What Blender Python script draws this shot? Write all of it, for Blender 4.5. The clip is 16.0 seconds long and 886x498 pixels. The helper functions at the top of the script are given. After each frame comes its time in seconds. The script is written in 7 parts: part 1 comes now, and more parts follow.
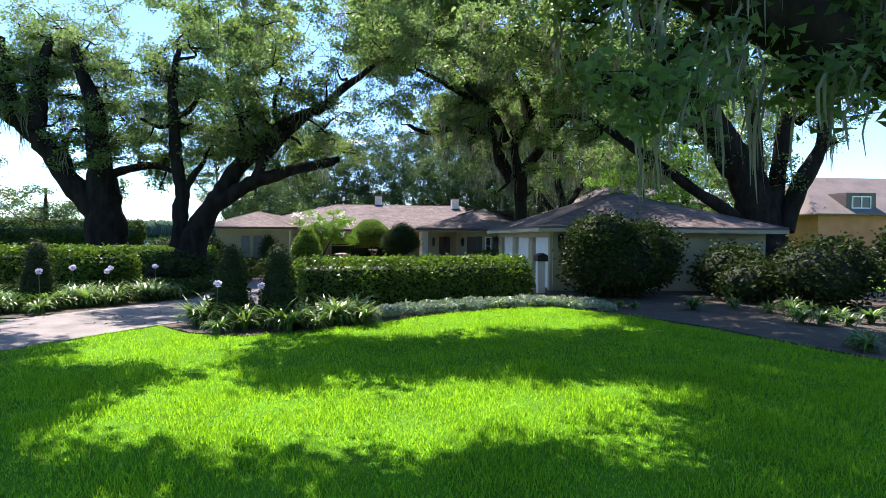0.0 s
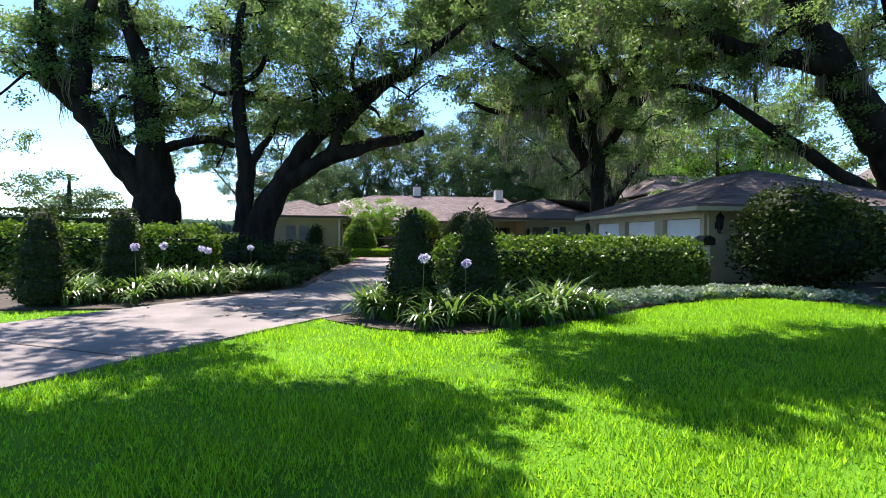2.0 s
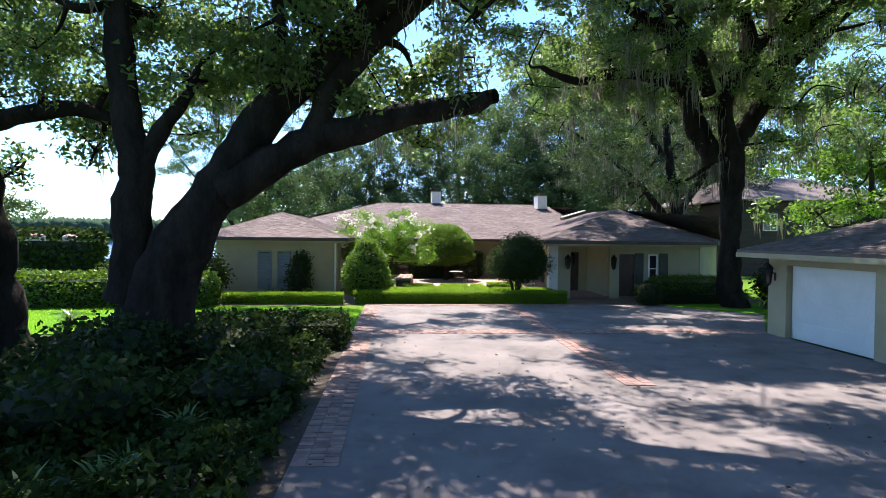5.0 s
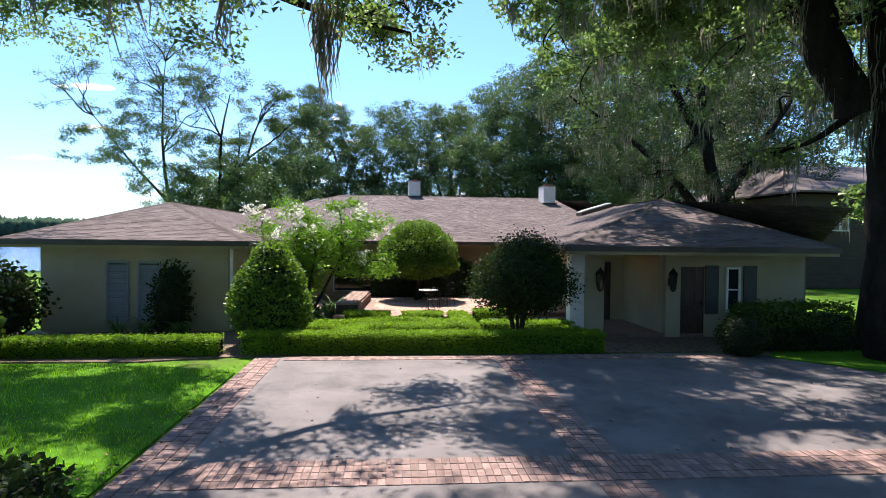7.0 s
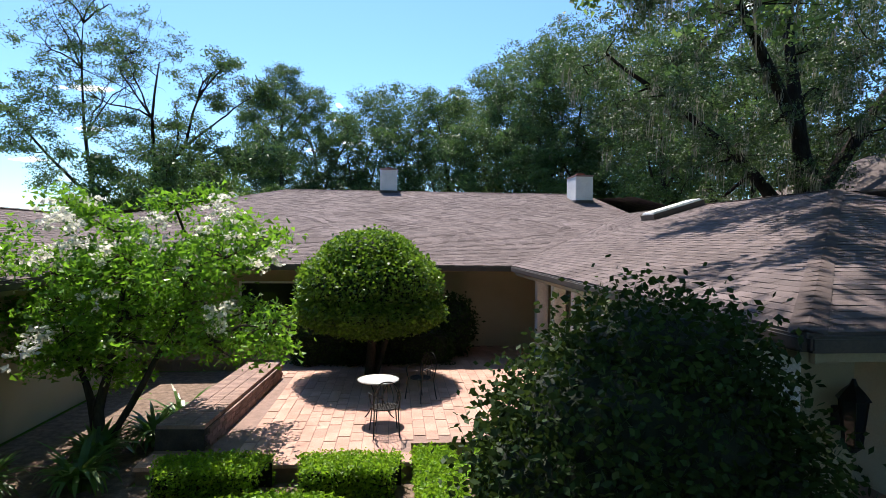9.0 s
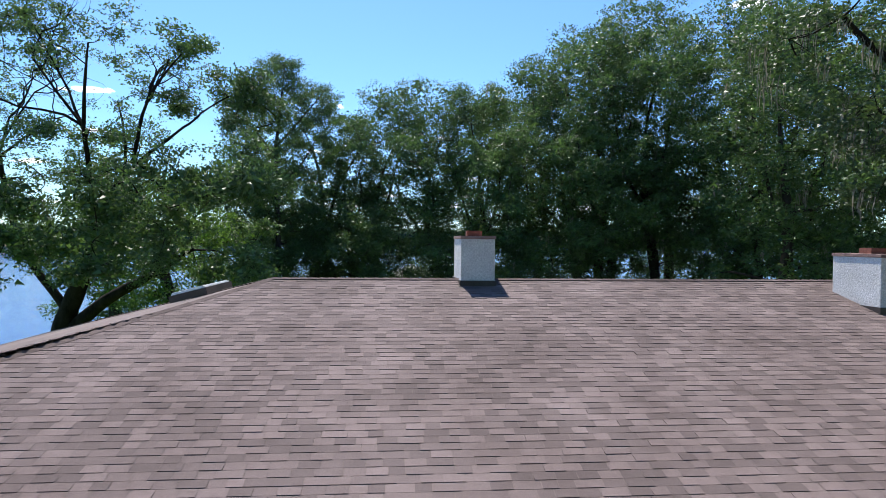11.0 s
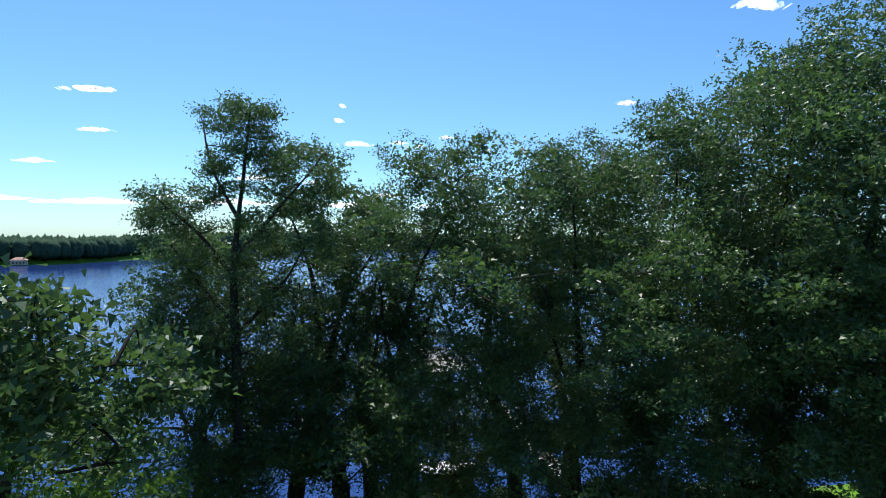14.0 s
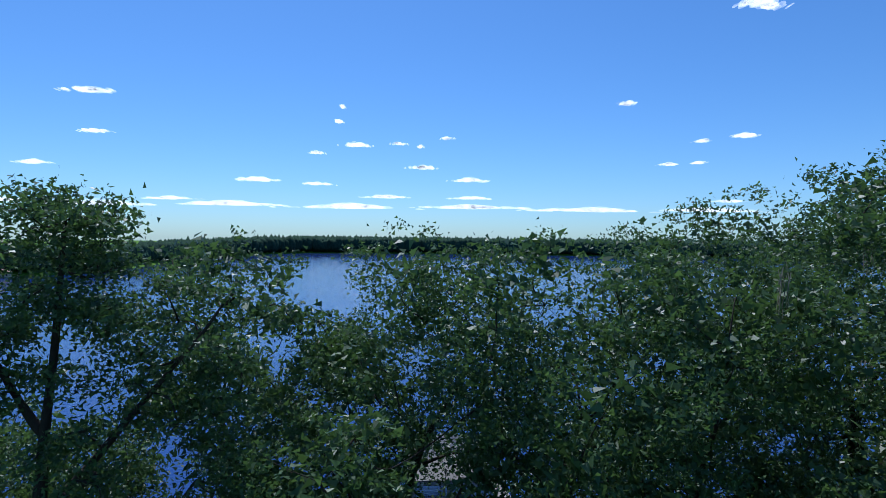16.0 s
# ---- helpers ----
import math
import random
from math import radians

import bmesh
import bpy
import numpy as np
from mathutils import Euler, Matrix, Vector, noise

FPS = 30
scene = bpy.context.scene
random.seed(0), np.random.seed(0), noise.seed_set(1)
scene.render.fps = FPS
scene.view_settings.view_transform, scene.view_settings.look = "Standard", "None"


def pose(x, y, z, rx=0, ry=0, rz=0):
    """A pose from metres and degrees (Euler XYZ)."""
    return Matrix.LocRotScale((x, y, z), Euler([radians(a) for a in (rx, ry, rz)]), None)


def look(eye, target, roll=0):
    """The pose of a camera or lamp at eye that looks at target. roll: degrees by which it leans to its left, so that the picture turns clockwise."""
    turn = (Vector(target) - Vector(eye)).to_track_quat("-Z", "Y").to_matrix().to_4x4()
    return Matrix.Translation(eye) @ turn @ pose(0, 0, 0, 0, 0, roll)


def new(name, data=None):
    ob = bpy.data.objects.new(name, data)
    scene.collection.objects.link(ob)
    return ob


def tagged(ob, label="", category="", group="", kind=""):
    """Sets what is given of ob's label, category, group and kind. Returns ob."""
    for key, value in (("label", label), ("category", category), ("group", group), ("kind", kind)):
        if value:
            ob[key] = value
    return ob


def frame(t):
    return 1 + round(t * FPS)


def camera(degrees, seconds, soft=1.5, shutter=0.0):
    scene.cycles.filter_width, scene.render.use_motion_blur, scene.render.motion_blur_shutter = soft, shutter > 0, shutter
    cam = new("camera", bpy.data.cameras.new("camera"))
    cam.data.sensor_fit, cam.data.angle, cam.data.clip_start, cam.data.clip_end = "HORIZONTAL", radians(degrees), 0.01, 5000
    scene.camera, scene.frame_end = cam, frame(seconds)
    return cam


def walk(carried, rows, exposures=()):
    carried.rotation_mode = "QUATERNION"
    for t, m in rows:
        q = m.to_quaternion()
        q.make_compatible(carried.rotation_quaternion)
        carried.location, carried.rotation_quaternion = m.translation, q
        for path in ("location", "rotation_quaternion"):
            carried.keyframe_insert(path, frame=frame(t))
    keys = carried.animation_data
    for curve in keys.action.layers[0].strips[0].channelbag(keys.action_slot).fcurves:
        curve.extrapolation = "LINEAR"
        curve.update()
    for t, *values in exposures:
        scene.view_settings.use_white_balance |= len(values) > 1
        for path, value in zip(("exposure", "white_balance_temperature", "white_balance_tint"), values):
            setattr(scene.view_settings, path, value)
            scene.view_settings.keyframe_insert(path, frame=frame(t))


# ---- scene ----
cam = camera(75.0, 16.0, soft=0.8)
PATH = [
    (0.0, 0.00, 0.00, 2.05, -1.15, -0.49, -4.57),
    (0.5, -0.80, 0.87, 1.67, -1.15, -0.52, -4.55),
    (1.0, -1.76, 1.85, 1.45, -1.18, -0.58, -4.54),
    (1.5, -2.92, 2.76, 1.34, -1.19, -0.64, -4.57),
    (2.0, -4.10, 4.01, 1.36, -1.19, -0.66, -4.60),
    (2.5, -5.03, 5.64, 1.53, -1.19, -0.64, -4.56),
    (3.0, -5.54, 7.60, 1.75, -1.20, -0.61, -4.49),
    (3.5, -5.71, 9.96, 2.02, -1.19, -0.59, -4.42),
    (4.0, -5.53, 12.18, 2.44, -1.18, -0.61, -4.38),
    (4.2, -5.45, 13.15, 2.59, -1.18, -0.61, -4.37),
    (6.3, -4.19, 23.18, 2.90, -1.10, -0.68, -4.81),
    (6.5, -3.92, 24.21, 2.92, -1.10, -0.68, -4.79),
    (7.0, -3.21, 26.88, 2.87, -1.06, -0.67, -4.68),
    (7.5, -2.64, 29.36, 2.93, -1.04, -0.69, -4.58),
    (8.0, -2.19, 32.25, 2.92, -0.97, -0.67, -4.57),
    (8.5, -1.88, 35.13, 3.07, -0.93, -0.65, -4.61),
    (9.0, -1.71, 38.00, 3.40, -0.91, -0.62, -4.66),
    (9.2, -1.72, 39.10, 3.58, -0.91, -0.62, -4.66),
    (11.3, -4.27, 53.46, 7.12, -0.85, -0.54, -4.55),
    (11.5, -4.56, 55.00, 7.62, -0.86, -0.55, -4.56),
    (12.0, -5.27, 58.71, 8.88, -0.90, -0.58, -4.60),
    (12.5, -5.82, 62.58, 10.40, -0.92, -0.66, -4.61),
    (13.0, -6.15, 66.30, 12.06, -0.96, -0.70, -4.53),
    (13.5, -6.27, 70.17, 13.91, -0.98, -0.69, -4.45),
    (14.0, -6.38, 73.85, 15.58, -0.94, -0.69, -4.37),
    (14.5, -6.38, 77.49, 17.18, -0.92, -0.71, -4.34),
    (15.0, -6.35, 81.19, 18.73, -0.91, -0.71, -4.34),
    (15.5, -6.22, 85.06, 20.15, -0.91, -0.66, -4.33),
    (16.0, -5.98, 88.81, 21.34, -0.92, -0.62, -4.30),
]
walk(cam, [(t, pose(x, y, z, 90 + pitch, roll, yaw)) for t, x, y, z, pitch, roll, yaw in PATH],
     exposures=[(0.0, 1.55, 6700, 17), (2.5, 1.45, 6700, 18), (4.2, 1.66, 6700, 17), (6.5, 1.3, 6700, 15), (9.2, 1.0, 6600, 13), (11.5, 0.8, 6400, 11), (13.0, 0.66, 6300, 10), (14.2, 0.38, 6100, 9), (15.2, 0.0, 5700, 11), (16.0, -0.15, 5350, 13)])
# ---- sky and sun ----
SUN_WAY = Vector((-0.10, 0.42, 0.75)).normalized()      # from the place to the sun
world = bpy.data.worlds.new("world")
scene.world = world
world.use_nodes = True
wn, wl = world.node_tree.nodes, world.node_tree.links
sky = wn.new("ShaderNodeTexSky")
sky.sky_type = 'NISHITA'
sky.sun_disc = False
sky.sun_elevation = math.asin(SUN_WAY.z)
sky.sun_rotation = math.atan2(SUN_WAY.x, SUN_WAY.y)
sky.air_density, sky.dust_density, sky.ozone_density = 1.0, 0.35, 1.8
wn["Background"].inputs["Strength"].default_value = 0.098
tone = wn.new("ShaderNodeHueSaturation")
tone.inputs["Saturation"].default_value = 1.05
wl.new(sky.outputs[0], tone.inputs["Color"])
cool = wn.new("ShaderNodeMix")
cool.data_type, cool.blend_type = 'RGBA', 'MULTIPLY'
cool.inputs[0].default_value, cool.inputs[7].default_value = 1.0, (0.72, 1.0, 1.26, 1)
wl.new(tone.outputs[0], cool.inputs[6])
wl.new(cool.outputs[2], wn["Background"].inputs["Color"])
sun = new("sun", bpy.data.lights.new("sun", 'SUN'))
sun.data.energy, sun.data.angle, sun.data.color = 5.0, radians(0.53), (1.0, 0.95, 0.86)
sun.matrix_basis = look(SUN_WAY * 60, (0, 0, 0))
# ---- materials ----
def nodes_of(name):
    m = bpy.data.materials.new(name)
    m.use_nodes = True
    return m, m.node_tree.nodes, m.node_tree.links


def ramp(nt, fac, a, b, lo=0.35, hi=0.65):
    r = nt.nodes.new("ShaderNodeValToRGB")
    r.color_ramp.elements[0].position, r.color_ramp.elements[0].color = lo, (*a, 1)
    r.color_ramp.elements[1].position, r.color_ramp.elements[1].color = hi, (*b, 1)
    nt.links.new(fac, r.inputs[0])
    return r.outputs[0]


def noise_tex(nt, scale, detail=4, rough=0.6, stretch=(1, 1, 1)):
    tc = nt.nodes.new("ShaderNodeNewGeometry")
    mp = nt.nodes.new("ShaderNodeMapping")
    mp.inputs["Scale"].default_value = stretch
    n = nt.nodes.new("ShaderNodeTexNoise")
    n.inputs["Scale"].default_value, n.inputs["Detail"].default_value, n.inputs["Roughness"].default_value = scale, detail, rough
    nt.links.new(tc.outputs["Position"], mp.inputs[0])
    nt.links.new(mp.outputs[0], n.inputs["Vector"])
    return n.outputs["Fac"]


def mixed(nt, fac, a, b, mode='MIX'):
    m = nt.nodes.new("ShaderNodeMix")
    m.data_type, m.blend_type = 'RGBA', mode
    if isinstance(fac, float):
        m.inputs[0].default_value = fac
    else:
        nt.links.new(fac, m.inputs[0])
    for i, c in ((6, a), (7, b)):
        if isinstance(c, tuple):
            m.inputs[i].default_value = (*c, 1)
        else:
            nt.links.new(c, m.inputs[i])
    return m.outputs[2]


def surface(name, a, b, scale=2.0, fine=30.0, rough=0.8, bump=0.3, spread=0.0, metal=0.0, stretch=(1, 1, 1), stain=None, spec=0.5):
    """A two-scale surface: colours a to b by broad noise, fine grain in value and bump; spread: how much each loose island differs."""
    m, n, l = nodes_of(name)
    nt, p = m.node_tree, n["Principled BSDF"]
    col = ramp(nt, noise_tex(nt, scale, 5, 0.6, stretch), a, b)
    grain = noise_tex(nt, fine, 3, 0.7, stretch)
    g = ramp(nt, grain, (0.72, 0.72, 0.72), (1.18, 1.18, 1.18), 0.3, 0.7)
    col = mixed(nt, 1.0, col, g, 'MULTIPLY')
    if spread:
        geo = n.new("ShaderNodeNewGeometry")
        info = n.new("ShaderNodeObjectInfo")
        add = n.new("ShaderNodeMath")
        add.operation = 'ADD'
        fr = n.new("ShaderNodeMath")
        fr.operation = 'FRACT'
        l.new(geo.outputs["Random Per Island"], add.inputs[0])
        l.new(info.outputs["Random"], add.inputs[1])
        l.new(add.outputs[0], fr.inputs[0])
        v = ramp(nt, fr.outputs[0], (1 - spread,) * 3, (1 + spread,) * 3, 0.0, 1.0)
        col = mixed(nt, 1.0, col, v, 'MULTIPLY')
    if stain:
        s = ramp(nt, noise_tex(nt, 0.6, 6, 0.7), (0, 0, 0), (1, 1, 1), 0.5, 0.68)
        col = mixed(nt, s, col, stain)
    l.new(col, p.inputs["Base Color"])
    p.inputs["Roughness"].default_value, p.inputs["Metallic"].default_value = rough, metal
    p.inputs["Specular IOR Level"].default_value = spec
    if bump:
        bp = n.new("ShaderNodeBump")
        bp.inputs["Strength"].default_value, bp.inputs["Distance"].default_value = bump, 0.02
        l.new(grain, bp.inputs["Height"])
        l.new(bp.outputs[0], p.inputs["Normal"])
    return m


def leafy(name, a, b, through_colour, rough=0.4, share=0.35, scale=0.5, spec=0.3):
    """Leaf: gloss on top, some light passing through."""
    m, n, l = nodes_of(name)
    nt, p, out = m.node_tree, n["Principled BSDF"], n["Material Output"]
    geo = n.new("ShaderNodeNewGeometry")
    col = ramp(nt, noise_tex(nt, scale, 2, 0.5), a, b)
    v = ramp(nt, geo.outputs["Random Per Island"], (0.6, 0.62, 0.6), (1.4, 1.35, 1.3), 0.0, 1.0)
    col = mixed(nt, 1.0, col, v, 'MULTIPLY')
    l.new(col, p.inputs["Base Color"])
    p.inputs["Roughness"].default_value = rough
    p.inputs["Specular IOR Level"].default_value = spec
    tr = n.new("ShaderNodeBsdfTranslucent")
    tcol = mixed(nt, 1.0, v, through_colour, 'MULTIPLY')
    l.new(tcol, tr.inputs[0])
    mix = n.new("ShaderNodeMixShader")
    mix.inputs[0].default_value = share
    l.new(p.outputs[0], mix.inputs[1])
    l.new(tr.outputs[0], mix.inputs[2])
    l.new(mix.outputs[0], out.inputs[0])
    return m


M_GRASS = leafy("grass_blade", (0.105, 0.25, 0.012), (0.155, 0.34, 0.016), (0.31, 0.6, 0.02), 0.5, 0.55, 0.7)
M_LAWN = surface("lawn", (0.055, 0.155, 0.008), (0.09, 0.235, 0.012), 0.8, 60, 0.95, 0.6, spec=0.1)
M_SOIL = surface("soil", (0.035, 0.028, 0.02), (0.08, 0.06, 0.045), 3, 40, 0.95, 0.8)
M_GROUND = surface("ground", (0.065, 0.155, 0.01), (0.11, 0.225, 0.015), 0.15, 9, 0.95, 0.5, stain=(0.07, 0.09, 0.025), spec=0.1)
M_BARK = surface("oak_bark", (0.013, 0.0105, 0.009), (0.034, 0.028, 0.024), 2.5, 22, 0.95, 1.0, stretch=(1, 1, 0.35), spec=0.08)
M_BARK2 = surface("tree_bark", (0.03, 0.024, 0.02), (0.07, 0.058, 0.045), 3, 25, 0.95, 0.9, stretch=(1, 1, 0.35), spec=0.1)
M_OAK = leafy("oak_leaf", (0.04, 0.08, 0.026), (0.075, 0.125, 0.036), (0.22, 0.36, 0.09), 0.48, 0.42, 0.5, 0.35)
M_LAKELEAF = leafy("lake_leaf", (0.038, 0.08, 0.029), (0.068, 0.12, 0.04), (0.115, 0.21, 0.05), 0.46, 0.28, 0.2, 0.4)
# Darker copy of oak_leaf; the dimness of the trees beside the house is in its colour.
M_OAKDIM = leafy("dimmed_oak_leaf", (0.026, 0.05, 0.02), (0.046, 0.078, 0.028), (0.08, 0.14, 0.035), 0.5, 0.25, 0.4, 0.35)
M_BRIGHTLEAF = leafy("bright_leaf", (0.06, 0.15, 0.015), (0.1, 0.22, 0.02), (0.2, 0.42, 0.03), 0.4, 0.4)
M_BRIGHTLEAF2 = leafy("bank_leaf", (0.05, 0.11, 0.02), (0.09, 0.16, 0.028), (0.16, 0.3, 0.035), 0.45, 0.32, 0.3)
M_HEDGE = leafy("hedge_leaf", (0.048, 0.105, 0.012), (0.08, 0.155, 0.018), (0.17, 0.31, 0.025), 0.45, 0.26, 1.5)
M_BOX = leafy("box_leaf", (0.1, 0.21, 0.012), (0.16, 0.3, 0.016), (0.3, 0.52, 0.03), 0.5, 0.36, 1.5)
M_TOPIARY = leafy("topiary_leaf", (0.05, 0.12, 0.012), (0.085, 0.175, 0.018), (0.2, 0.36, 0.03), 0.5, 0.3, 1.5, 0.35)
M_DARKSHRUB = leafy("shrub_leaf", (0.016, 0.036, 0.01), (0.032, 0.06, 0.014), (0.06, 0.1, 0.02), 0.6, 0.2, 1.5, 0.12)
M_STRAP = leafy("strap_leaf", (0.045, 0.11, 0.022), (0.08, 0.16, 0.03), (0.18, 0.33, 0.05), 0.4, 0.3, 1.5, 0.5)
M_MOSS = leafy("spanish_moss", (0.17, 0.165, 0.14), (0.27, 0.26, 0.22), (0.26, 0.25, 0.2), 0.9, 0.35, 0.5, 0.1)
M_PETAL = leafy("petal", (0.5, 0.46, 0.72), (0.72, 0.7, 0.88), (0.7, 0.65, 0.85), 0.6, 0.4, 4)
M_WHITEPETAL = leafy("white_petal", (0.75, 0.73, 0.68), (0.85, 0.84, 0.8), (0.8, 0.78, 0.7), 0.6, 0.4, 4)
M_FARWOOD = surface("far_wood", (0.02, 0.045, 0.028), (0.04, 0.075, 0.045), 0.05, 0.4, 0.95, 0.2, spec=0.05)
SHINGLE_TONES = [surface("shingle", (0.13 * k, 0.098 * k, 0.095 * k), (0.195 * k, 0.152 * k, 0.15 * k), 0.6, 80, 0.9, 0.5, spec=0.25) for k in (0.66, 0.78, 0.88, 1.0)]
M_SHINGLE = SHINGLE_TONES[1]
M_ROOFBASE = surface("roof_base", (0.13, 0.105, 0.1), (0.18, 0.145, 0.14), 0.5, 60, 0.9, 0.4, spec=0.25)
M_STUCCO = surface("stucco", (0.38, 0.33, 0.21), (0.45, 0.39, 0.26), 0.7, 90, 0.85, 0.35)
M_TRIM = surface("white_paint", (0.72, 0.72, 0.7), (0.8, 0.8, 0.78), 1.5, 50, 0.6, 0.1)
M_CHIMNEY = surface("chimney_paint", (0.66, 0.64, 0.61), (0.78, 0.76, 0.73), 2.0, 25, 0.8, 0.5)
M_GUTTER = surface("gutter", (0.05, 0.04, 0.035), (0.08, 0.065, 0.055), 2, 40, 0.5, 0.1)
M_DRIVE = surface("drive_surface", (0.14, 0.122, 0.122), (0.205, 0.18, 0.18), 0.7, 120, 0.9, 0.4, stain=(0.09, 0.08, 0.082))
M_CONCRETE = surface("concrete", (0.15, 0.132, 0.13), (0.215, 0.19, 0.186), 0.9, 100, 0.85, 0.3, stain=(0.095, 0.086, 0.085))
M_BRICK = surface("brick", (0.21, 0.13, 0.115), (0.31, 0.2, 0.175), 6, 90, 0.85, 0.5, spread=0.3)
M_PAVER = surface("patio_paver", (0.4, 0.225, 0.17), (0.5, 0.3, 0.235), 3, 80, 0.85, 0.4, spread=0.12)
M_MULCH = surface("mulch", (0.1, 0.065, 0.045), (0.22, 0.15, 0.11), 8, 60, 0.95, 1.0, spread=0.5)
M_IRON = surface("black_iron", (0.012, 0.012, 0.012), (0.025, 0.024, 0.023), 10, 90, 0.45, 0.15, metal=0.6)
M_DARKGLASS, _n, _l = nodes_of("window_glass")
_n["Principled BSDF"].inputs["Base Color"].default_value = (0.02, 0.022, 0.024, 1)
_n["Principled BSDF"].inputs["Roughness"].default_value = 0.06
M_WATER, _n, _l = nodes_of("lake_water")
_p = _n["Principled BSDF"]
_p.inputs["Base Color"].default_value = (0.01, 0.03, 0.14, 1)
_p.inputs["Roughness"].default_value = 0.12
_b = _n.new("ShaderNodeBump")
_b.inputs["Strength"].default_value, _b.inputs["Distance"].default_value = 0.4, 0.12
_l.new(noise_tex(M_WATER.node_tree, 1.1, 4, 0.6, (1, 2.2, 1)), _b.inputs["Height"])
_l.new(_b.outputs[0], _p.inputs["Normal"])
M_SHUTTER = surface("shutter_paint", (0.2, 0.22, 0.22), (0.26, 0.28, 0.28), 2, 60, 0.6, 0.1)
M_REDWALL = surface("terracotta_wall", (0.42, 0.16, 0.08), (0.5, 0.21, 0.11), 1, 60, 0.85, 0.3)
M_POOL = surface("pool_plaster", (0.03, 0.36, 0.42), (0.07, 0.52, 0.56), 1.2, 30, 0.7, 0.1)
M_WOOD = surface("grey_wood", (0.22, 0.19, 0.17), (0.34, 0.3, 0.27), 1.5, 40, 0.85, 0.5, spread=0.15)
M_DOOR = surface("dark_wood", (0.05, 0.028, 0.018), (0.09, 0.05, 0.03), 2, 40, 0.45, 0.2, stretch=(4, 4, 1))
M_DOME = surface("acrylic_dome", (0.82, 0.82, 0.8), (0.88, 0.88, 0.86), 3, 20, 0.3, 0.05)
M_BRONZE = surface("bronze_acrylic", (0.14, 0.115, 0.105), (0.2, 0.17, 0.155), 3, 20, 0.25, 0.05)
M_FLUE = surface("flue_clay", (0.17, 0.055, 0.035), (0.26, 0.09, 0.06), 6, 60, 0.8, 0.4)
M_SHED = surface("shed_boards", (0.14, 0.075, 0.04), (0.22, 0.12, 0.07), 2, 50, 0.85, 0.4, stretch=(6, 6, 1))
M_CAP = surface("ridge_cap", (0.075, 0.056, 0.053), (0.12, 0.092, 0.088), 0.6, 80, 0.9, 0.5, spread=0.16, spec=0.2)
M_SEAT = surface("seat_brick", (0.24, 0.15, 0.12), (0.33, 0.21, 0.17), 5, 80, 0.85, 0.4, spread=0.2)
M_DECK = surface("deck_paving", (0.46, 0.4, 0.4), (0.58, 0.52, 0.51), 1.2, 60, 0.85, 0.3)
M_LITTER = surface("dry_leaf", (0.16, 0.09, 0.05), (0.3, 0.19, 0.1), 8, 60, 0.8, 0.2, spread=0.5)
M_POOLWATER, _n, _l = nodes_of("pool_water")
_n.remove(_n["Principled BSDF"])
_t = _n.new("ShaderNodeBsdfTransparent")
_t.inputs[0].default_value = (0.72, 0.95, 0.97, 1)
_g = _n.new("ShaderNodeBsdfGlossy")
_g.inputs["Roughness"].default_value = 0.04
_f = _n.new("ShaderNodeFresnel")
_f.inputs[0].default_value = 1.12
_m = _n.new("ShaderNodeMixShader")
_b = _n.new("ShaderNodeBump")
_b.inputs["Strength"].default_value, _b.inputs["Distance"].default_value = 0.25, 0.05
_l.new(noise_tex(M_POOLWATER.node_tree, 2.2, 3, 0.5), _b.inputs["Height"])
_l.new(_b.outputs[0], _g.inputs["Normal"])
_l.new(_b.outputs[0], _f.inputs["Normal"])
_l.new(_f.outputs[0], _m.inputs[0])
# Diffuse ramp paints sun dapples and dark gaps into the water colour.
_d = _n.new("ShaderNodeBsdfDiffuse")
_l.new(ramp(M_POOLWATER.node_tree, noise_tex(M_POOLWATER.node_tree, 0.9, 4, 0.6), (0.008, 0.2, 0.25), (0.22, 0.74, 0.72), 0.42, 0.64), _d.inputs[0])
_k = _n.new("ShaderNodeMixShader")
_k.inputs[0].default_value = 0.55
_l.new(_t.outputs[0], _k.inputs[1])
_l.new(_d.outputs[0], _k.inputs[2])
_l.new(_k.outputs[0], _m.inputs[1])
_l.new(_g.outputs[0], _m.inputs[2])
_l.new(_m.outputs[0], _n["Material Output"].inputs[0])
# ---- building helpers ----
def mesh_np(name, verts, faces, material):
    """A mesh from an (n, 3) array of points and an (m, k) array of faces with k corners each."""
    me = bpy.data.meshes.new(name)
    verts, faces = np.asarray(verts, dtype=np.float32), np.asarray(faces, dtype=np.int32)
    k = faces.shape[1]
    me.vertices.add(len(verts))
    me.vertices.foreach_set("co", verts.ravel())
    me.loops.add(faces.size)
    me.loops.foreach_set("vertex_index", faces.ravel())
    me.polygons.add(len(faces))
    me.polygons.foreach_set("loop_start", np.arange(0, faces.size, k, dtype=np.int32))
    me.update(calc_edges=True)
    me.polygons.foreach_set("use_smooth", np.zeros(len(faces), dtype=bool))
    me.materials.append(material)
    return me


def thing(name, label, category, at=(0, 0, 0), group="", kind="", turn=0):
    """An Empty at a thing's base that carries its parts."""
    e = new(name)
    e.empty_display_size = 0.2
    e.matrix_basis = pose(*at, 0, 0, turn)
    return tagged(e, label, category, group, kind)


def part(name, bm, material, parent=None, label="", smooth=False):
    me = bpy.data.meshes.new(name)
    bm.to_mesh(me)
    bm.free()
    me.materials.append(material)
    if smooth:
        for p in me.polygons:
            p.use_smooth = True
    ob = new(name, me)
    if parent:
        ob.parent = parent
    return tagged(ob, label)


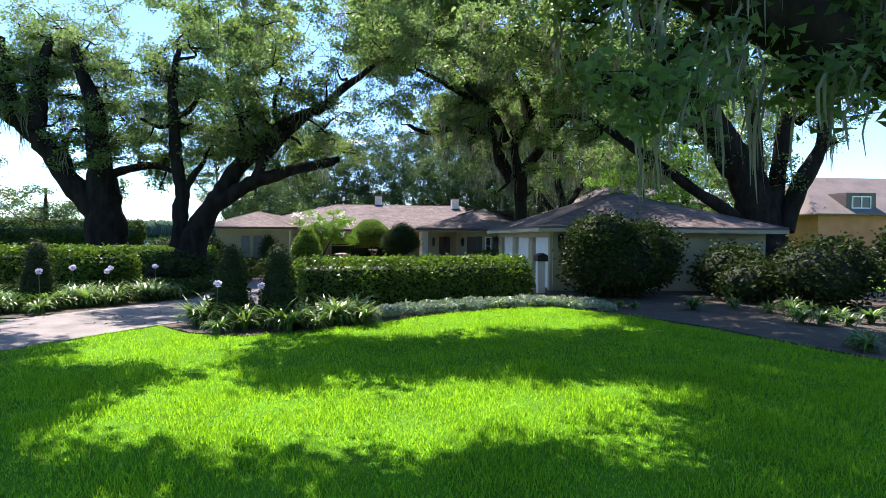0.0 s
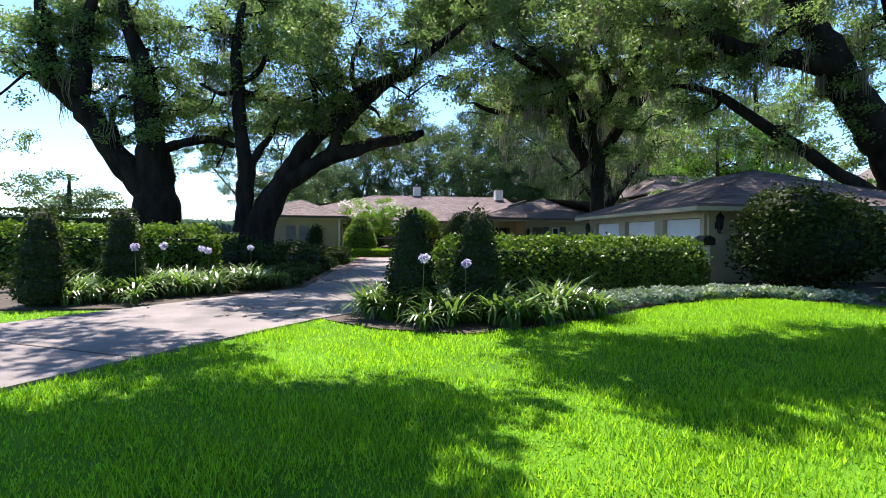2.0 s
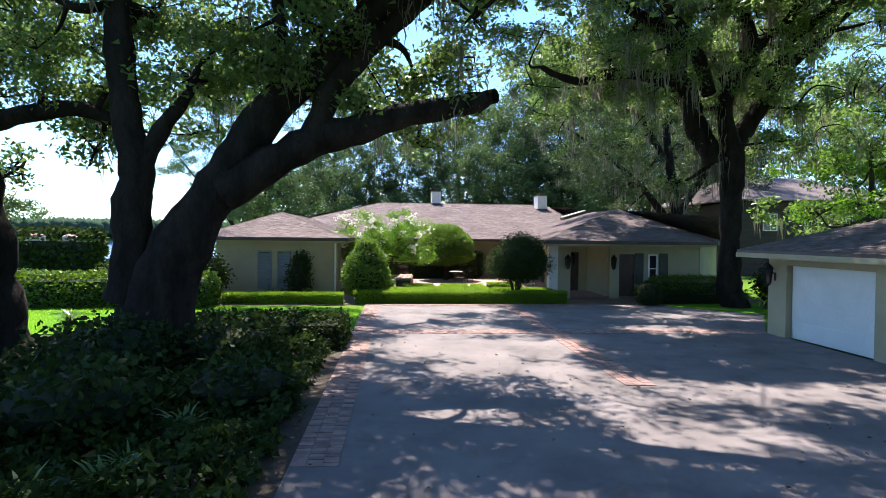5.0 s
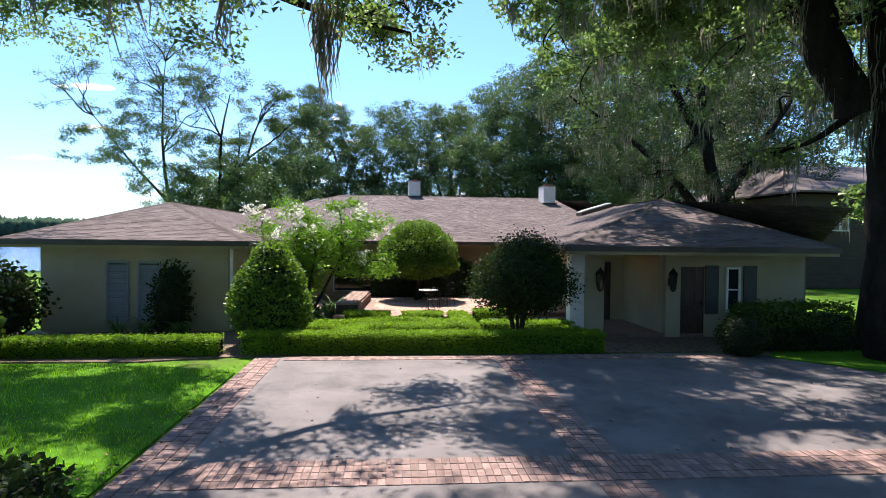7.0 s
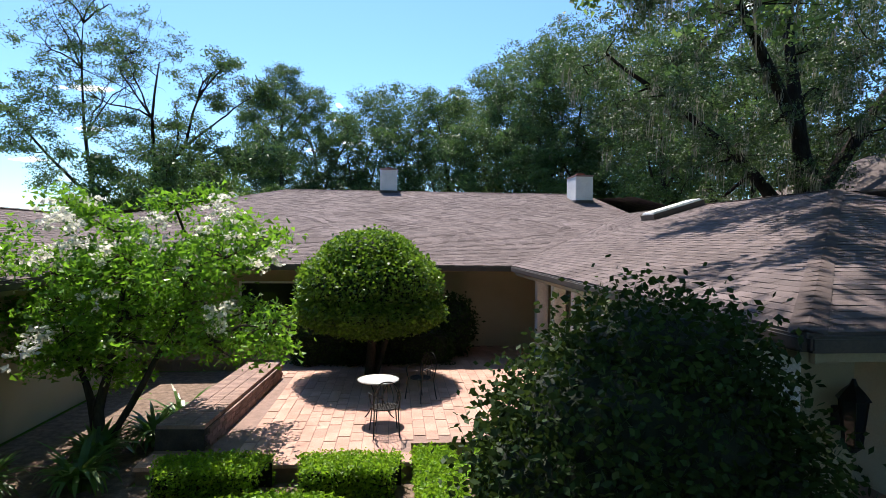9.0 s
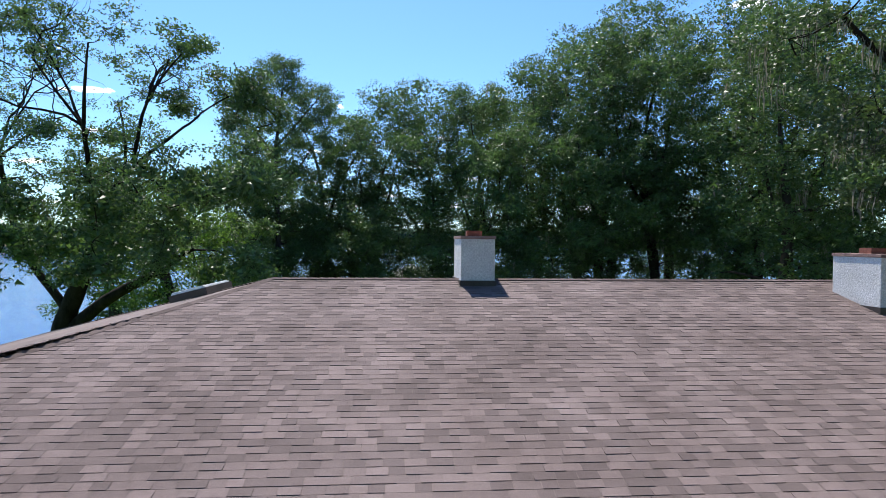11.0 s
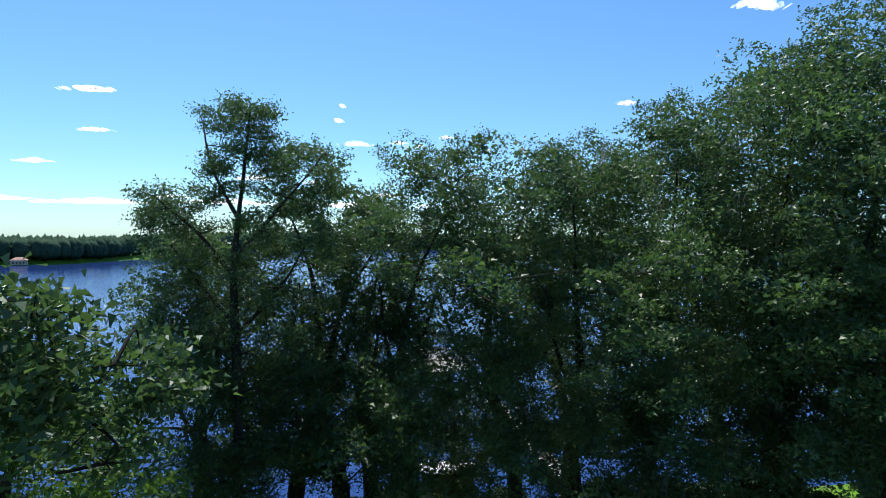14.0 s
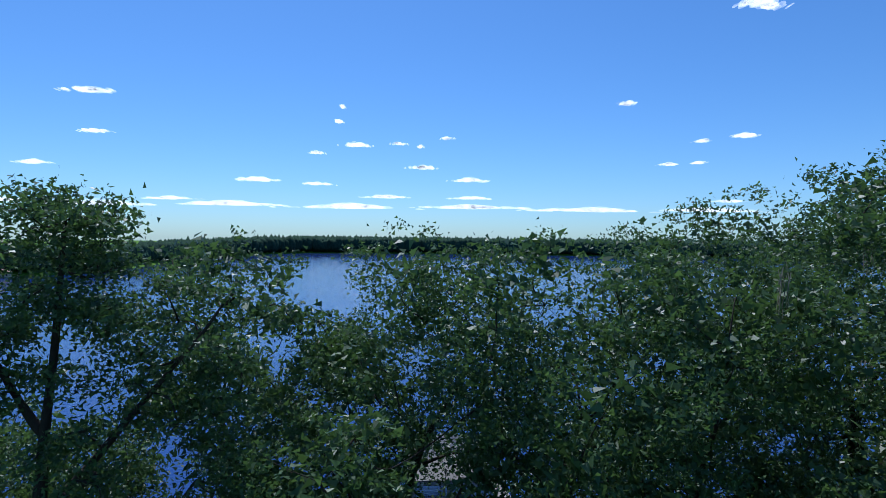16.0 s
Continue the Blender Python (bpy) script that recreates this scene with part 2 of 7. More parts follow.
def part_np(name, verts, faces, material, parent=None, label="", smooth=False):
    me = mesh_np(name, verts, faces, material)
    if smooth:
        me.polygons.foreach_set("use_smooth", np.ones(len(me.polygons), dtype=bool))
    ob = new(name, me)
    if parent:
        ob.parent = parent
    return tagged(ob, label)


def box(x0, y0, z0, x1, y1, z1, bevel=0.0, bm=None):
    own = bm or bmesh.new()
    got = bmesh.ops.create_cube(own, size=1)["verts"]
    for v in got:
        v.co = Vector((x0 + (v.co.x + .5) * (x1 - x0), y0 + (v.co.y + .5) * (y1 - y0), z0 + (v.co.z + .5) * (z1 - z0)))
    if bevel:
        es = {e for v in got for e in v.link_edges}
        bmesh.ops.bevel(own, geom=list(es), offset=bevel, segments=2, affect='EDGES')
    return own


def prism(outline, z0, z1):
    """An upright prism over a flat outline of (x, y) points."""
    bm = bmesh.new()
    low = [bm.verts.new((x, y, z0)) for x, y in outline]
    top = [bm.verts.new((x, y, z1)) for x, y in outline]
    n = len(outline)
    bm.faces.new(top)
    bm.faces.new(low[::-1])
    for i in range(n):
        bm.faces.new((low[i], low[(i + 1) % n], top[(i + 1) % n], top[i]))
    bmesh.ops.recalc_face_normals(bm, faces=bm.faces)
    return bm


def lathe(profile, seg=20, bm=None, at=(0, 0)):
    """Turn a profile of (radius, z) about the upright axis."""
    own = bm or bmesh.new()
    rings = []
    for r, z in profile:
        rings.append([own.verts.new((at[0] + r * math.cos(2 * math.pi * k / seg), at[1] + r * math.sin(2 * math.pi * k / seg), z)) for k in range(seg)])
    for a, b in zip(rings, rings[1:]):
        for k in range(seg):
            own.faces.new((a[k], a[(k + 1) % seg], b[(k + 1) % seg], b[k]))
    own.faces.new(rings[0][::-1])
    own.faces.new(rings[-1])
    return own


def tube(points, radii, seg=8):
    """A tapered tube along points: verts and quads."""
    P = [Vector(p) for p in points]
    vs, fs = [], []
    for i, p in enumerate(P):
        d = (P[min(i + 1, len(P) - 1)] - P[max(i - 1, 0)]).normalized()
        side = d.cross(Vector((0.31, 0.77, 0.55))).normalized()
        up = d.cross(side)
        for k in range(seg):
            a = 2 * math.pi * k / seg
            vs.append(p + (side * math.cos(a) + up * math.sin(a)) * radii[i])
    for i in range(len(P) - 1):
        for k in range(seg):
            a, b = i * seg + k, i * seg + (k + 1) % seg
            fs.append((a, b, b + seg, a + seg))
    return vs, fs


def joined(pieces):
    """Join (verts, quads) pieces into one pair."""
    vs, fs = [], []
    for v, f in pieces:
        o = len(vs)
        vs += [tuple(p) for p in v]
        fs += [tuple(i + o for i in q) for q in f]
    return vs, fs


def spline(points, steps):
    """A smooth line through points (Catmull-Rom), with radii as a fourth value."""
    P = [np.array(p, dtype=float) for p in points]
    P = [2 * P[0] - P[1]] + P + [2 * P[-1] - P[-2]]
    out = []
    for i in range(1, len(P) - 2):
        for s in range(steps):
            t = s / steps
            a, b, c, d = P[i - 1], P[i], P[i + 1], P[i + 2]
            out.append(0.5 * (2 * b + (c - a) * t + (2 * a - 5 * b + 4 * c - d) * t * t + (3 * b - a - 3 * c + d) * t ** 3))
    out.append(P[-2])
    return np.array(out)


def leaves(rng, centres, radius, per, size, flat=0.65, droop=0.0):
    """Small folded leaves scattered round centres: verts and triangles (two per leaf)."""
    c = np.repeat(np.asarray(centres, dtype=float), per, axis=0)
    n = len(c)
    off = rng.normal(size=(n, 3))
    off /= np.maximum(np.linalg.norm(off, axis=1, keepdims=True), 1e-6)
    off *= (rng.random((n, 1)) ** 0.5) * radius
    off[:, 2] *= flat
    c = c + off
    d = rng.normal(size=(n, 3))
    d[:, 2] = d[:, 2] * 0.6 - droop
    d /= np.linalg.norm(d, axis=1, keepdims=True)
    u = rng.normal(size=(n, 3))
    u[:, 2] = np.abs(u[:, 2]) * 0.4 + 0.1
    s = np.cross(d, u)
    s /= np.maximum(np.linalg.norm(s, axis=1, keepdims=True), 1e-6)
    k = size * (0.7 + 0.6 * rng.random((n, 1)))
    w = 0.32
    v = np.stack([c - d * k * 0.5, c + s * k * w, c + d * k * 0.55, c - s * k * w], axis=1).reshape(-1, 3)
    i = np.arange(n)[:, None] * 4
    return v, i + np.array([[0, 1, 2, 3]])


def sprigs(rng, centres, radius, per, size, flat=0.6):
    """Small pointed leaves scattered round centres, thickest at the middle: verts and one triangle a leaf."""
    c = np.repeat(np.asarray(centres, dtype=float), per, axis=0)
    n = len(c)
    off = rng.normal(size=(n, 3)) * radius * 0.5
    off[:, 2] *= flat
    c = c + off
    d = rng.normal(size=(n, 3))
    d[:, 2] = d[:, 2] * 0.7 - 0.15
    d /= np.linalg.norm(d, axis=1, keepdims=True)
    u = rng.normal(size=(n, 3))
    u[:, 2] = np.abs(u[:, 2]) * 0.5 + 0.1
    s = np.cross(d, u)
    s /= np.maximum(np.linalg.norm(s, axis=1, keepdims=True), 1e-6)
    k = size * (0.65 + 0.7 * rng.random((n, 1)))
    v = np.stack([c - d * k * 0.45 - s * k * 0.33, c - d * k * 0.4 + s * k * 0.33, c + d * k * 0.65], axis=1).reshape(-1, 3)
    return v, np.arange(3 * n).reshape(-1, 3)


def shell_points(rng, lobe, count, thick=0.45):
    """Points in the outer part of an ellipsoid lobe (x, y, z, rx, ry, rz)."""
    p = rng.normal(size=(count, 3))
    p /= np.linalg.norm(p, axis=1, keepdims=True)
    p *= (1 - thick * rng.random((count, 1)) ** 1.5)
    return p * np.array(lobe[3:]) + np.array(lobe[:3])


def branches_to(rng, base, points, r, wiggle=0.25, seg=5):
    """Thin bowed branches from base to each point."""
    out = []
    b = np.array(base, dtype=float)
    for p in points:
        m = b + (np.array(p) - b) * 0.5 + rng.normal(size=3) * np.linalg.norm(np.array(p) - b) * wiggle * 0.4
        line = spline([b, m, p], 4 if seg > 5 else 2 if seg > 4 else 1)
        rad = np.linspace(r, r * 0.2, len(line))
        out.append(tube(line, rad, seg))
    return out


def ramify(rng, at, way, length, r, depth, out, tips):
    """A crooked branch that divides again and again into finer ones."""
    p, d = np.array(at, dtype=float), np.array(way, dtype=float)
    d /= np.linalg.norm(d)
    line = [p]
    for _ in range(4):
        d = d + rng.normal(size=3) * 0.26 + [0, 0, 0.05]
        d /= np.linalg.norm(d)
        p = p + d * length / 4
        line.append(p)
    out.append(tube(line, np.linspace(r, r * 0.5, 5), 6 if depth > 2 else 4 if depth else 3))
    tips.append(p)
    if depth:
        for k in range(3 if depth > 1 else 4):
            side = rng.normal(size=3) * 0.75
            ramify(rng, line[4 if k == 0 else int(rng.integers(2, 5))], d + side, length * rng.uniform(0.5, 0.75), r * 0.52, depth - 1, out, tips)


def make_tree(name, label, at, trunk, limbs, lobes, leaf, bark, size=0.13, per=46, dens=9.0, clump=0.62, seed=1, moss=0, group="", category="tree", twigs=5, bare=(), inner=0, high=()):
    """A tree: trunk and limbs are lines of (x, y, z, radius) from its base; lobes (x, y, z, rx, ry, rz) hold the
    foliage; high lobes are added for the shade they cast.
    """
    rng = np.random.default_rng(seed)
    t = thing(name, label, category, at, group)
    wood = []
    for line in [trunk] + list(limbs):
        L = spline(line, 5)
        wob = np.cumsum(rng.normal(size=(len(L), 3)), axis=0) * 0.012
        L[1:-1, :3] += wob[1:-1] * 1.5
        wood.append(tube(L[:, :3], L[:, 3] * (1 + 0.06 * rng.normal(size=len(L))), 10))
    ends = np.array([p[:3] for line in [trunk] + list(limbs) for p in spline(line, 4)])
    rads = np.array([p[3] for line in [trunk] + list(limbs) for p in spline(line, 4)])
    cents = []
    twig = []
    both = list(lobes) + list(high)
    away = [np.linalg.norm(ends - np.array(lo[:3]), axis=1).min() for lo in both]
    for k in np.argsort(away):
        lobe = both[k]
        area = (lobe[3] * lobe[4] + lobe[3] * lobe[5] + lobe[4] * lobe[5]) * 4.19
        pts = shell_points(rng, lobe, max(6, int(area * dens / 40)))
        if k < len(lobes):
            cents.append(pts)
        hub = np.array(lobe[:3])
        near = np.argmin(np.linalg.norm(ends - hub, axis=1) + np.abs(ends[:, 2] - hub[2] + lobe[5] * 0.6) * 0.3)
        r = max(0.03, min(rads[near] * 0.6, 0.13))
        twig += branches_to(rng, ends[near], [hub], r, 0.45, 6)
        ends = np.concatenate([ends, [hub]])
        rads = np.append(rads, r * 0.8)
        if k >= len(lobes):
            continue
        pick = pts[rng.permutation(len(pts))[:twigs + 1]]
        twig += branches_to(rng, hub, pick, r * 0.45, 0.3, 4)
        if len(pts) > 4 and twigs > 1:
            sub = pick[: twigs]
            for q in sub:
                dd = np.linalg.norm(pts - q, axis=1)
                twig += branches_to(rng, (hub + q) / 2, pts[np.argsort(dd)[1:4]], r * 0.22, 0.3, 3)
    for b0, lobe in bare:
        tips = []
        reach = np.array(lobe[:3]) - np.array(b0)
        for _ in range(3):
            ramify(rng, b0, reach + rng.normal(size=3) * np.array(lobe[3:]) * 0.6, np.linalg.norm(reach) * 0.75, 0.075, 3, twig, tips)
        tips = np.array(tips)
        cents.append(tips[rng.random(len(tips)) < 0.22])
    for k, (v, f) in enumerate(wood):
        part_np("limb" if k else "trunk", v, f, bark, t, smooth=True)
    if twig:
        v, f = joined(twig)
        tagged(part_np("branchwork", v, f, bark, t, smooth=True), kind="stuff")
    if cents:
        cents = np.concatenate(cents)
        v, f = sprigs(rng, cents, clump, per, size)
        if inner:
            hubs = np.concatenate([shell_points(rng, (*lo[:3], lo[3] * .7, lo[4] * .7, lo[5] * .7), 24, 0.9) for lo in lobes[:inner]])
            v2, f2 = sprigs(rng, hubs, 0.6, 5, 0.28)
            f = np.concatenate([f, f2 + len(v)])
            v = np.concatenate([v, v2])
        if len(high):
            hs = np.concatenate([shell_points(rng, lo, int((lo[3] * lo[4] + 2 * lo[3] * lo[5]) * 4.19 * 0.85), 0.7) for lo in high])
            v2, f2 = sprigs(rng, hs, 0.5, 44, 0.21)
            f = np.concatenate([f, f2 + len(v)])
            v = np.concatenate([v, v2])
        tagged(part_np("crown", v, f, leaf, t), kind="stuff")
    if moss and len(cents):
        src = cents[rng.permutation(len(cents))[:moss]]
        low = ends[rng.integers(0, min(len(ends), 60), moss // 4)] - [0, 0, 0.1]
        low = low[low[:, 2] > 5.6]
        part_np("spanish_moss", *moss_strands(rng, np.concatenate([src, low]) if len(low) else src), M_MOSS, t, "grey hanging moss strands")["kind"] = "stuff"
    return t


def moss_strands(rng, tops, most=1.6):
    """Hanging tufts: each a bundle of thin wavering ribbons."""
    vs, fs = [], []
    for p in tops:
        length = most * (0.35 + 0.65 * rng.random())
        for _ in range(11):
            q = p + rng.normal(size=3) * [0.13, 0.13, 0.12]
            a = rng.random() * math.pi
            s = np.array([math.cos(a), math.sin(a), 0]) * 0.013
            ln = length * (0.5 + 0.5 * rng.random())
            o = len(vs)
            for k in range(4):
                c = q + np.array([0.05 * math.sin(k * 2.1 + a), 0.05 * math.cos(k * 1.7 + a), -ln * k / 3])
                w = (1.2, 1.5, 1.1, 0.25)[k]
                vs += [c - s * w, c + s * w]
            fs += [(o + 2 * k, o + 2 * k + 1, o + 2 * k + 3, o + 2 * k + 2) for k in range(3)]
    return vs, fs


def hedge_mass(rng, x0, y0, x1, y1, z0, z1, leaf_n, size, bumps=0.06):
    """Leaves on the outside of a clipped block."""
    n = leaf_n
    lx, ly, lz = x1 - x0, y1 - y0, z1 - z0
    areas = np.array([lx * ly, ly * lz, ly * lz, lx * lz, lx * lz])
    side = rng.choice(5, n, p=areas / areas.sum())
    u, w = rng.random(n), rng.random(n)
    x, y, z = x0 + u * lx, y0 + w * ly, np.full(n, z1)
    for s, (a, b, c) in enumerate(((None, None, None), (x0, 'w', 'u'), (x1, 'w', 'u'), ('u', y0, 'w'), ('u', y1, 'w'))):
        m = side == s
        if s in (1, 2):
            x[m], y[m], z[m] = a, y0 + w[m] * ly, z0 + u[m] * lz
        elif s > 2:
            x[m], y[m], z[m] = x0 + u[m] * lx, b, z0 + w[m] * lz
    p = np.stack([x, y, z], 1)
    p += rng.normal(size=p.shape) * bumps
    lump = np.sin(x * 2.3 + 1) * np.sin(y * 2.9) * 0.05
    p[:, 2] += lump * (z > z1 - 0.2)
    zf, cy = np.clip((p[:, 2] - z0) / lz, 0, 1), (y0 + y1) / 2
    v = np.clip((p[:, 1] - cy) / (ly / 2), -1, 1)
    p[:, 2] -= 0.28 * lz * v ** 4 * zf * min(1, ly / 1.2)
    p[:, 1] = cy + (p[:, 1] - cy) * (1 - 0.16 * zf ** 3) + np.sin(x * 1.7) * 0.05
    p[:, 2] = np.maximum(p[:, 2], z0 + 0.02)
    return p


def hedge(name, label, x0, y0, x1, y1, height, leaf, density=900, size=0.06, seed=2, base=0.0, turn=0, at=None, group="", core=None):
    """A clipped hedge: a near-black core block, standing in for the inner shade, under a skin of leaves."""
    rng = np.random.default_rng(seed)
    cx, cy = (x0 + x1) / 2, (y0 + y1) / 2
    t = thing(name, label, "hedge", (cx, cy, base), group, turn=turn)
    hx, hy = (x1 - x0) / 2, (y1 - y0) / 2
    part("core", box(-hx + .1, -hy * 0.78, 0, hx - .1, hy * 0.78, height * 0.82 - .05, 0.05), core or M_INNERSHADE, t, "near-black filling for the shade inside the leaves")
    area = 4 * hx * hy + 4 * (hx + hy) * height
    p = hedge_mass(rng, -hx, -hy, hx, hy, 0, height, int(area * density * 0.62), size)
    tagged(part_np("foliage", *leaves(rng, p, 0.05, 1, size * 1.22), leaf, t), kind="stuff")
    return t


# Near-black core colour paints the shade seen between the leaves.
M_INNERSHADE = surface("hedge_inner_shade", (0.008, 0.014, 0.006), (0.02, 0.03, 0.012), 6, 40, 0.95, 0.6)


def round_bush(name, label, at, lobes, leaf, density=700, size=0.07, seed=3, trunks=(), category="shrub", fluff=0.08, skip=()):
    """A clipped or loose bush of ellipsoid lobes with leaves on the outside."""
    rng = np.random.default_rng(seed)
    t = thing(name, label, category, at)
    if trunks:
        for line in trunks:
            part_np("stem", *tube([q[:3] for q in spline(line, 4)], [q[3] for q in spline(line, 4)], 7), M_BARK2, t, smooth=True)
    cs = []
    core = bmesh.new()
    for lo in lobes:
        area = 4.19 * (lo[3] * lo[4] + lo[3] * lo[5] + lo[4] * lo[5])
        p = shell_points(rng, lo, int(area * density * 0.64), 0.16)
        ph = rng.random(3) * 6
        bump = np.sin(p[:, 0] * 3.3 + ph[0]) * np.sin(p[:, 1] * 3.7 + ph[1]) + np.sin(p[:, 2] * 4.1 + ph[2] + p[:, 0] * 2)
        p = np.array(lo[:3]) + (p - np.array(lo[:3])) * (1 + bump[:, None] * fluff * 0.55)
        p += rng.normal(size=p.shape) * fluff
        p[:, 2] = np.maximum(p[:, 2], 0.03)
        cs.append(p)
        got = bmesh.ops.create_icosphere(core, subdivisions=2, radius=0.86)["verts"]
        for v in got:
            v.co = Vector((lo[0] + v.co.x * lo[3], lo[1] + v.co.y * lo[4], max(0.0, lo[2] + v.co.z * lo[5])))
    tagged(part("core", core, M_INNERSHADE, t), "near-black filling for the shade inside the leaves", kind="stuff")
    tagged(part_np("foliage", *leaves(rng, np.concatenate(cs), 0.05, 1, size * 1.1), leaf, t), kind="stuff")
    return t
# ---- ground, lake and far shore ----
LAKE = -2.6


def shore_y(x):
    """Where the bank meets the lake, across the plot."""
    return 113.5 - 0.42 * np.maximum(0, -6 - x) + 0.08 * np.maximum(0, x - 10)


def far_radius(x, y):
    """How far the opposite shore lies in a direction: nearer to the west."""
    t = np.clip((-0.12 - np.arctan2(x, y)) / 0.34, 0, 1)
    return 1030 - 555 * t * t * (3 - 2 * t)


def ground_z(x, y):
    back = np.clip((y - 73) / 11, 0, 1)
    z = -1.05 * back * back * (3 - 2 * back)
    s = y - shore_y(x)
    bank = np.clip((s + 10) / 10, 0, 1)
    z = z * (1 - bank) + (LAKE + 0.05) * bank
    z = np.where(s > 0, np.maximum(LAKE - 4, LAKE + 0.05 - 0.35 * s), z)
    z = np.where((x > -1.9) & (x < 8.1) & (y > 82.2) & (y < 97.9), -3.4, z)
    far = np.clip((np.hypot(x, y) - far_radius(x, y)) / 40, 0, 1)
    return np.where(s > 200, np.maximum(z, (LAKE - 4) * (1 - far) + 2.5 * far), z)


def axis(parts_):
    return np.unique(np.round(np.concatenate([np.arange(a, b, s) for a, b, s in parts_]), 3))


gx = axis([(-2600, -600, 250), (-600, -60, 20), (-60, -8, 2), (-8, 12, 0.8), (12, 60, 2), (60, 600, 30), (600, 2601, 250)])
gy = axis([(-400, -40, 60), (-40, 70, 4), (70, 80, 2), (80, 100, 0.8), (100, 130, 1.5), (130, 520, 13), (520, 1100, 20), (1100, 3000, 300)])
GX, GY = np.meshgrid(gx, gy)
gv = np.stack([GX.ravel(), GY.ravel(), ground_z(GX, GY).ravel() - 0.03], 1)
nx, ny = len(gx), len(gy)
gi = (np.arange(ny - 1)[:, None] * nx + np.arange(nx - 1)[None, :]).ravel()
ground = part_np("ground", gv, np.stack([gi, gi + 1, gi + nx + 1, gi + nx], 1), M_GROUND, smooth=True)
tagged(ground, "grassy ground falling gently to the lake", "ground", kind="structure")
water = part("water", prism([(-2600, 60), (2600, 60), (2600, 2600), (-2600, 2600)], LAKE - 0.01, LAKE), M_WATER)
tagged(water, "blue rippled lake water", "lake", kind="structure")


def sheet(name, label, category, outline, material, top=0.0, depth=0.06, kind="structure"):
    ob = part(name, prism(outline, top - depth, top), material)
    return tagged(ob, label, category, kind=kind)


LAWN = [(-5.3, 13.5), (-4.4, 12.3), (-3.0, 11.9), (-1.2, 13.0), (0.8, 14.9), (3, 16.4), (4.6, 16.9), (6.0, 15.2), (7.2, 12.6), (8.2, 9.2), (9, 5), (10, -8), (-16, -8), (-13.5, -2), (-9.6, 4.2), (-6.9, 10.3)]
SIDE_LAWN = [(-6.55, 33.4), (-6.55, 39.3), (-9, 40.2), (-24, 40.2), (-24, 34), (-12, 33.6)]
STRIP_LAWN = [(-9.1, 14.3), (-10, 12.9), (-24, 6), (-24, 9.4), (-12, 14.3)]
sheet("lawn", "sunlit green front lawn", "lawn", LAWN, M_LAWN, 0.0)
sheet("lawn", "small lawn beside the drive and house", "lawn", SIDE_LAWN, M_LAWN, 0.0)
sheet("lawn", "small lawn strip by the drive", "lawn", STRIP_LAWN, M_LAWN, 0.0)
sheet("flower_bed", "dark soil bed along the lawn", "flower bed", [(-5.0, 14.7), (-5.5, 13.7), (-4.3, 12.5), (-3.0, 12.1), (-1.3, 13.2), (0.7, 15.1), (2.9, 16.6), (4.7, 17.1), (6.2, 15.4), (7.4, 12.8), (8.4, 9.2), (9.2, 5), (10.2, -8), (30, -8), (30, 22), (6, 22), (6, 26.4), (3.8, 26.4), (-3.0, 18.0)], M_SOIL, 0.005)
sheet("flower_bed", "dark soil bed beside the drive", "flower bed", [(-6.2, 19.3), (-8.6, 14.9), (-12, 14.6), (-24, 9.7), (-24, 33.8), (-12, 33.4), (-6.2, 33.2)], M_SOIL, 0.005)
sheet("flower_bed", "leaf-littered bed between house and drive", "flower bed", [(-16, 40.4), (-9, 40.4), (-6.5, 41.05), (5.4, 41.3), (9.6, 38.2), (14, 39), (14, 43.4), (1.6, 43.4), (1.6, 46.1), (-5.3, 46.1), (-5.3, 53), (-8, 53), (-8, 44.6), (-16, 44.6)], M_MULCH, 0.005)
sheet("lawn", "small shaded lawn under the oak", "lawn", [(6.2, 40.6), (8.7, 37.9), (13, 36), (16, 40), (10, 42), (7, 41.6)], M_LAWN, 0.012)
DRIVE = [(-6.45, 19), (-6.45, 40.75), (5.5, 41.0), (8.6, 37.6), (6.0, 33.6), (6.0, 26), (4.3, 26), (-2.5, 18), (-4.45, 14.7)]
sheet("driveway", "grey asphalt driveway with brick bands", "driveway", DRIVE[::-1], M_DRIVE, 0.02)
APRON = [(-6.47, 19), (-4.47, 14.68), (-5.4, 13.4), (-6.95, 10.4), (-9.7, 4.2), (-13.6, -2), (-17.5, 0), (-13.5, 6.5), (-9.85, 13), (-8.9, 14.8)]
for k, (a, b) in enumerate((((-8.66, 11.3), (-6.9, 10.45)), ((-10.6, 7.9), (-8.2, 6.6)))):
    tagged(part("joint", prism([(a[0] - .6, a[1] + .27), (b[0], b[1]), (b[0] + .02, b[1] + .03), (a[0] - .58, a[1] + .3)], 0.0, 0.0245), M_SOIL), "dark cut joint in the concrete", "joint", kind="structure")
sheet("apron", "pale concrete drive apron with cut joints", "driveway", APRON, M_CONCRETE, 0.02)
sheet("street", "grey asphalt street behind the lawn", "street", [(-80, -8.2), (80, -8.2), (80, -16), (-80, -16)][::-1], M_DRIVE, 0.0)
# ---- the house ----
EAVE = 2.72
house = thing("house", "long single-storey cream stucco house with low shingled hip roofs", "house", (0, 0, 0))


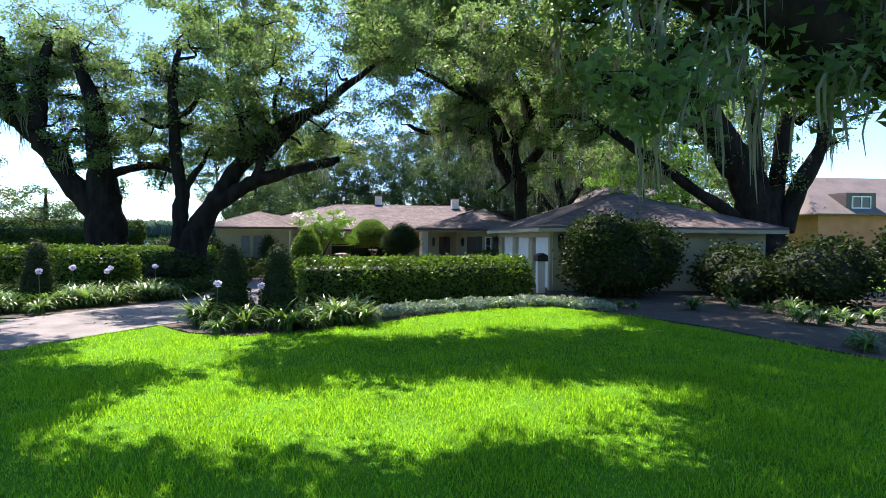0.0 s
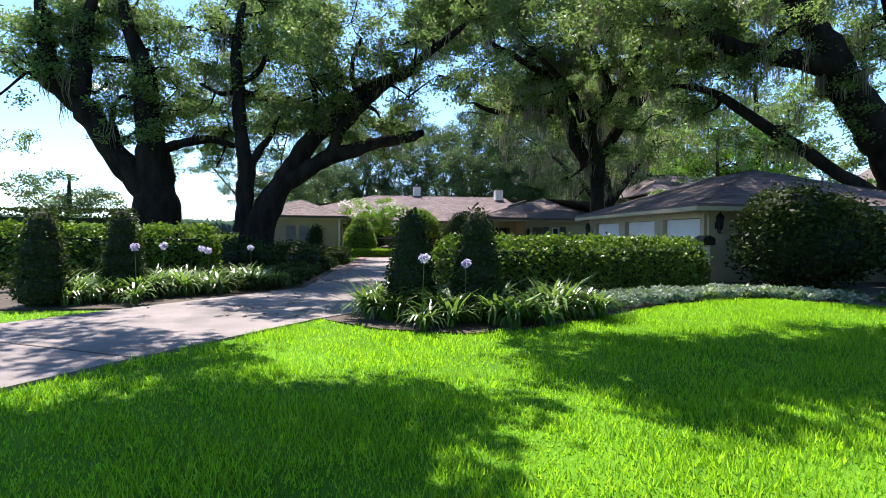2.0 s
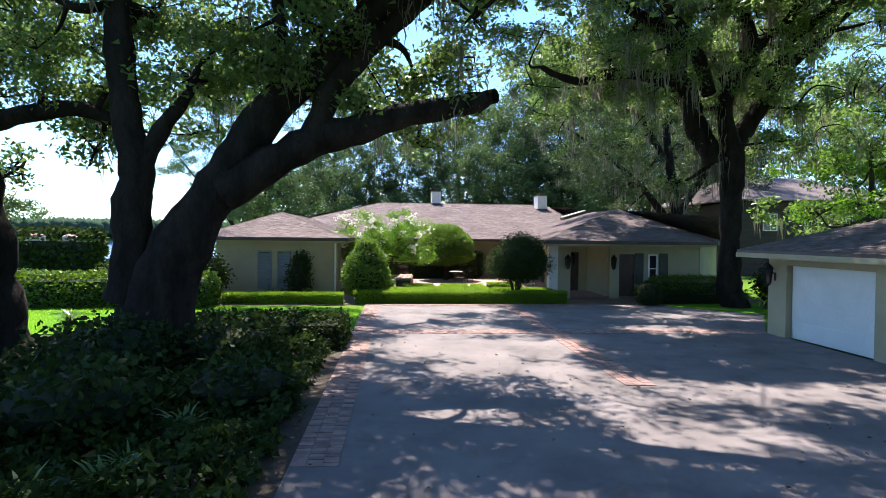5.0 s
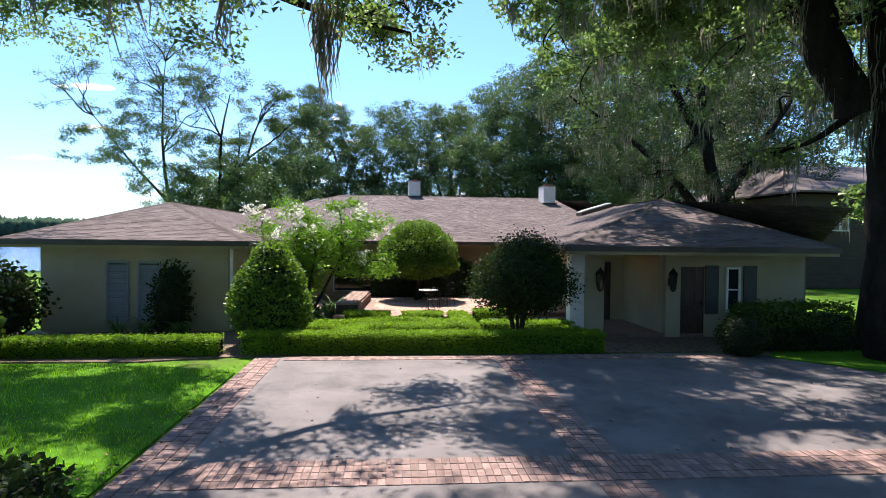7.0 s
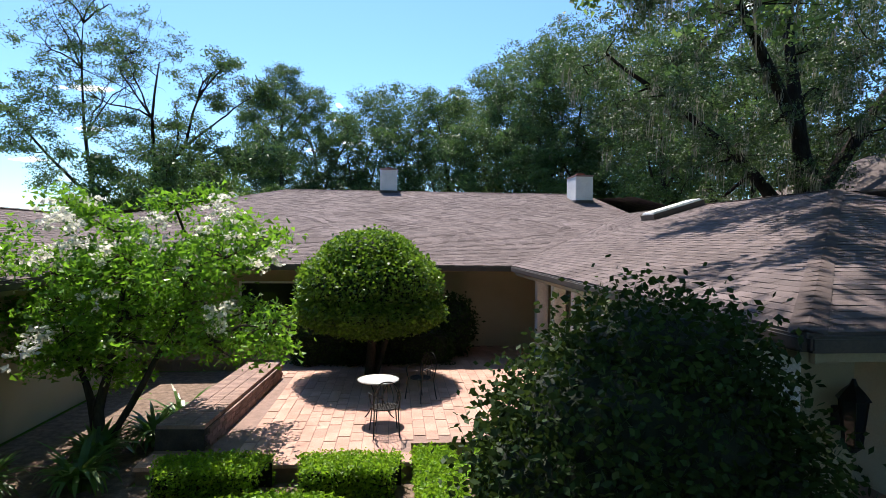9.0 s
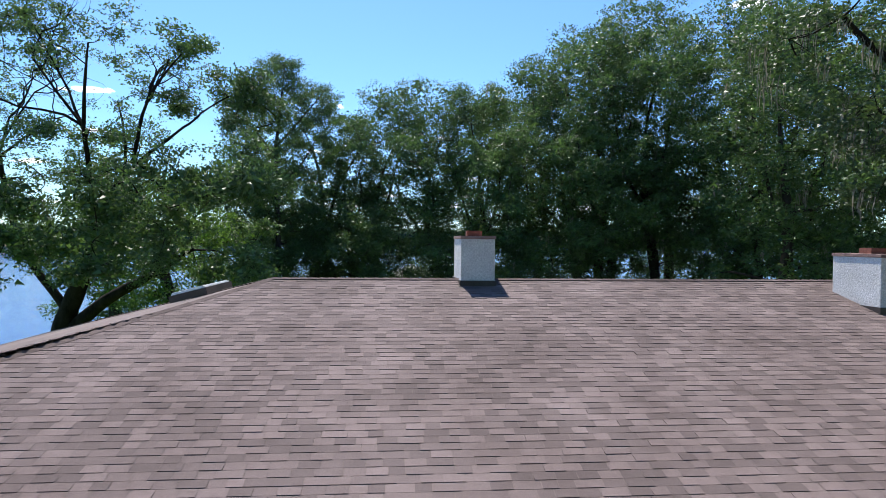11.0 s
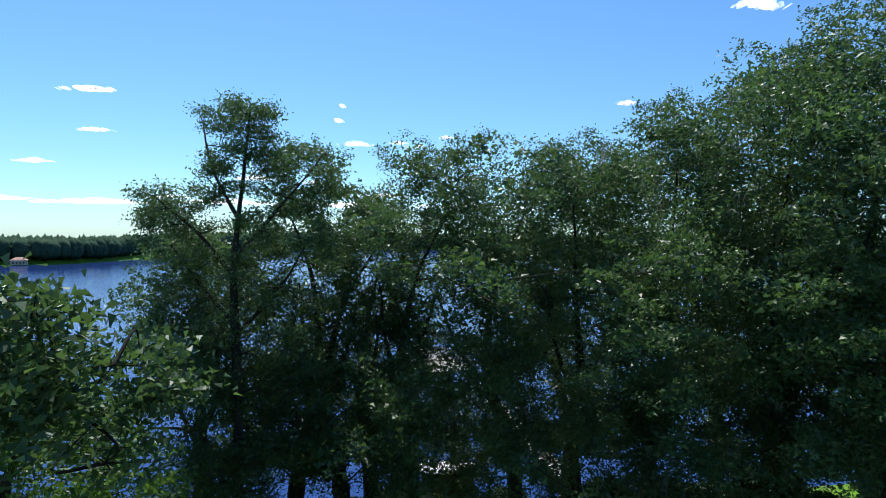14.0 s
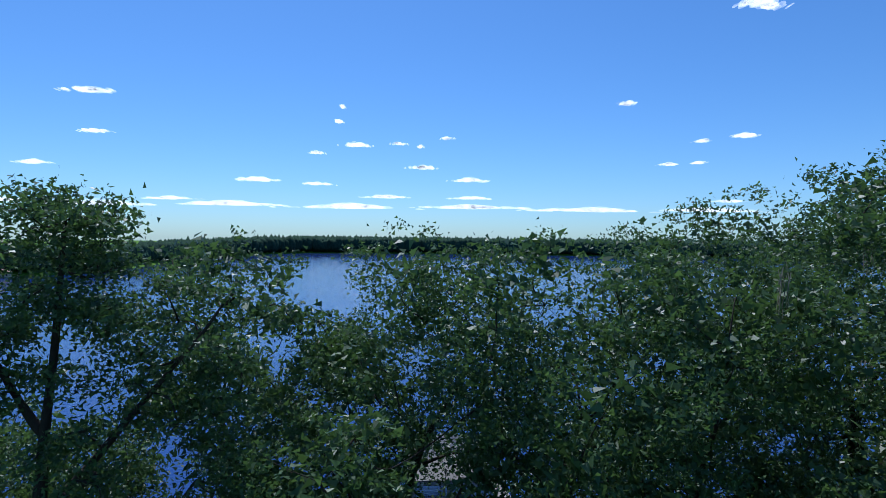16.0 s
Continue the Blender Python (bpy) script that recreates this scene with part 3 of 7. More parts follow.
def roof_plane(name, pts, parent, material=None, thick=0.12):
    """A sloping roof slab over its corner points."""
    bm = bmesh.new()
    top = [bm.verts.new(p) for p in pts]
    low = [bm.verts.new((p[0], p[1], p[2] - thick)) for p in pts]
    bm.faces.new(top)
    bm.faces.new(low[::-1])
    for i in range(len(pts)):
        j = (i + 1) % len(pts)
        bm.faces.new((low[i], low[j], top[j], top[i]))
    bmesh.ops.recalc_face_normals(bm, faces=bm.faces)
    return part(name, bm, material or M_ROOFBASE, parent)


R0, R1, RY, RZ = (-6.5, 7.0, 64.05, 5.55)
FL, FR, AP, RE = (1.42, 42.15, EAVE), (9.3, 42.15, EAVE), (7.46, 49.4, 4.5365), (7.46, 60.2, 4.5365)
VAL = (1.42, 53.3, EAVE)
LWX = -14.4
LFL, LFR, LAP, LRE = (LWX, 44.0, EAVE), (-7.5, 44.0, EAVE), (-11.35, 48.6, 4.0626), (-11.35, 58.4, 4.0626)
LVAL = (-7.5, 53.3, EAVE)
PLANES = {
    "main_front": [LVAL, VAL, RE, (R1, RY, RZ), (R0, RY, RZ), LRE],
    "main_back": [(17.7, 74.8, EAVE), (-17.2, 74.8, EAVE), (R0, RY, RZ), (R1, RY, RZ)],
    "main_left": [(-17.2, 74.8, EAVE), (-17.2, 58.4, EAVE), (LWX, 57, EAVE), LRE, (R0, RY, RZ)],
    "main_right": [(17.7, 60, EAVE), (17.7, 74.8, EAVE), (R1, RY, RZ), RE, (13.5, 60, EAVE)],
    "wing_front": [FL, FR, AP],
    "wing_left": [VAL, FL, AP, RE],
    "wing_right": [FR, (13.5, 48.5, EAVE), (13.5, 60, EAVE), RE, AP],
    "left_front": [LFL, LFR, LAP],
    "left_right": [LFR, LVAL, LRE, LAP],
    "left_left": [(LWX, 57, EAVE), LFL, LAP, LRE],
}
roofs = {k: roof_plane("roof", v, house) for k, v in PLANES.items()}


def wall(x0, y0, x1, y1, z0=0.0, z1=2.6, thick=0.22, parent=None, mat=None, holes=()):
    """A wall from (x0, y0) to (x1, y1) with openings (start, end, low, high) along it."""
    L = math.hypot(x1 - x0, y1 - y0)
    cuts = sorted({0.0, L, *[h for o in holes for h in o[:2]]})
    levels = sorted({z0, z1, *[h for o in holes for h in o[2:]]})
    bm = bmesh.new()
    for a, b in zip(cuts, cuts[1:]):
        for c, d in zip(levels, levels[1:]):
            if any(o[0] <= a and b <= o[1] and o[2] <= c and d <= o[3] for o in holes):
                continue
            box(a, -thick / 2, c, b, thick / 2, d, bm=bm)
    bmesh.ops.remove_doubles(bm, verts=bm.verts, dist=1e-4)
    ob = part("wall", bm, mat or M_STUCCO, parent or house)
    ob.matrix_basis = pose(x0, y0, 0, 0, 0, math.degrees(math.atan2(y1 - y0, x1 - x0)))
    return ob


# left wing
wall(-13.5, 44.75, -8.2, 44.75, holes=[(1.8, 2.45, 0.3, 2.1), (2.7, 3.35, 0.3, 2.1)])
wall(-8.2, 44.75, -8.2, 54.2, holes=[(1.3, 2.2, 0.5, 2.1)])
wall(-13.5, 58, -13.5, 44.75)
# courtyard back wall and main block
wall(-8.2, 55.2, 3.4, 55.2, holes=[(2.0, 4.2, 0.25, 2.15), (6.0, 7.2, 0.25, 2.15)])
wall(-16.4, 74, -16.4, 58)
wall(16.8, 60, 16.8, 74)
wall(16.8, 74, -16.4, 74)
# right wing
wall(2.36, 43.6, 2.95, 43.6)
wall(4.85, 43.6, 9.2, 43.6, holes=[(0.45, 1.2, 0.0, 2.1), (1.85, 2.3, 0.75, 2.1)])
wall(9.2, 43.6, 13.0, 48.8)
wall(13.0, 48.8, 13.0, 60)
wall(2.9, 46.6, 4.85, 46.6, holes=[(0.5, 1.4, 0.0, 2.1)])
wall(4.85, 46.6, 4.85, 43.72)
wall(2.45, 43.72, 2.45, 44.5)
wall(3.4, 46.6, 3.4, 55.2, holes=[(3.0, 4.0, 0.0, 2.1), (6.0, 7.0, 0.0, 2.1)])
part("ceiling", prism([(-13.4, 44.9), (-8.3, 44.9), (-8.3, 55), (-13.4, 57)], 2.56, 2.6), M_TRIM, house)
part("soffit", prism([(LWX + 0.1, 44.1), (-7.6, 44.1), (-7.6, 44.65), (LWX + 0.1, 44.65)], 2.55, 2.6), M_TRIM, house)
part("soffit", prism([(1.5, 42.25), (9.2, 42.25), (9.2, 46.5), (1.5, 46.5)], 2.55, 2.6), M_STUCCO, house)
part("soffit", prism([(1.5, 46.5), (3.4, 46.5), (3.4, 55.1), (1.5, 55.1)], 2.55, 2.6), M_STUCCO, house)
part("soffit", prism([(-8.2, 53.4), (1.5, 53.4), (1.5, 55.1), (-8.2, 55.1)], 2.55, 2.6), M_STUCCO, house)


def gutter(a, b, mat=None):
    L = math.dist(a, b)
    bm = box(0, -0.06, -0.13, L, 0.06, 0.0, 0.02)
    ob = part("gutter", bm, mat or M_GUTTER, house)
    ob.matrix_basis = pose(a[0], a[1], EAVE - 0.02, 0, 0, math.degrees(math.atan2(b[1] - a[1], b[0] - a[0])))


for a, b in ((FL, FR), (VAL, FL), (LFL, LFR), (LFR, LVAL), (LVAL, VAL), (FR, (13.5, 48.5, 0)), ((17.7, 74.8, 0), (-17.2, 74.8, 0))):
    gutter(a[:2], b[:2])
# fascia under the front eaves
for a, b in ((FL, FR), (VAL, FL), (LFL, LFR), (LFR, LVAL)):
    L = math.dist(a[:2], b[:2])
    ob = part("fascia", box(0, 0.07, -0.24, L, 0.1, -0.1), M_STUCCO, house)
    ob.matrix_basis = pose(a[0], a[1], EAVE, 0, 0, math.degrees(math.atan2(b[1] - a[1], b[0] - a[0])))


def chimney(x0, x1, y0, y1, z0, z1):
    c = part("chimney", box(x0, y0, z0, x1, y1, z1 - 0.06, 0.01), M_CHIMNEY, house, "white painted brick chimney with a clay pot")
    part("cap", box(x0 - 0.02, y0 - 0.02, z1 - 0.07, x1 + 0.02, y1 + 0.02, z1, 0.01), M_BRICK, c, "thin clay coping")
    cx, cy = (x0 + x1) / 2, (y0 + y1) / 2
    part("flue", box(cx - 0.17, cy - 0.17, z1 - 0.02, cx + 0.17, cy + 0.17, z1 + 0.12, 0.01), M_FLUE, c, "dark red clay flue liner")
    # Solid dark slab stands in for the shade inside the hollow flue.
    part("flue_hole_shade", box(cx - 0.125, cy - 0.125, z1 + 0.1, cx + 0.125, cy + 0.125, z1 + 0.123), M_SOIL, c, "dark slab painting the shade of the flue hole")
    part("flashing", box(x0 - 0.03, y0 - 0.03, z0, x1 + 0.03, y1 + 0.03, z0 + 0.45), M_GUTTER, c, "dark metal flashing")


chimney(-2.42, -1.68, 63.6, 65.1, 5.1, 6.52)
chimney(5.88, 6.62, 62.0, 63.3, 4.7, 6.22)

# ---- garage ----
garage = thing("garage", "cream garage with three white doors and a hip roof", "garage", (0, 0, 0))
G0, G1, GY0, GY1 = 5.4, 15.4, 21.6, 34.2
GE = 2.52
GA, GB = (10.2, 26.3, 4.2), (10.2, 29.5, 4.2)
GPL = {"front": [(G0, GY0, GE), (G1, GY0, GE), GA], "back": [(G1, GY1, GE), (G0, GY1, GE), GB],
       "left": [(G0, GY1, GE), (G0, GY0, GE), GA, GB], "right": [(G1, GY0, GE), (G1, GY1, GE), GB, GA]}
garage_roofs = {k: roof_plane("roof", v, garage) for k, v in GPL.items()}
DOORS = [(22.55, 25.25), (25.95, 28.9), (29.6, 32.7)]
wall(6.1, 33.5, 6.1, 22.3, z1=2.45, parent=garage, holes=[(33.5 - b, 33.5 - a, 0, 2.1) for a, b in DOORS][::-1])
wall(6.1, 22.3, 14.8, 22.3, z1=2.45, parent=garage)
wall(14.8, 22.3, 14.8, 33.5, z1=2.45, parent=garage)
wall(14.8, 33.5, 6.1, 33.5, z1=2.45, parent=garage)
for a, b in DOORS:
    d = part("garage_door", box(6.16, a + .02, 0.02, 6.22, b - .02, 2.09, 0.01), M_TRIM, garage, "white panelled garage door")
    for k in range(4):
        part("panel", box(6.135, a + .1, 0.08 + k * 0.5, 6.16, b - .1, 0.52 + k * 0.5, 0.01), M_TRIM, d)
for a, b in (((G0, GY0), (G1, GY0)), ((G0, GY1), (G0, GY0))):
    L = math.dist(a, b)
    ob = part("fascia", box(0, -0.03, -0.22, L, 0.03, -0.08), M_STUCCO, garage)
    ob.matrix_basis = pose(a[0], a[1], GE, 0, 0, math.degrees(math.atan2(b[1] - a[1], b[0] - a[0])))
part("soffit", prism([(G0 + .05, GY0 + .05), (G1 - .05, GY0 + .05), (G1 - .05, GY1 - .05), (G0 + .05, GY1 - .05)], 2.42, 2.45), M_TRIM, garage)


# windows, doors and shutters of the house
def window(x, y, w, z0, z1, turn=0, slats=0, parent=None):
    """A framed window with a muntin; turned about its lower left corner."""
    wd = thing("window", "", "", (0, 0, 0))
    wd.parent = parent or house
    wd.matrix_basis = pose(x, y, 0, 0, 0, turn)
    bm = bmesh.new()
    for q in ((0, z0, w, z0 + .06), (0, z1 - .06, w, z1), (0, z0 + .06, .06, z1 - .06), (w - .06, z0 + .06, w, z1 - .06), (.06, (z0 + z1) / 2 - .02, w - .06, (z0 + z1) / 2 + .02)):
        box(q[0], -.07, q[1], q[2], .02, q[3], bm=bm)
    part("frame", bm, M_TRIM, wd)
    part("pane", box(.05, -.015, z0 + .05, w - .05, -.005, z1 - .05), M_DARKGLASS, wd, "dark window glass")
    return wd


def shutter(x, y, w, z0, z1, turn=0):
    """A louvred shutter, closed over its opening."""
    sh = thing("shutter", "", "", (0, 0, 0))
    sh.parent = house
    sh.matrix_basis = pose(x, y, 0, 0, 0, turn)
    bm = bmesh.new()
    for q in ((0, z0, w, z0 + .08), (0, z1 - .08, w, z1), (0, z0 + .08, .06, z1 - .08), (w - .06, z0 + .08, w, z1 - .08)):
        box(q[0], -.03, q[1], q[2], .02, q[3], bm=bm)
    part("frame", bm, M_SHUTTER, sh)
    n = int((z1 - z0 - .16) / 0.07)
    bm = bmesh.new()
    for k in range(n):
        z = z0 + .085 + k * 0.07
        vs = [bm.verts.new(c) for c in ((.06, -.015, z), (w - .06, -.015, z), (w - .06, .012, z + .06), (.06, .012, z + .06), (.06, -.005, z), (w - .06, -.005, z), (w - .06, .02, z + .06), (.06, .02, z + .06))]
        for q in ((0, 1, 2, 3), (4, 7, 6, 5), (0, 4, 5, 1), (2, 6, 7, 3)):
            bm.faces.new([vs[i] for i in q])
    part("louvre", bm, M_SHUTTER, sh)
    return sh


for a in (-11.7, -10.8):
    shutter(a, 44.62, 0.65, 0.3, 2.1)
window(-8.32, 46.05, 0.9, 0.5, 2.1, 90)
window(-6.2, 55.1, 2.2, 0.25, 2.15)
window(-2.2, 55.1, 1.2, 0.25, 2.15)
window(6.7, 43.5, 0.45, 0.75, 2.1)
for x in (6.05, 7.25):
    part("shutter", box(x, 43.44, 0.7, x + 0.42, 43.485, 2.15, 0.01), surface("dark_shutter", (0.03, 0.035, 0.03), (0.05, 0.055, 0.05), 3, 60, 0.5, 0.1), house, "dark painted shutter")
for x, y, w, t in ((5.3, 43.55, 0.75, 0), (3.4, 46.55, 0.9, 0), (3.35, 49.6, 1.0, 90), (3.35, 52.6, 1.0, 90)):
    d = part("door", box(0, -0.03, 0.02, w, 0.03, 2.1, 0.01), M_DOOR, house, "dark stained wooden door")
    d.matrix_basis = pose(x, y, 0, 0, 0, t)
    for k in range(2):
        for z0, z1 in ((0.2, 0.95), (1.1, 1.95)):
            part("panel", box(0.1 + k * w / 2 - 0.03, -0.045, z0, w / 2 - 0.06 + k * w / 2, -0.03, z1, 0.008), M_DOOR, d)
    part("handle", box(w - 0.12, -0.1, 0.95, w - 0.08, -0.03, 1.1, 0.01), M_IRON, d, "dark metal handle")


def column(x, y, z0, z1, w=0.3):
    c = part("column", box(x - w / 2, y - w / 2, z0, x + w / 2, y + w / 2, z1, 0.02), M_TRIM, house, "white painted square column")
    part("base", box(x - w / 2 - .04, y - w / 2 - .04, z0, x + w / 2 + .04, y + w / 2 + .04, z0 + .16, 0.015), M_TRIM, c)
    part("capital", box(x - w / 2 - .03, y - w / 2 - .03, z1 - .14, x + w / 2 + .03, y + w / 2 + .03, z1, 0.015), M_TRIM, c)


column(2.12, 43.62, 0.0, 2.55, 0.42)
for y in (48.3, 50.0, 51.6, 53.2):
    column(2.2, y, 0.2, 2.55, 0.3)


def skylight(at, wx, wy, slope, turn, dome=None, words="white acrylic dome"):
    """A low framed skylight lying on a roof slope."""
    s = thing("skylight", "", "")
    s.parent = house
    s.matrix_basis = Matrix.Translation(at) @ pose(0, 0, 0, 0, 0, turn) @ pose(0, 0, 0, slope, 0, 0)
    bm = bmesh.new()
    for q in ((-wx, -wy, wx, -wy + .08), (-wx, wy - .08, wx, wy), (-wx, -wy + .08, -wx + .08, wy - .08), (wx - .08, -wy + .08, wx, wy - .08)):
        box(q[0], q[1], 0, q[2], q[3], 0.16, bm=bm)
    part("curb", bm, M_GUTTER, s, "dark metal curb")
    part("dome", box(-wx + .04, -wy + .04, 0.1, wx - .04, wy - .04, 0.22, 0.03), dome or M_DOME, s, words)


skylight((6.55, 54.7, 4.28), 0.45, 0.8, 17, -90)
skylight((-8.45, 65.5, 5.05), 1.0, 0.42, 14.8, -90)
for x in (-4.8, 3.7):
    skylight((x, 66.2, 5.02), 1.0, 0.4, -14.8, 0)
for x in (-4.15, -0.95):
    skylight((x, 70.8, 3.79), 0.74, 0.5, -14.8, 0, M_BRONZE, "bronze-tinted acrylic dome")


low_roof = roof_plane("porch_roof", [(-17.4, 74.86, 2.6), (-8.0, 74.86, 2.6), (-8.0, 76.7, 2.28), (-17.4, 76.7, 2.28)], house, M_ROOFBASE)
part("gutter", box(-8.0, 74.9, 2.2, -7.88, 76.75, 2.44, 0.01), M_TRIM, house, "white end gutter")
for x in (-16.8, -12.6, -8.3):
    part("post", box(x - .07, 76.4, -0.6, x + .07, 76.54, 2.2, 0.01), M_TRIM, house)


def lantern(x, y, z, turn=0, parent=None):
    """A black wall lantern with glass panes and a scrolled arm."""
    l_ = thing("wall_lantern", "black iron wall lantern with glass panes", "lantern", (x, y, z), "wall lanterns", turn=turn)
    part("backplate", box(-0.05, 0.0, -0.12, 0.05, 0.02, 0.12, 0.006), M_IRON, l_)
    arm = spline([(0, 0.01, 0.05), (0, -0.1, 0.16), (0, -0.2, 0.2), (0, -0.22, 0.3)], 4)
    part_np("arm", *tube(arm, [0.012] * len(arm), 6), M_IRON, l_, smooth=True)
    part("roof", lathe([(0.16, 0.24), (0.1, 0.32), (0.04, 0.38), (0.015, 0.44)], 6, at=(0, -0.22)), M_IRON, l_)
    part("glass", lathe([(0.08, -0.2), (0.125, 0.24)], 6, at=(0, -0.22)), M_DARKGLASS, l_, "smoky lantern glass")
    part("base", lathe([(0.03, -0.28), (0.09, -0.22), (0.09, -0.2)], 6, at=(0, -0.22)), M_IRON, l_)
    for k in range(6):
        a = k * math.pi / 3
        part_np("bar", *tube([(0.085 * math.cos(a), -0.22 + 0.085 * math.sin(a), -0.2), (0.13 * math.cos(a), -0.22 + 0.13 * math.sin(a), 0.24)], [0.008, 0.008], 4), M_IRON, l_)
    return l_


lantern(2.75, 43.48, 1.65)
lantern(4.95, 43.48, 1.65)
lantern(6.35, 22.18, 1.85)
lantern(5.98, 33.2, 1.75, -90)
lantern(3.9, 46.45, 1.7)
# downpipe at the corner of the left wing
part("downpipe", box(-8.12, 44.5, 0.1, -8.04, 44.6, 2.55, 0.015), M_TRIM, house)

# neighbouring houses
nb = thing("neighbour_house", "two-storey dark brown neighbouring house", "house", (21.5, 60.5, 0))
part("wall", box(0.6, 0.6, 0, 14, 14, 5.9), surface("brown_siding", (0.05, 0.035, 0.03), (0.08, 0.055, 0.045), 1, 40, 0.8, 0.3, stretch=(1, 1, 8)), nb)
roof_plane("roof", [(0, 0, 6.1), (14.6, 0, 6.1), (11, 7.3, 8.6), (3.6, 7.3, 8.6)], nb, M_ROOFBASE)
roof_plane("roof", [(0, 14.6, 6.1), (0, 0, 6.1), (3.6, 7.3, 8.6)], nb, M_ROOFBASE)
roof_plane("roof", [(14.6, 14.6, 6.1), (0, 14.6, 6.1), (3.6, 7.3, 8.6), (11, 7.3, 8.6)], nb, M_ROOFBASE)
roof_plane("roof", [(14.6, 0, 6.1), (14.6, 14.6, 6.1), (11, 7.3, 8.6)], nb, M_ROOFBASE)
for x in (2.5, 6, 9.5):
    w_ = thing("window", "", "")
    w_.parent = nb
    bm = bmesh.new()
    for q in ((0, 3.6, 1.2, 3.68), (0, 4.92, 1.2, 5.0), (0, 3.68, .08, 4.92), (1.12, 3.68, 1.2, 4.92), (.56, 3.68, .64, 4.92)):
        box(x + q[0], 0.52, q[1], x + q[2], 0.6, q[3], bm=bm)
    part("frame", bm, M_TRIM, w_)
    part("pane", box(x + .05, 0.575, 3.65, x + 1.15, 0.585, 4.95), M_DARKGLASS, w_)
nb2 = thing("neighbour_house", "terracotta neighbouring house with a grey roof", "house", (36, 47, 0))
part("wall", box(0.6, 0.6, 0, 17, 12, 4.3), M_REDWALL, nb2)
roof_plane("roof", [(0, 0, 4.4), (17.6, 0, 4.4), (13, 6.3, 8.2), (3, 6.3, 8.2)], nb2, M_ROOFBASE)
roof_plane("roof", [(0, 12.6, 4.4), (0, 0, 4.4), (3, 6.3, 8.2)], nb2, M_ROOFBASE)
roof_plane("roof", [(17.6, 12.6, 4.4), (0, 12.6, 4.4), (3, 6.3, 8.2), (13, 6.3, 8.2)], nb2, M_ROOFBASE)
roof_plane("roof", [(17.6, 0, 4.4), (17.6, 12.6, 4.4), (13, 6.3, 8.2)], nb2, M_ROOFBASE)
dm = part("dormer", box(3.4, 0.9, 4.4, 6.2, 3.4, 6.3), M_ROOFBASE, nb2, "small shingled dormer")
bm = bmesh.new()
for q in ((3.9, 4.9, 5.7, 5.0), (3.9, 5.9, 5.7, 6.0), (3.9, 5.0, 4.0, 5.9), (4.75, 5.0, 4.85, 5.9), (5.6, 5.0, 5.7, 5.9)):
    box(q[0], 0.82, q[1], q[2], 0.9, q[3], bm=bm)
part("window_frame", bm, M_TRIM, dm)
part("window_pane", box(3.95, 0.87, 4.95, 5.65, 0.89, 5.95), M_DARKGLASS, dm)
# ---- trees ----
def canopy(rng, boxes):
    """Scattered foliage lobes: boxes of (x0, x1, y0, y1, z0, z1, how many, radius)."""
    out = []
    for x0, x1, y0, y1, z0, z1, n, r in boxes:
        for _ in range(n):
            k = r * rng.uniform(0.65, 1.3)
            out.append((rng.uniform(x0, x1), rng.uniform(y0, y1), rng.uniform(z0, z1), k, k, k * 0.62))
    return out


SUNNY = [(-18.5, -9.2, 19.8, 23.2, 1.5), (-3.8, 5.2, 17, 20.4, 1.3), (-7.7, -5.3, 41.4, 43.6, 1.5), (-5, 0.4, 41.6, 46.4, 0.4), (-4.6, 2.6, 46.6, 50.6, 0.3), (-5, -0.6, 49.6, 53, 3), (-3.0, 2.4, 5.9, 7.9, 0), (-5.5, -2.8, 9.6, 11.8, 0), (-1.6, 0.6, 12, 13.4, 0), (0.4, 5, 13.6, 15.4, 0), (-10.6, -8.2, 14.5, 17.5, 0.5), (-5, -2, 36, 39.5, 0), (-5, -2, 30.5, 32.5, 0), (-5.6, -3.9, 16.2, 16.9, 0), (-4.2, -2.6, 18.4, 19.2, 0), (-5.4, -3.4, 21.6, 22.4, 0), (-2.6, -0.8, 21.2, 21.9, 0), (-1.6, 0.6, 24.2, 25, 0), (-5, -3.2, 25.4, 26.2, 0), (1.2, 3.4, 26.6, 27.4, 0), (-3.4, -1.4, 28.2, 29, 0), (2.6, 4.6, 33.6, 34.6, 0), (-7, -5.2, 12.4, 13.2, 0), (-9, -7.4, 8.6, 9.4, 0), (3.8, 5.6, 36.4, 37.2, 0)]


def overhead(rng, at, x0, x1, y0, y1, n, r, low=9.0):
    """High crown lobes, mostly out of view, added to shade the ground between x0..x1, y0..y1; open where the sun comes
    through.
    """
    out = []
    for _ in range(n):
        gx_, gy_, k = rng.uniform(x0, x1), rng.uniform(y0, y1), r * rng.uniform(0.6, 1.3)
        if any(a - 0.75 * k < gx_ - 0.13 * e < b + 0.75 * k and c - 0.75 * k < gy_ + 0.56 * e < d + 0.75 * k for a, b, c, d, e in SUNNY):
            continue
        z = max(low, min(15.5, (2 + 0.43 * gy_) / 0.76 + k * 0.6)) + rng.uniform(0, 2.2)
        out.append((gx_ - 0.133 * z - at[0], gy_ + 0.56 * z - at[1], z, k, k, k * 0.55))
    return out


def sunny_gaps(lobes, at):
    """Leave out lobes that would shade the open spots."""
    def shades(lo):
        for a, b, c, d, z in SUNNY:
            h = lo[2] - z
            m = 0.6 * lo[3]
            if h > 4 and a - m < lo[0] + at[0] + 0.133 * h < b + m and c - m < lo[1] + at[1] - 0.56 * h < d + m:
                return True
        return False
    return [lo for lo in lobes if not shades(lo)]


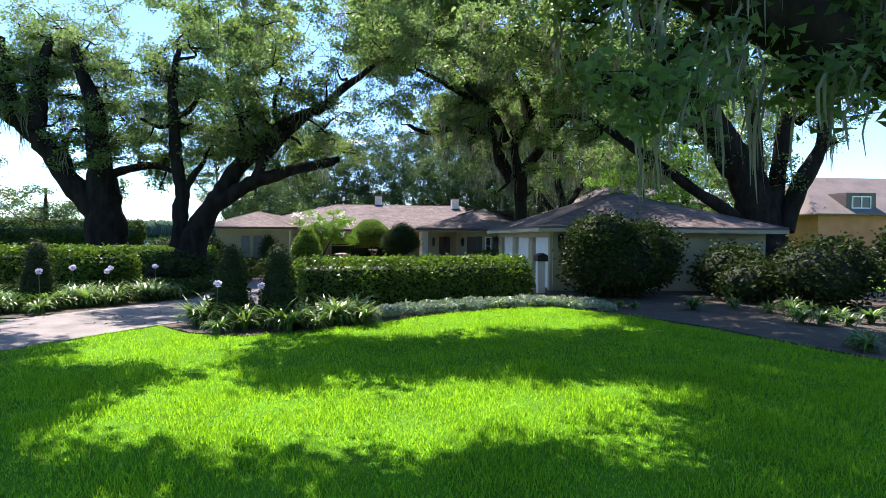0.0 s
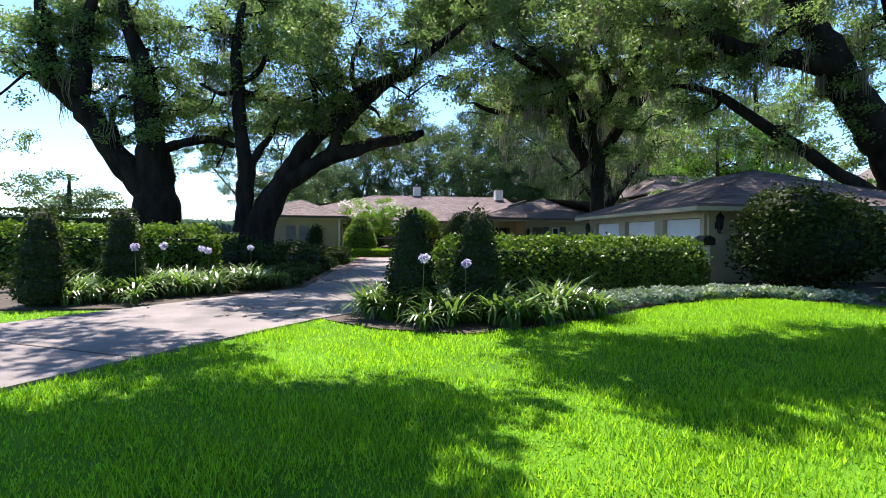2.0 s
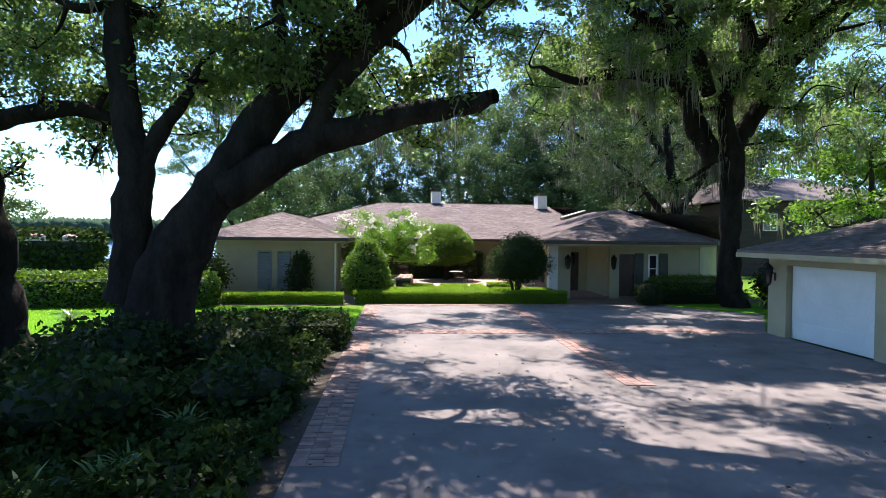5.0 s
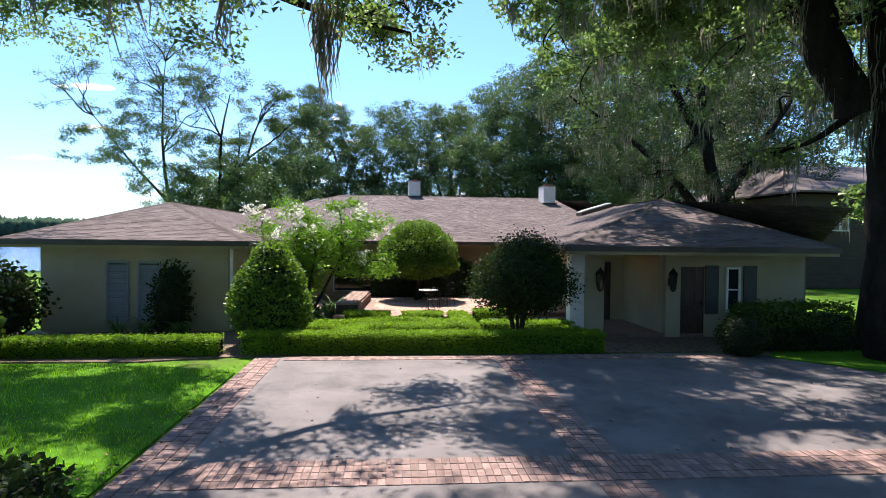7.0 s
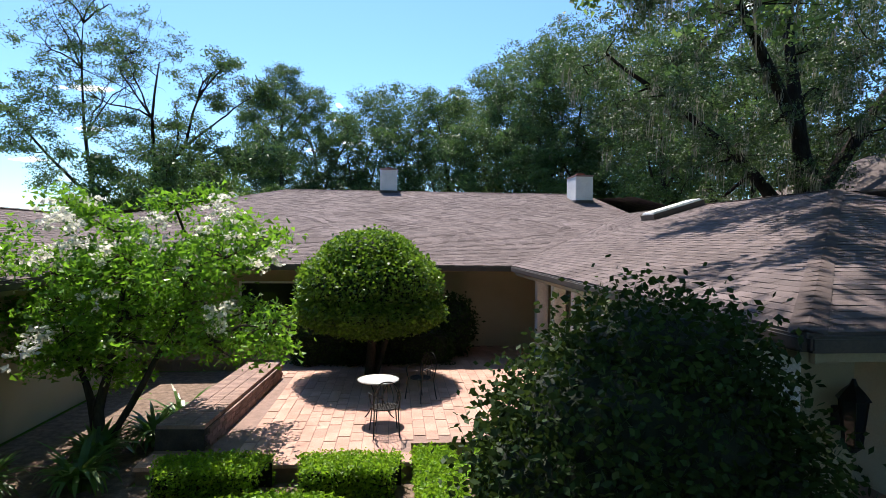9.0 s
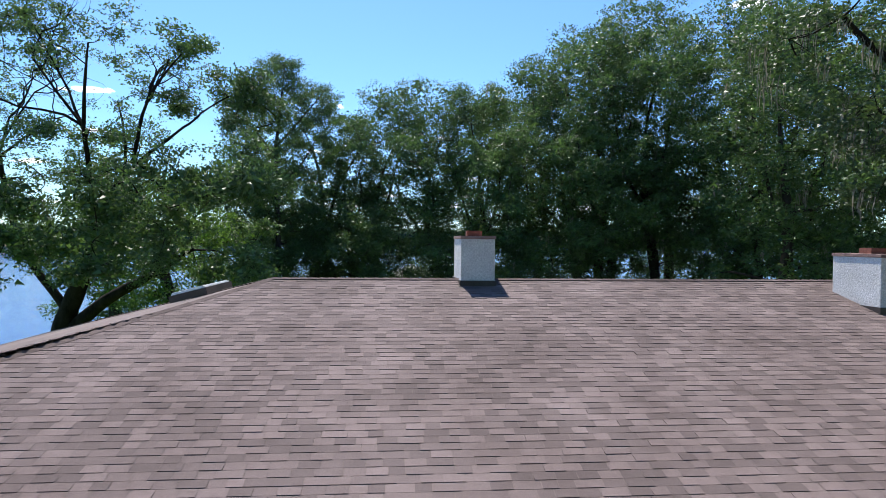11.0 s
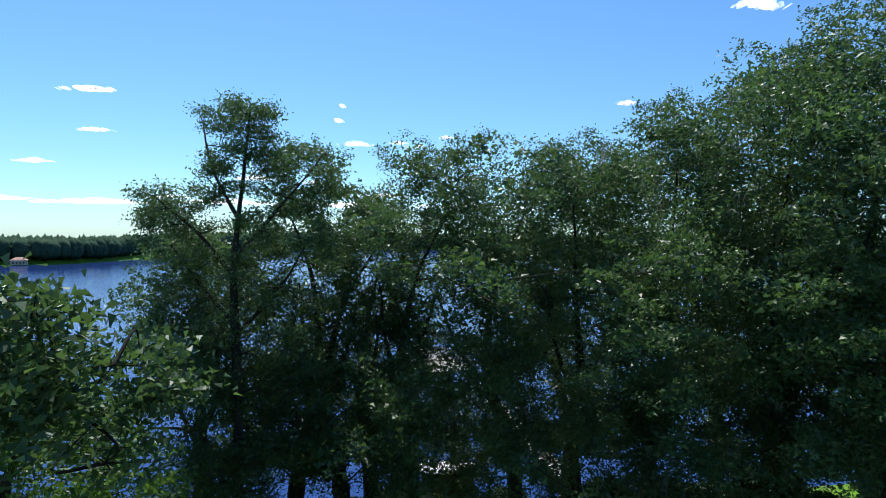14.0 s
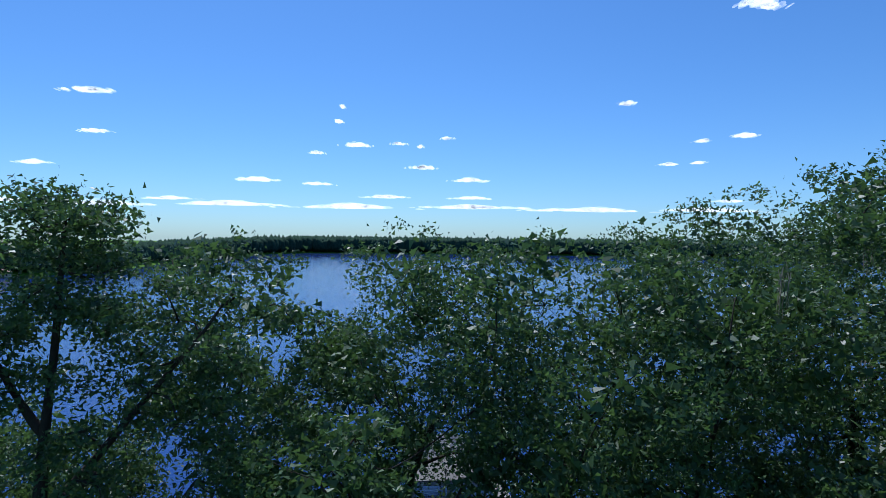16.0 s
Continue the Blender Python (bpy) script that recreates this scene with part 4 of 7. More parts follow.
def dome(rng, c, radii, n, r):
    """Small leaf clumps near the outside of a rounded crown, with gaps."""
    out = []
    for _ in range(n):
        a, h, w = rng.uniform(0, 6.283), rng.uniform(-0.3, 1.0), rng.uniform(0.6, 1.0)
        q = math.sqrt(max(0, 1 - h * h)) * w
        k = r * rng.uniform(0.6, 1.4)
        out.append((c[0] + radii[0] * q * math.cos(a), c[1] + radii[1] * q * math.sin(a), c[2] + radii[2] * h * w, k, k, k * 0.6))
    return out


def along(rng, lines, n, spread, r, lo=0.4):
    """Foliage lobes strung along the outer part of limbs."""
    runs = [spline(line, 5) for line in lines]
    size_ = [np.linalg.norm(np.diff(L[:, :3], axis=0), axis=1).sum() for L in runs]
    out = []
    for L, w in zip(runs, size_):
        for _ in range(int(n * w / sum(size_) + 0.5)):
            p = L[int(rng.uniform(lo, 0.999) * len(L))]
            k = r * rng.uniform(0.6, 1.35)
            out.append((p[0] + rng.gauss(0, spread), p[1] + rng.gauss(0.6, spread), p[2] + rng.gauss(0.8, spread * 0.7), k, k, k * 0.55))
    return [q for q in out if q[2] > 3.9]


OAK1 = [
    [(0, 0, -0.2, 1.35), (-0.05, 0, 0.6, 1.12), (-0.1, 0, 1.84, 1.02), (-0.21, 0.02, 3.13, 0.89), (-0.38, 0.04, 5.05, 0.62), (-0.6, 0.06, 6.75, 0.53), (-0.75, 0.09, 8.24, 0.45), (-1.17, 0.11, 9.5, 0.33), (-1.59, 0.13, 10.55, 0.27), (-1.8, 0.15, 11.82, 0.16)],
    [(-0.54, -0.09, 3.22, 0.66), (-1.86, -0.18, 4.88, 0.55), (-2.72, -0.26, 6.3, 0.53), (-3.67, -0.35, 7.39, 0.48), (-4.3, -0.43, 7.96, 0.44), (-4.35, -0.52, 8.96, 0.37), (-4.48, -0.6, 10.13, 0.28), (-4.62, -0.69, 11.5, 0.15)],
    [(-3.18, -0.51, 7.06, 0.43), (-3.16, -0.47, 8.61, 0.38), (-2.98, -0.43, 10.27, 0.31), (-2.64, -0.39, 11.73, 0.15)],
    [(0.21, 0, 5.1, 0.24), (1.23, 0.07, 5.41, 0.2), (2.26, 0.14, 5.56, 0.17), (3.09, 0.21, 5.33, 0.1)],
    [(-1.73, -0.24, 5.4, 0.13), (-1.89, -0.32, 6.42, 0.11), (-1.36, -0.39, 7.25, 0.08)],
]
OAK2 = [
    [(0, 0, -0.2, 0.95), (0.05, 0, 0.5, 0.76), (0.14, 0, 1.43, 0.69), (0.67, 0.06, 2.92, 0.57), (1.33, 0.12, 4.07, 0.46), (2.21, 0.18, 5.44, 0.4), (3.19, 0.24, 6.41, 0.32), (3.91, 0.3, 7.39, 0.28), (4.95, 0.35, 8.11, 0.26), (6.2, 0.41, 8.71, 0.23), (7.29, 0.47, 9.71, 0.19), (8.48, 0.53, 10.69, 0.13), (9.57, 0.59, 11.73, 0.06)],
    [(1.38, 0.02, 3.65, 0.4), (2.79, 0.17, 4.58, 0.36), (4.03, 0.32, 5.05, 0.32), (5.08, 0.47, 5.44, 0.28), (6.25, 0.62, 5.66, 0.24), (7.08, 0.77, 5.97, 0.17)],
    [(3, 0.11, 4.7, 0.27), (3.51, 0.21, 5.69, 0.26), (4.12, 0.32, 6.6, 0.26), (4.96, 0.43, 7.45, 0.21), (5.91, 0.53, 8.32, 0.13)],
    [(-0.46, 0.02, 1.47, 0.42), (-0.4, 0.05, 3.31, 0.35), (-0.29, 0.09, 4.1, 0.34), (-0.56, 0.12, 5.36, 0.29), (-0.74, 0.16, 6.59, 0.28), (-0.83, 0.19, 7.82, 0.27), (-0.96, 0.22, 9.05, 0.22), (-0.77, 0.26, 10.29, 0.18), (-0.63, 0.29, 11.54, 0.1)],
    [(-0.28, 0.05, 4.09, 0.21), (0.25, 0.09, 5.01, 0.17), (0.58, 0.13, 5.5, 0.11), (1.04, 0.17, 6.44, 0.05)],
    [(-0.78, 0.17, 7.78, 0.17), (-0.25, 0.19, 8.05, 0.15), (0.25, 0.21, 8.58, 0.12), (0.61, 0.23, 9.52, 0.06)],
    [(2.58, 0.17, 5.45, 0.15), (2.48, 0.23, 7.32, 0.13), (2.14, 0.29, 8.57, 0.1), (1.71, 0.35, 10.02, 0.06)],
    [(4.22, 0.35, 7.41, 0.13), (4, 0.26, 8.63, 0.11), (4.41, 0.17, 9.86, 0.07)],
    [(-0.72, 0.17, 7.41, 0.11), (-1.47, 0.11, 7.27, 0.09), (-2.24, 0.05, 7.64, 0.06)],
]
OAK3 = [
    [(0.25, 0, -0.2, 0.63), (0.05, 0, 0.3, 0.51), (-0.17, 0, 0.94, 0.46), (-0.26, -0.13, 2.51, 0.42), (-0.38, -0.27, 4.46, 0.42), (-0.44, -0.4, 6.06, 0.46), (-0.96, -0.53, 8.28, 0.31), (-0.48, -0.67, 9.29, 0.26), (0.17, -0.8, 10.48, 0.24), (-0.51, -0.93, 12.01, 0.19), (-1.28, -1.07, 13.35, 0.14), (-1.59, -1.2, 15, 0.09)],
    [(-0.79, 0, 6.11, 0.48), (-1.72, 0.1, 7.67, 0.43), (-2.18, 0.2, 9.31, 0.35), (-4.03, 0.3, 9.8, 0.29), (-5.34, 0.4, 9.79, 0.24), (-6.54, 0.5, 9.45, 0.18), (-8.01, 0.6, 9.95, 0.11)],
    [(-2.24, 0.2, 9.05, 0.35), (-2.83, -0.03, 11.18, 0.32), (-4.57, -0.25, 12.08, 0.22), (-6.27, -0.48, 12.9, 0.17), (-7.52, -0.7, 13.46, 0.11)],
    [(-1.19, -0.2, 8.83, 0.29), (-2.14, -0.87, 10.34, 0.25), (-3.37, -1.53, 11.36, 0.2), (-4.93, -2.2, 12.67, 0.12)],
    [(-0.12, -0.6, 10.28, 0.27), (0.93, -1.13, 11.12, 0.22), (1.49, -1.67, 11.92, 0.18), (1.7, -2.2, 13.22, 0.1)],
    [(-0.14, 0.1, 6.46, 0.48), (1.18, 0.3, 8.17, 0.39), (2.18, 0.5, 9.63, 0.34), (3.3, 0.7, 10.81, 0.29), (4.59, 0.9, 11.75, 0.25), (6.24, 1.1, 13.22, 0.16), (8.14, 1.3, 14.38, 0.1)],
    [(2.3, 0.6, 9.86, 0.26), (2.2, -0.33, 11, 0.22), (2.89, -1.27, 11.78, 0.18), (3.89, -2.2, 12.7, 0.09)],
]
OAK4 = [
    [(0.2, 0, -0.2, 1.5), (0.2, 0, 0.4, 1.25), (0.18, 0, 1.3, 1.18), (0.16, 0.21, 2.65, 1.03), (-0.3, 0.43, 4.56, 0.91), (-1.35, 0.64, 6.47, 0.79), (-2.39, 0.86, 8.13, 0.74), (-3.52, 1.07, 10.34, 0.61), (-4.66, 1.29, 12.01, 0.48), (-5.88, 1.5, 13.69, 0.3)],
    [(-2.87, 0.8, 8.78, 0.47), (-4.25, 1.17, 9.24, 0.45), (-6.37, 1.53, 9.66, 0.38), (-7.37, 1.9, 10.07, 0.34), (-8.4, 2.27, 11.04, 0.25), (-9.45, 2.63, 11.58, 0.2), (-10.67, 3, 12.4, 0.11)],
    [(-0.38, 0, 5.05, 0.33), (-0.52, 0.12, 7.75, 0.31), (-0.94, 0.25, 9.91, 0.25), (-1.42, 0.38, 12.34, 0.18), (-1.6, 0.5, 14.26, 0.1)],
    [(0.52, 0, 2.65, 0.41), (0.76, 0.1, 5.35, 0.38), (1.34, 0.2, 8.35, 0.35), (1.77, 0.3, 10.55, 0.31), (1.84, 0.4, 13.29, 0.26), (2.1, 0.5, 15.24, 0.13)],
    [(0.85, -0.4, 2.51, 0.4), (1.71, -0.48, 5.03, 0.43), (2.54, -0.56, 6.62, 0.31), (2.65, -0.64, 8.45, 0.26), (3.27, -0.72, 9.82, 0.22), (4.52, -0.8, 11.09, 0.12)],
    [(1.81, 0.2, 7.82, 0.21), (2.82, -0.15, 9.06, 0.2), (3.54, -0.5, 10.1, 0.15)],
    [(-0.71, 0.2, 2.77, 0.33), (-2.6, 0.86, 4.23, 0.29), (-4.51, 1.52, 5.65, 0.28), (-6.03, 2.18, 6.91, 0.24), (-7.55, 2.84, 8.08, 0.18), (-9.12, 3.5, 8.6, 0.1)],
]


def shifted(lobes, dx, dy):
    return [(q[0] + dx, q[1] + dy, *q[2:]) for q in lobes]


OAK = "old live oak with dark spreading limbs and hanging moss"
FOL = dict(size=0.125, per=58, dens=24.0, clump=0.46, twigs=2)
cr = random.Random(5)
make_tree("live_oak", "old live oak with a broad forked trunk beside the drive", (-14.4, 30.3, 0),
          OAK1[0], OAK1[1:],
          sunny_gaps(along(cr, OAK1, 120, 1.1, 0.8, 0.45), (-14.4, 30.3)) + sunny_gaps(canopy(cr, [(-11, 5, 0, 7, 9.5, 15, 20, 1.5), (-10, 8, 7, 21, 10, 13.5, 12, 1.2), (-9, 4, -2, 5, 6.5, 9.5, 11, 1.3), (-2.6, 0.5, -1, 2, 5.5, 8, 4, 1.1), (1, 4.5, 0, 2, 5.5, 7, 3, 0.9), (-11, -8, -1, 3, 5.5, 8, 3, 1.2)]), (-14.4, 30.3)),
          M_OAK, M_BARK, seed=11, moss=60, high=overhead(cr, (-14.4, 30.3), -12, -6, 14, 30, 26, 1.2), **FOL)
make_tree("live_oak", "leaning live oak arching over the drive", (-10.1, 29.0, 0),
          OAK2[0], OAK2[1:] + [[(-0.9, 0.1, 7.4, 0.2), (0.2, 4, 7.9, 0.17), (2.2, 8.2, 8.3, 0.13), (4.6, 11, 8.1, 0.09), (7.2, 12.2, 7.9, 0.04)]],
          sunny_gaps(along(cr, OAK2, 150, 1.0, 0.75, 0.4), (-10.1, 29.0)) + shifted(canopy(cr, [(2, 6, 5, 9.5, 7.8, 9.6, 14, 0.8), (-1, 3, 5, 9, 7.2, 9.6, 11, 0.85), (6, 8.6, 7.5, 10.4, 7.6, 8.8, 9, 0.65)]), -0.8, 3.1) + sunny_gaps(canopy(cr, [(-2, 13, -6, 4, 10.5, 15, 14, 1.4), (0, 8, -3, 3, 7.6, 10.5, 10, 1.25), (6.5, 9.5, -4, -1, 7, 8.5, 4, 1.0), (8, 16, -9, -2, 9.5, 13, 10, 1.5), (-4, 2, 8, 20, 9.5, 13, 10, 1.6), (2.5, 15, -11, 2, 10.5, 14, 16, 1.2), (4.5, 16, 2, 14, 11.2, 14.2, 16, 1.2)]), (-10.1, 29.0)),
          M_OAK, M_BARK, seed=12, moss=90, high=overhead(cr, (-10.1, 29.0), -6.5, 3.5, 15.5, 30, 52, 1.05, 11) + overhead(cr, (-10.1, 29.0), -7.5, -1, 14, 20.5, 20, 1.0, 10.5) + overhead(cr, (-10.1, 29.0), -6.8, -3.2, 14.5, 19.5, 14, 0.9, 10.5) + overhead(cr, (-10.1, 29.0), -4.8, -1.4, 13.2, 16.8, 14, 1.0, 10) + overhead(cr, (-10.1, 29.0), -12, -6.5, 30, 39, 18, 1.2, 11) + overhead(cr, (-10.1, 29.0), -11.5, -6.6, 33, 39.6, 16, 1.1, 11) + overhead(cr, (-10.1, 29.0), -6.5, 6.2, 22.5, 36, 75, 0.7, 11) + overhead(cr, (-10.1, 29.0), -9, -3, 13, 22, 16, 0.75, 11), **FOL)
make_tree("live_oak", "mossy live oak at the edge of the drive", (8.8, 40.2, 0),
          OAK3[0], OAK3[1:],
          sunny_gaps(along(cr, OAK3, 130, 1.1, 0.75, 0.4), (8.8, 40.2)) + sunny_gaps(canopy(cr, [(-6, 5, 1, 8, 7.0, 9.8, 16, 1.0), (2, 10, -4, 3, 7.5, 12, 6, 1.2), (-9, 8, -6, 4, 11, 14.5, 12, 1.3), (-8, -3, -3, 1, 8.2, 10.5, 8, 1.2), (2, 9, -3, 3, 6.5, 9.5, 9, 1.3), (-5, 6, 4, 11, 9.5, 13.5, 12, 1.2), (-9, 0, -14, -4, 11, 14, 14, 1.2), (-9, 0, -2, 6, 11, 14, 10, 1.2), (-2, 3, -2, 2, 8.5, 11, 6, 1.2)]), (8.8, 40.2)),
          M_OAK, M_BARK, seed=13, moss=420, high=canopy(cr, [(-5.4, 5, 6.5, 16, 11, 14.5, 90, 0.95), (-8.4, 3, 6, 10, 11.5, 14, 20, 0.9)]) + overhead(cr, (8.8, 40.2), -1, 6.5, 28, 40, 44, 1.2, 11) + overhead(cr, (8.8, 40.2), 0.2, 6.5, 36, 41, 7, 1.0, 11) + overhead(cr, (8.8, 40.2), -1.2, 3.5, 33, 40.6, 20, 1.0, 11) + overhead(cr, (8.8, 40.2), -0.4, 4, 36.5, 42, 18, 1.0, 11) + overhead(cr, (8.8, 40.2), 0, 8, 24, 40, 80, 0.8, 11) + overhead(cr, (8.8, 40.2), 0.4, 8, 24, 36, 110, 0.7, 11) + overhead(cr, (8.8, 40.2), -1, 5, 28, 33, 36, 0.8, 11), **FOL)
make_tree("live_oak", "many-stemmed live oak in the shaded bed by the garage", (17.9, 27.0, 0),
          OAK4[0], OAK4[1:],
          sunny_gaps(along(cr, OAK4, 150, 1.0, 0.75, 0.35) + canopy(cr, [(-15, 5, -10, 3, 11, 14.5, 30, 1.5), (-8, 5, -4, 3, 8, 11, 14, 1.3), (-14, -6, -3, 3, 9, 12, 14, 1.0)]), (17.9, 27.0)),
          M_OAK, M_BARK, seed=14, moss=220, high=overhead(cr, (17.9, 27), -3, 10, 10, 18, 55, 1.5) + sunny_gaps(canopy(cr, [(-14, -3, 0, 11, 11.5, 14, 46, 1.1), (-12, -2, 2, 13, 11.5, 14, 50, 0.8)]), (17.9, 27.0)), **FOL)
make_tree("live_oak", "live oak with a low mossy limb over the lawn", (11.5, 6.6, 0),
          [(0, 0, -0.2, 0.9), (0, 0, 1, 0.7), (-0.3, 0, 2.2, 0.62), (-1.6, -0.1, 3.1, 0.5), (-4.2, -0.2, 3.75, 0.42), (-6.4, -0.3, 4.25, 0.36), (-8.4, -0.5, 4.9, 0.28), (-11, -0.6, 6.2, 0.18), (-14, -0.2, 7.8, 0.1)],
          [[(-0.2, 0, 2, 0.5), (0.6, 0.3, 5, 0.4), (0.4, 0.6, 9, 0.2)],
           [(-6.6, -0.3, 4.3, 0.2), (-7.4, 1.4, 5.4, 0.15), (-8.4, 3.2, 6.6, 0.09)]],
          canopy(cr, [(-9, -2.5, -1.4, -0.2, 3.5, 5.6, 24, 0.5), (-6.5, -1, -1.5, 1.2, 3.7, 5.6, 14, 0.6), (-6.5, -3.5, 0.4, 3, 4.4, 6, 9, 0.7), (-11, -5, -0.5, 2.5, 5.2, 7, 8, 0.7)]),
          M_OAK, M_BARK, seed=15, moss=60, high=overhead(cr, (11.5, 6.6), -10, 9.5, 1.5, 11, 115, 1.4, 8.4) + overhead(cr, (11.5, 6.6), -6, 4, 7.8, 11.2, 12, 1.2, 8.6) + overhead(cr, (11.5, 6.6), -2.4, 3.5, 8.4, 11.8, 15, 1.1, 8.6) + overhead(cr, (11.5, 6.6), -7, -2.4, 2.6, 6.6, 12, 1.2, 8.4) + overhead(cr, (11.5, 6.6), -8.5, -4, 5.5, 9.5, 14, 1.1, 8.6) + overhead(cr, (11.5, 6.6), -10.5, -5.2, 8.5, 15, 23, 1.0, 8.8) + overhead(cr, (11.5, 6.6), -4, 0.4, 11.4, 14.6, 16, 1.0, 9) + overhead(cr, (11.5, 6.6), -3, 3, 3, 9, 10, 0.8, 8.4) + overhead(cr, (11.5, 6.6), 3, 9, 3, 10, 11, 1.1, 8.6) + overhead(cr, (11.5, 6.6), -13, -5, 4, 15, 34, 1.4, 8.8) + overhead(cr, (11.5, 6.6), -9, -2.5, 1, 7.5, 40, 0.9, 8.4) + overhead(cr, (11.5, 6.6), 3, 10, 1.5, 12, 60, 1.0, 8.4) + overhead(cr, (11.5, 6.6), -4, 8, 11.5, 17, 40, 0.9, 9) + overhead(cr, (11.5, 6.6), -5, -0.8, 2.4, 6.4, 24, 0.8, 8.4) + overhead(cr, (11.5, 6.6), -8.5, -2.6, 6.4, 9.4, 30, 0.9, 8.4) + overhead(cr, (11.5, 6.6), 0.4, 4, 2.4, 6, 18, 0.8, 8.4), **FOL)

# Trees out of view, added to hold back open-sky light round the lawn.
for k, (x, y) in enumerate(((-22, -24), (-6, -27), (9, -25), (24, -22), (-30, 4), (28, 4))):
    make_tree("sky_block_tree", "unseen tree added to cut the sky light round the lawn", (x, y, 0), [(0, 0, -.2, 0.6), (0, 0, 2, 0.45), (0.2, 0, 6, 0.3), (0, 0.3, 10, 0.1)], [],
              canopy(cr, [(-6, 6, -5, 5, 4, 11, 26, 2.0)]), M_OAK, M_BARK, size=0.55, per=10, dens=14, clump=0.8, seed=160 + k, group="street trees", twigs=3)

LAKE_TREE = "tall dark-leaved lakeside tree"


BACK_SUN = [(-3.2, 100.5, 1.3), (-1.6, 101.6, 0.8), (0.6, 103.5, 1.2), (3.4, 105.8, 1.1), (6.2, 102.4, 1.0), (6.4, 98.6, 0.9), (3.0, 101.0, 0.7), (-3.2, 97.4, 0.9), (-3.4, 94.2, 1.2), (-2.8, 91.0, 0.8), (-4.0, 88.2, 1.0),
            (6.6, 95.2, 0.8), (8.6, 91.4, 0.9), (1.5, 94.6, 1.2), (3.6, 91.2, 1.3), (0.4, 89.4, 1.0), (5.8, 86.4, 1.1), (-8.4, 100.6, 1.5), (-10.8, 97.6, 1.0), (-9.6, 104.2, 0.8), (-6.6, 95.4, 1.0), (12.4, 100.4, 0.9), (14.2, 97.0, 1.1), (9.8, 103.2, 0.7)]


def back_gaps(lobes, at, share=1.0):
    """Leave out lobes that would shade the sunlit spots round the pool."""
    def lit(lo):
        h = lo[2] + at[2] + 1
        gx_, gy_ = lo[0] + at[0] + 0.133 * h, lo[1] + at[1] - 0.56 * h
        return any(math.hypot(gx_ - x, gy_ - y) < share * (r + 0.45 * lo[3]) for x, y, r in BACK_SUN)
    return [lo for lo in lobes if not lit(lo)]


def lake_tree(label, x, y, top, r, seed, low=0.3, lean=(0, 0), leaf=None, size=0.17, bare=(), lobes_n=30, moss=0, fore=0, under=0, high=(), droop=0, crown=(0, 0)):
    """A tree by the water with a crown from low (share of its height) up to top, its middle set off from the trunk."""
    z = float(ground_z(np.float64(x), np.float64(y)))
    H = top - z
    g = random.Random(seed)
    lobes = []
    for k in range(lobes_n):
        u = (k + 0.5) / lobes_n
        a = k * 2.4 + g.random()
        prof = min(1.0, 0.8 + u) * math.sqrt(max(0.06, 1 - max(0, (u - 0.5) / 0.52) ** 2))
        rr = r * prof * g.uniform(0.3, 1.0)
        s = r * g.uniform(0.2, 0.4)
        lobes.append((lean[0] * u + math.cos(a) * rr, lean[1] * u + math.sin(a) * rr, H * (low + (0.99 - low) * u) - s * 0.8, s, s, s * 0.8))
    for k in range(fore):
        s = g.uniform(1.1, 1.9)
        d = g.uniform(5, 11)
        lobes.append((g.uniform(-4.5, 4.5), -d, H - 2.5 - d * 0.62 + g.uniform(-2.5, 1), s, s, s * 0.65))
    for k in range(under):
        s = g.uniform(1.2, 2.0)
        lobes.append((g.uniform(-5, 5), -g.uniform(1, 8.5), g.uniform(8, 15) if x > 8 else g.uniform(4.5, 13), s, s, s * 0.6))
    for k in range(droop):
        a, s, q = g.uniform(0, 6.283), g.uniform(0.7, 1.2), g.uniform(1.0, r * 0.85)
        lobes.append((math.cos(a) * q, math.sin(a) * q, g.uniform(2.6, 6.0), s, s, s * 0.9))
    bx, by = g.uniform(-1.6, 1.6), g.uniform(-1.2, 0.6)
    cx, cy = crown
    keep_ = len(lobes) - droop
    lobes = [(lo[0] + cx, lo[1] + cy, *lo[2:]) for lo in lobes[:keep_]] + lobes[keep_:]
    lobes = back_gaps(lobes[:lobes_n], (x, y, z), 0.25 if x < 0 else 0.42) + back_gaps(lobes[lobes_n:], (x, y, z), 0.6 if x < 0 else 0.85)
    high = back_gaps([(lo[0] + cx, lo[1] + cy, *lo[2:]) for lo in high], (x, y, z))
    return make_tree("lakeside_tree", label, (x, y, z),
                     [(0, 0, -0.2, 0.8), (0, 0, 1, 0.56), (bx * .3, by * .2, H * .2, 0.46), (bx + cx * .25, by + cy * .25, H * .38, 0.32), (bx * .4 + cx * .6, by + r * .12 + cy * .6, H * .62, 0.13), (cx - bx, by + cy, H * .8, 0.05)],
                     [[(bx + cx * .25, by + cy * .25, H * .38, 0.2), (bx + r * .22 + cx * .6, by - r * .15 + cy * .6, H * .5, 0.12), (bx + r * .32 + cx, by - r * .2 + cy, H * .64, 0.04)],
                      [(bx * .7 + cx * .2, by * .7 + cy * .2, H * .32, 0.18), (bx - r * .22 + cx * .6, by + cy * .6, H * .46, 0.11), (bx - r * .35 + cx, by - r * .1 + cy, H * .62, 0.04)]], lobes, leaf or M_LAKELEAF, M_BARK2, size=size, per=40 if size < 0.16 else 30, dens=20, clump=0.54, seed=seed, twigs=1, group="lakeside trees", bare=bare, inner=99, moss=moss, high=high)


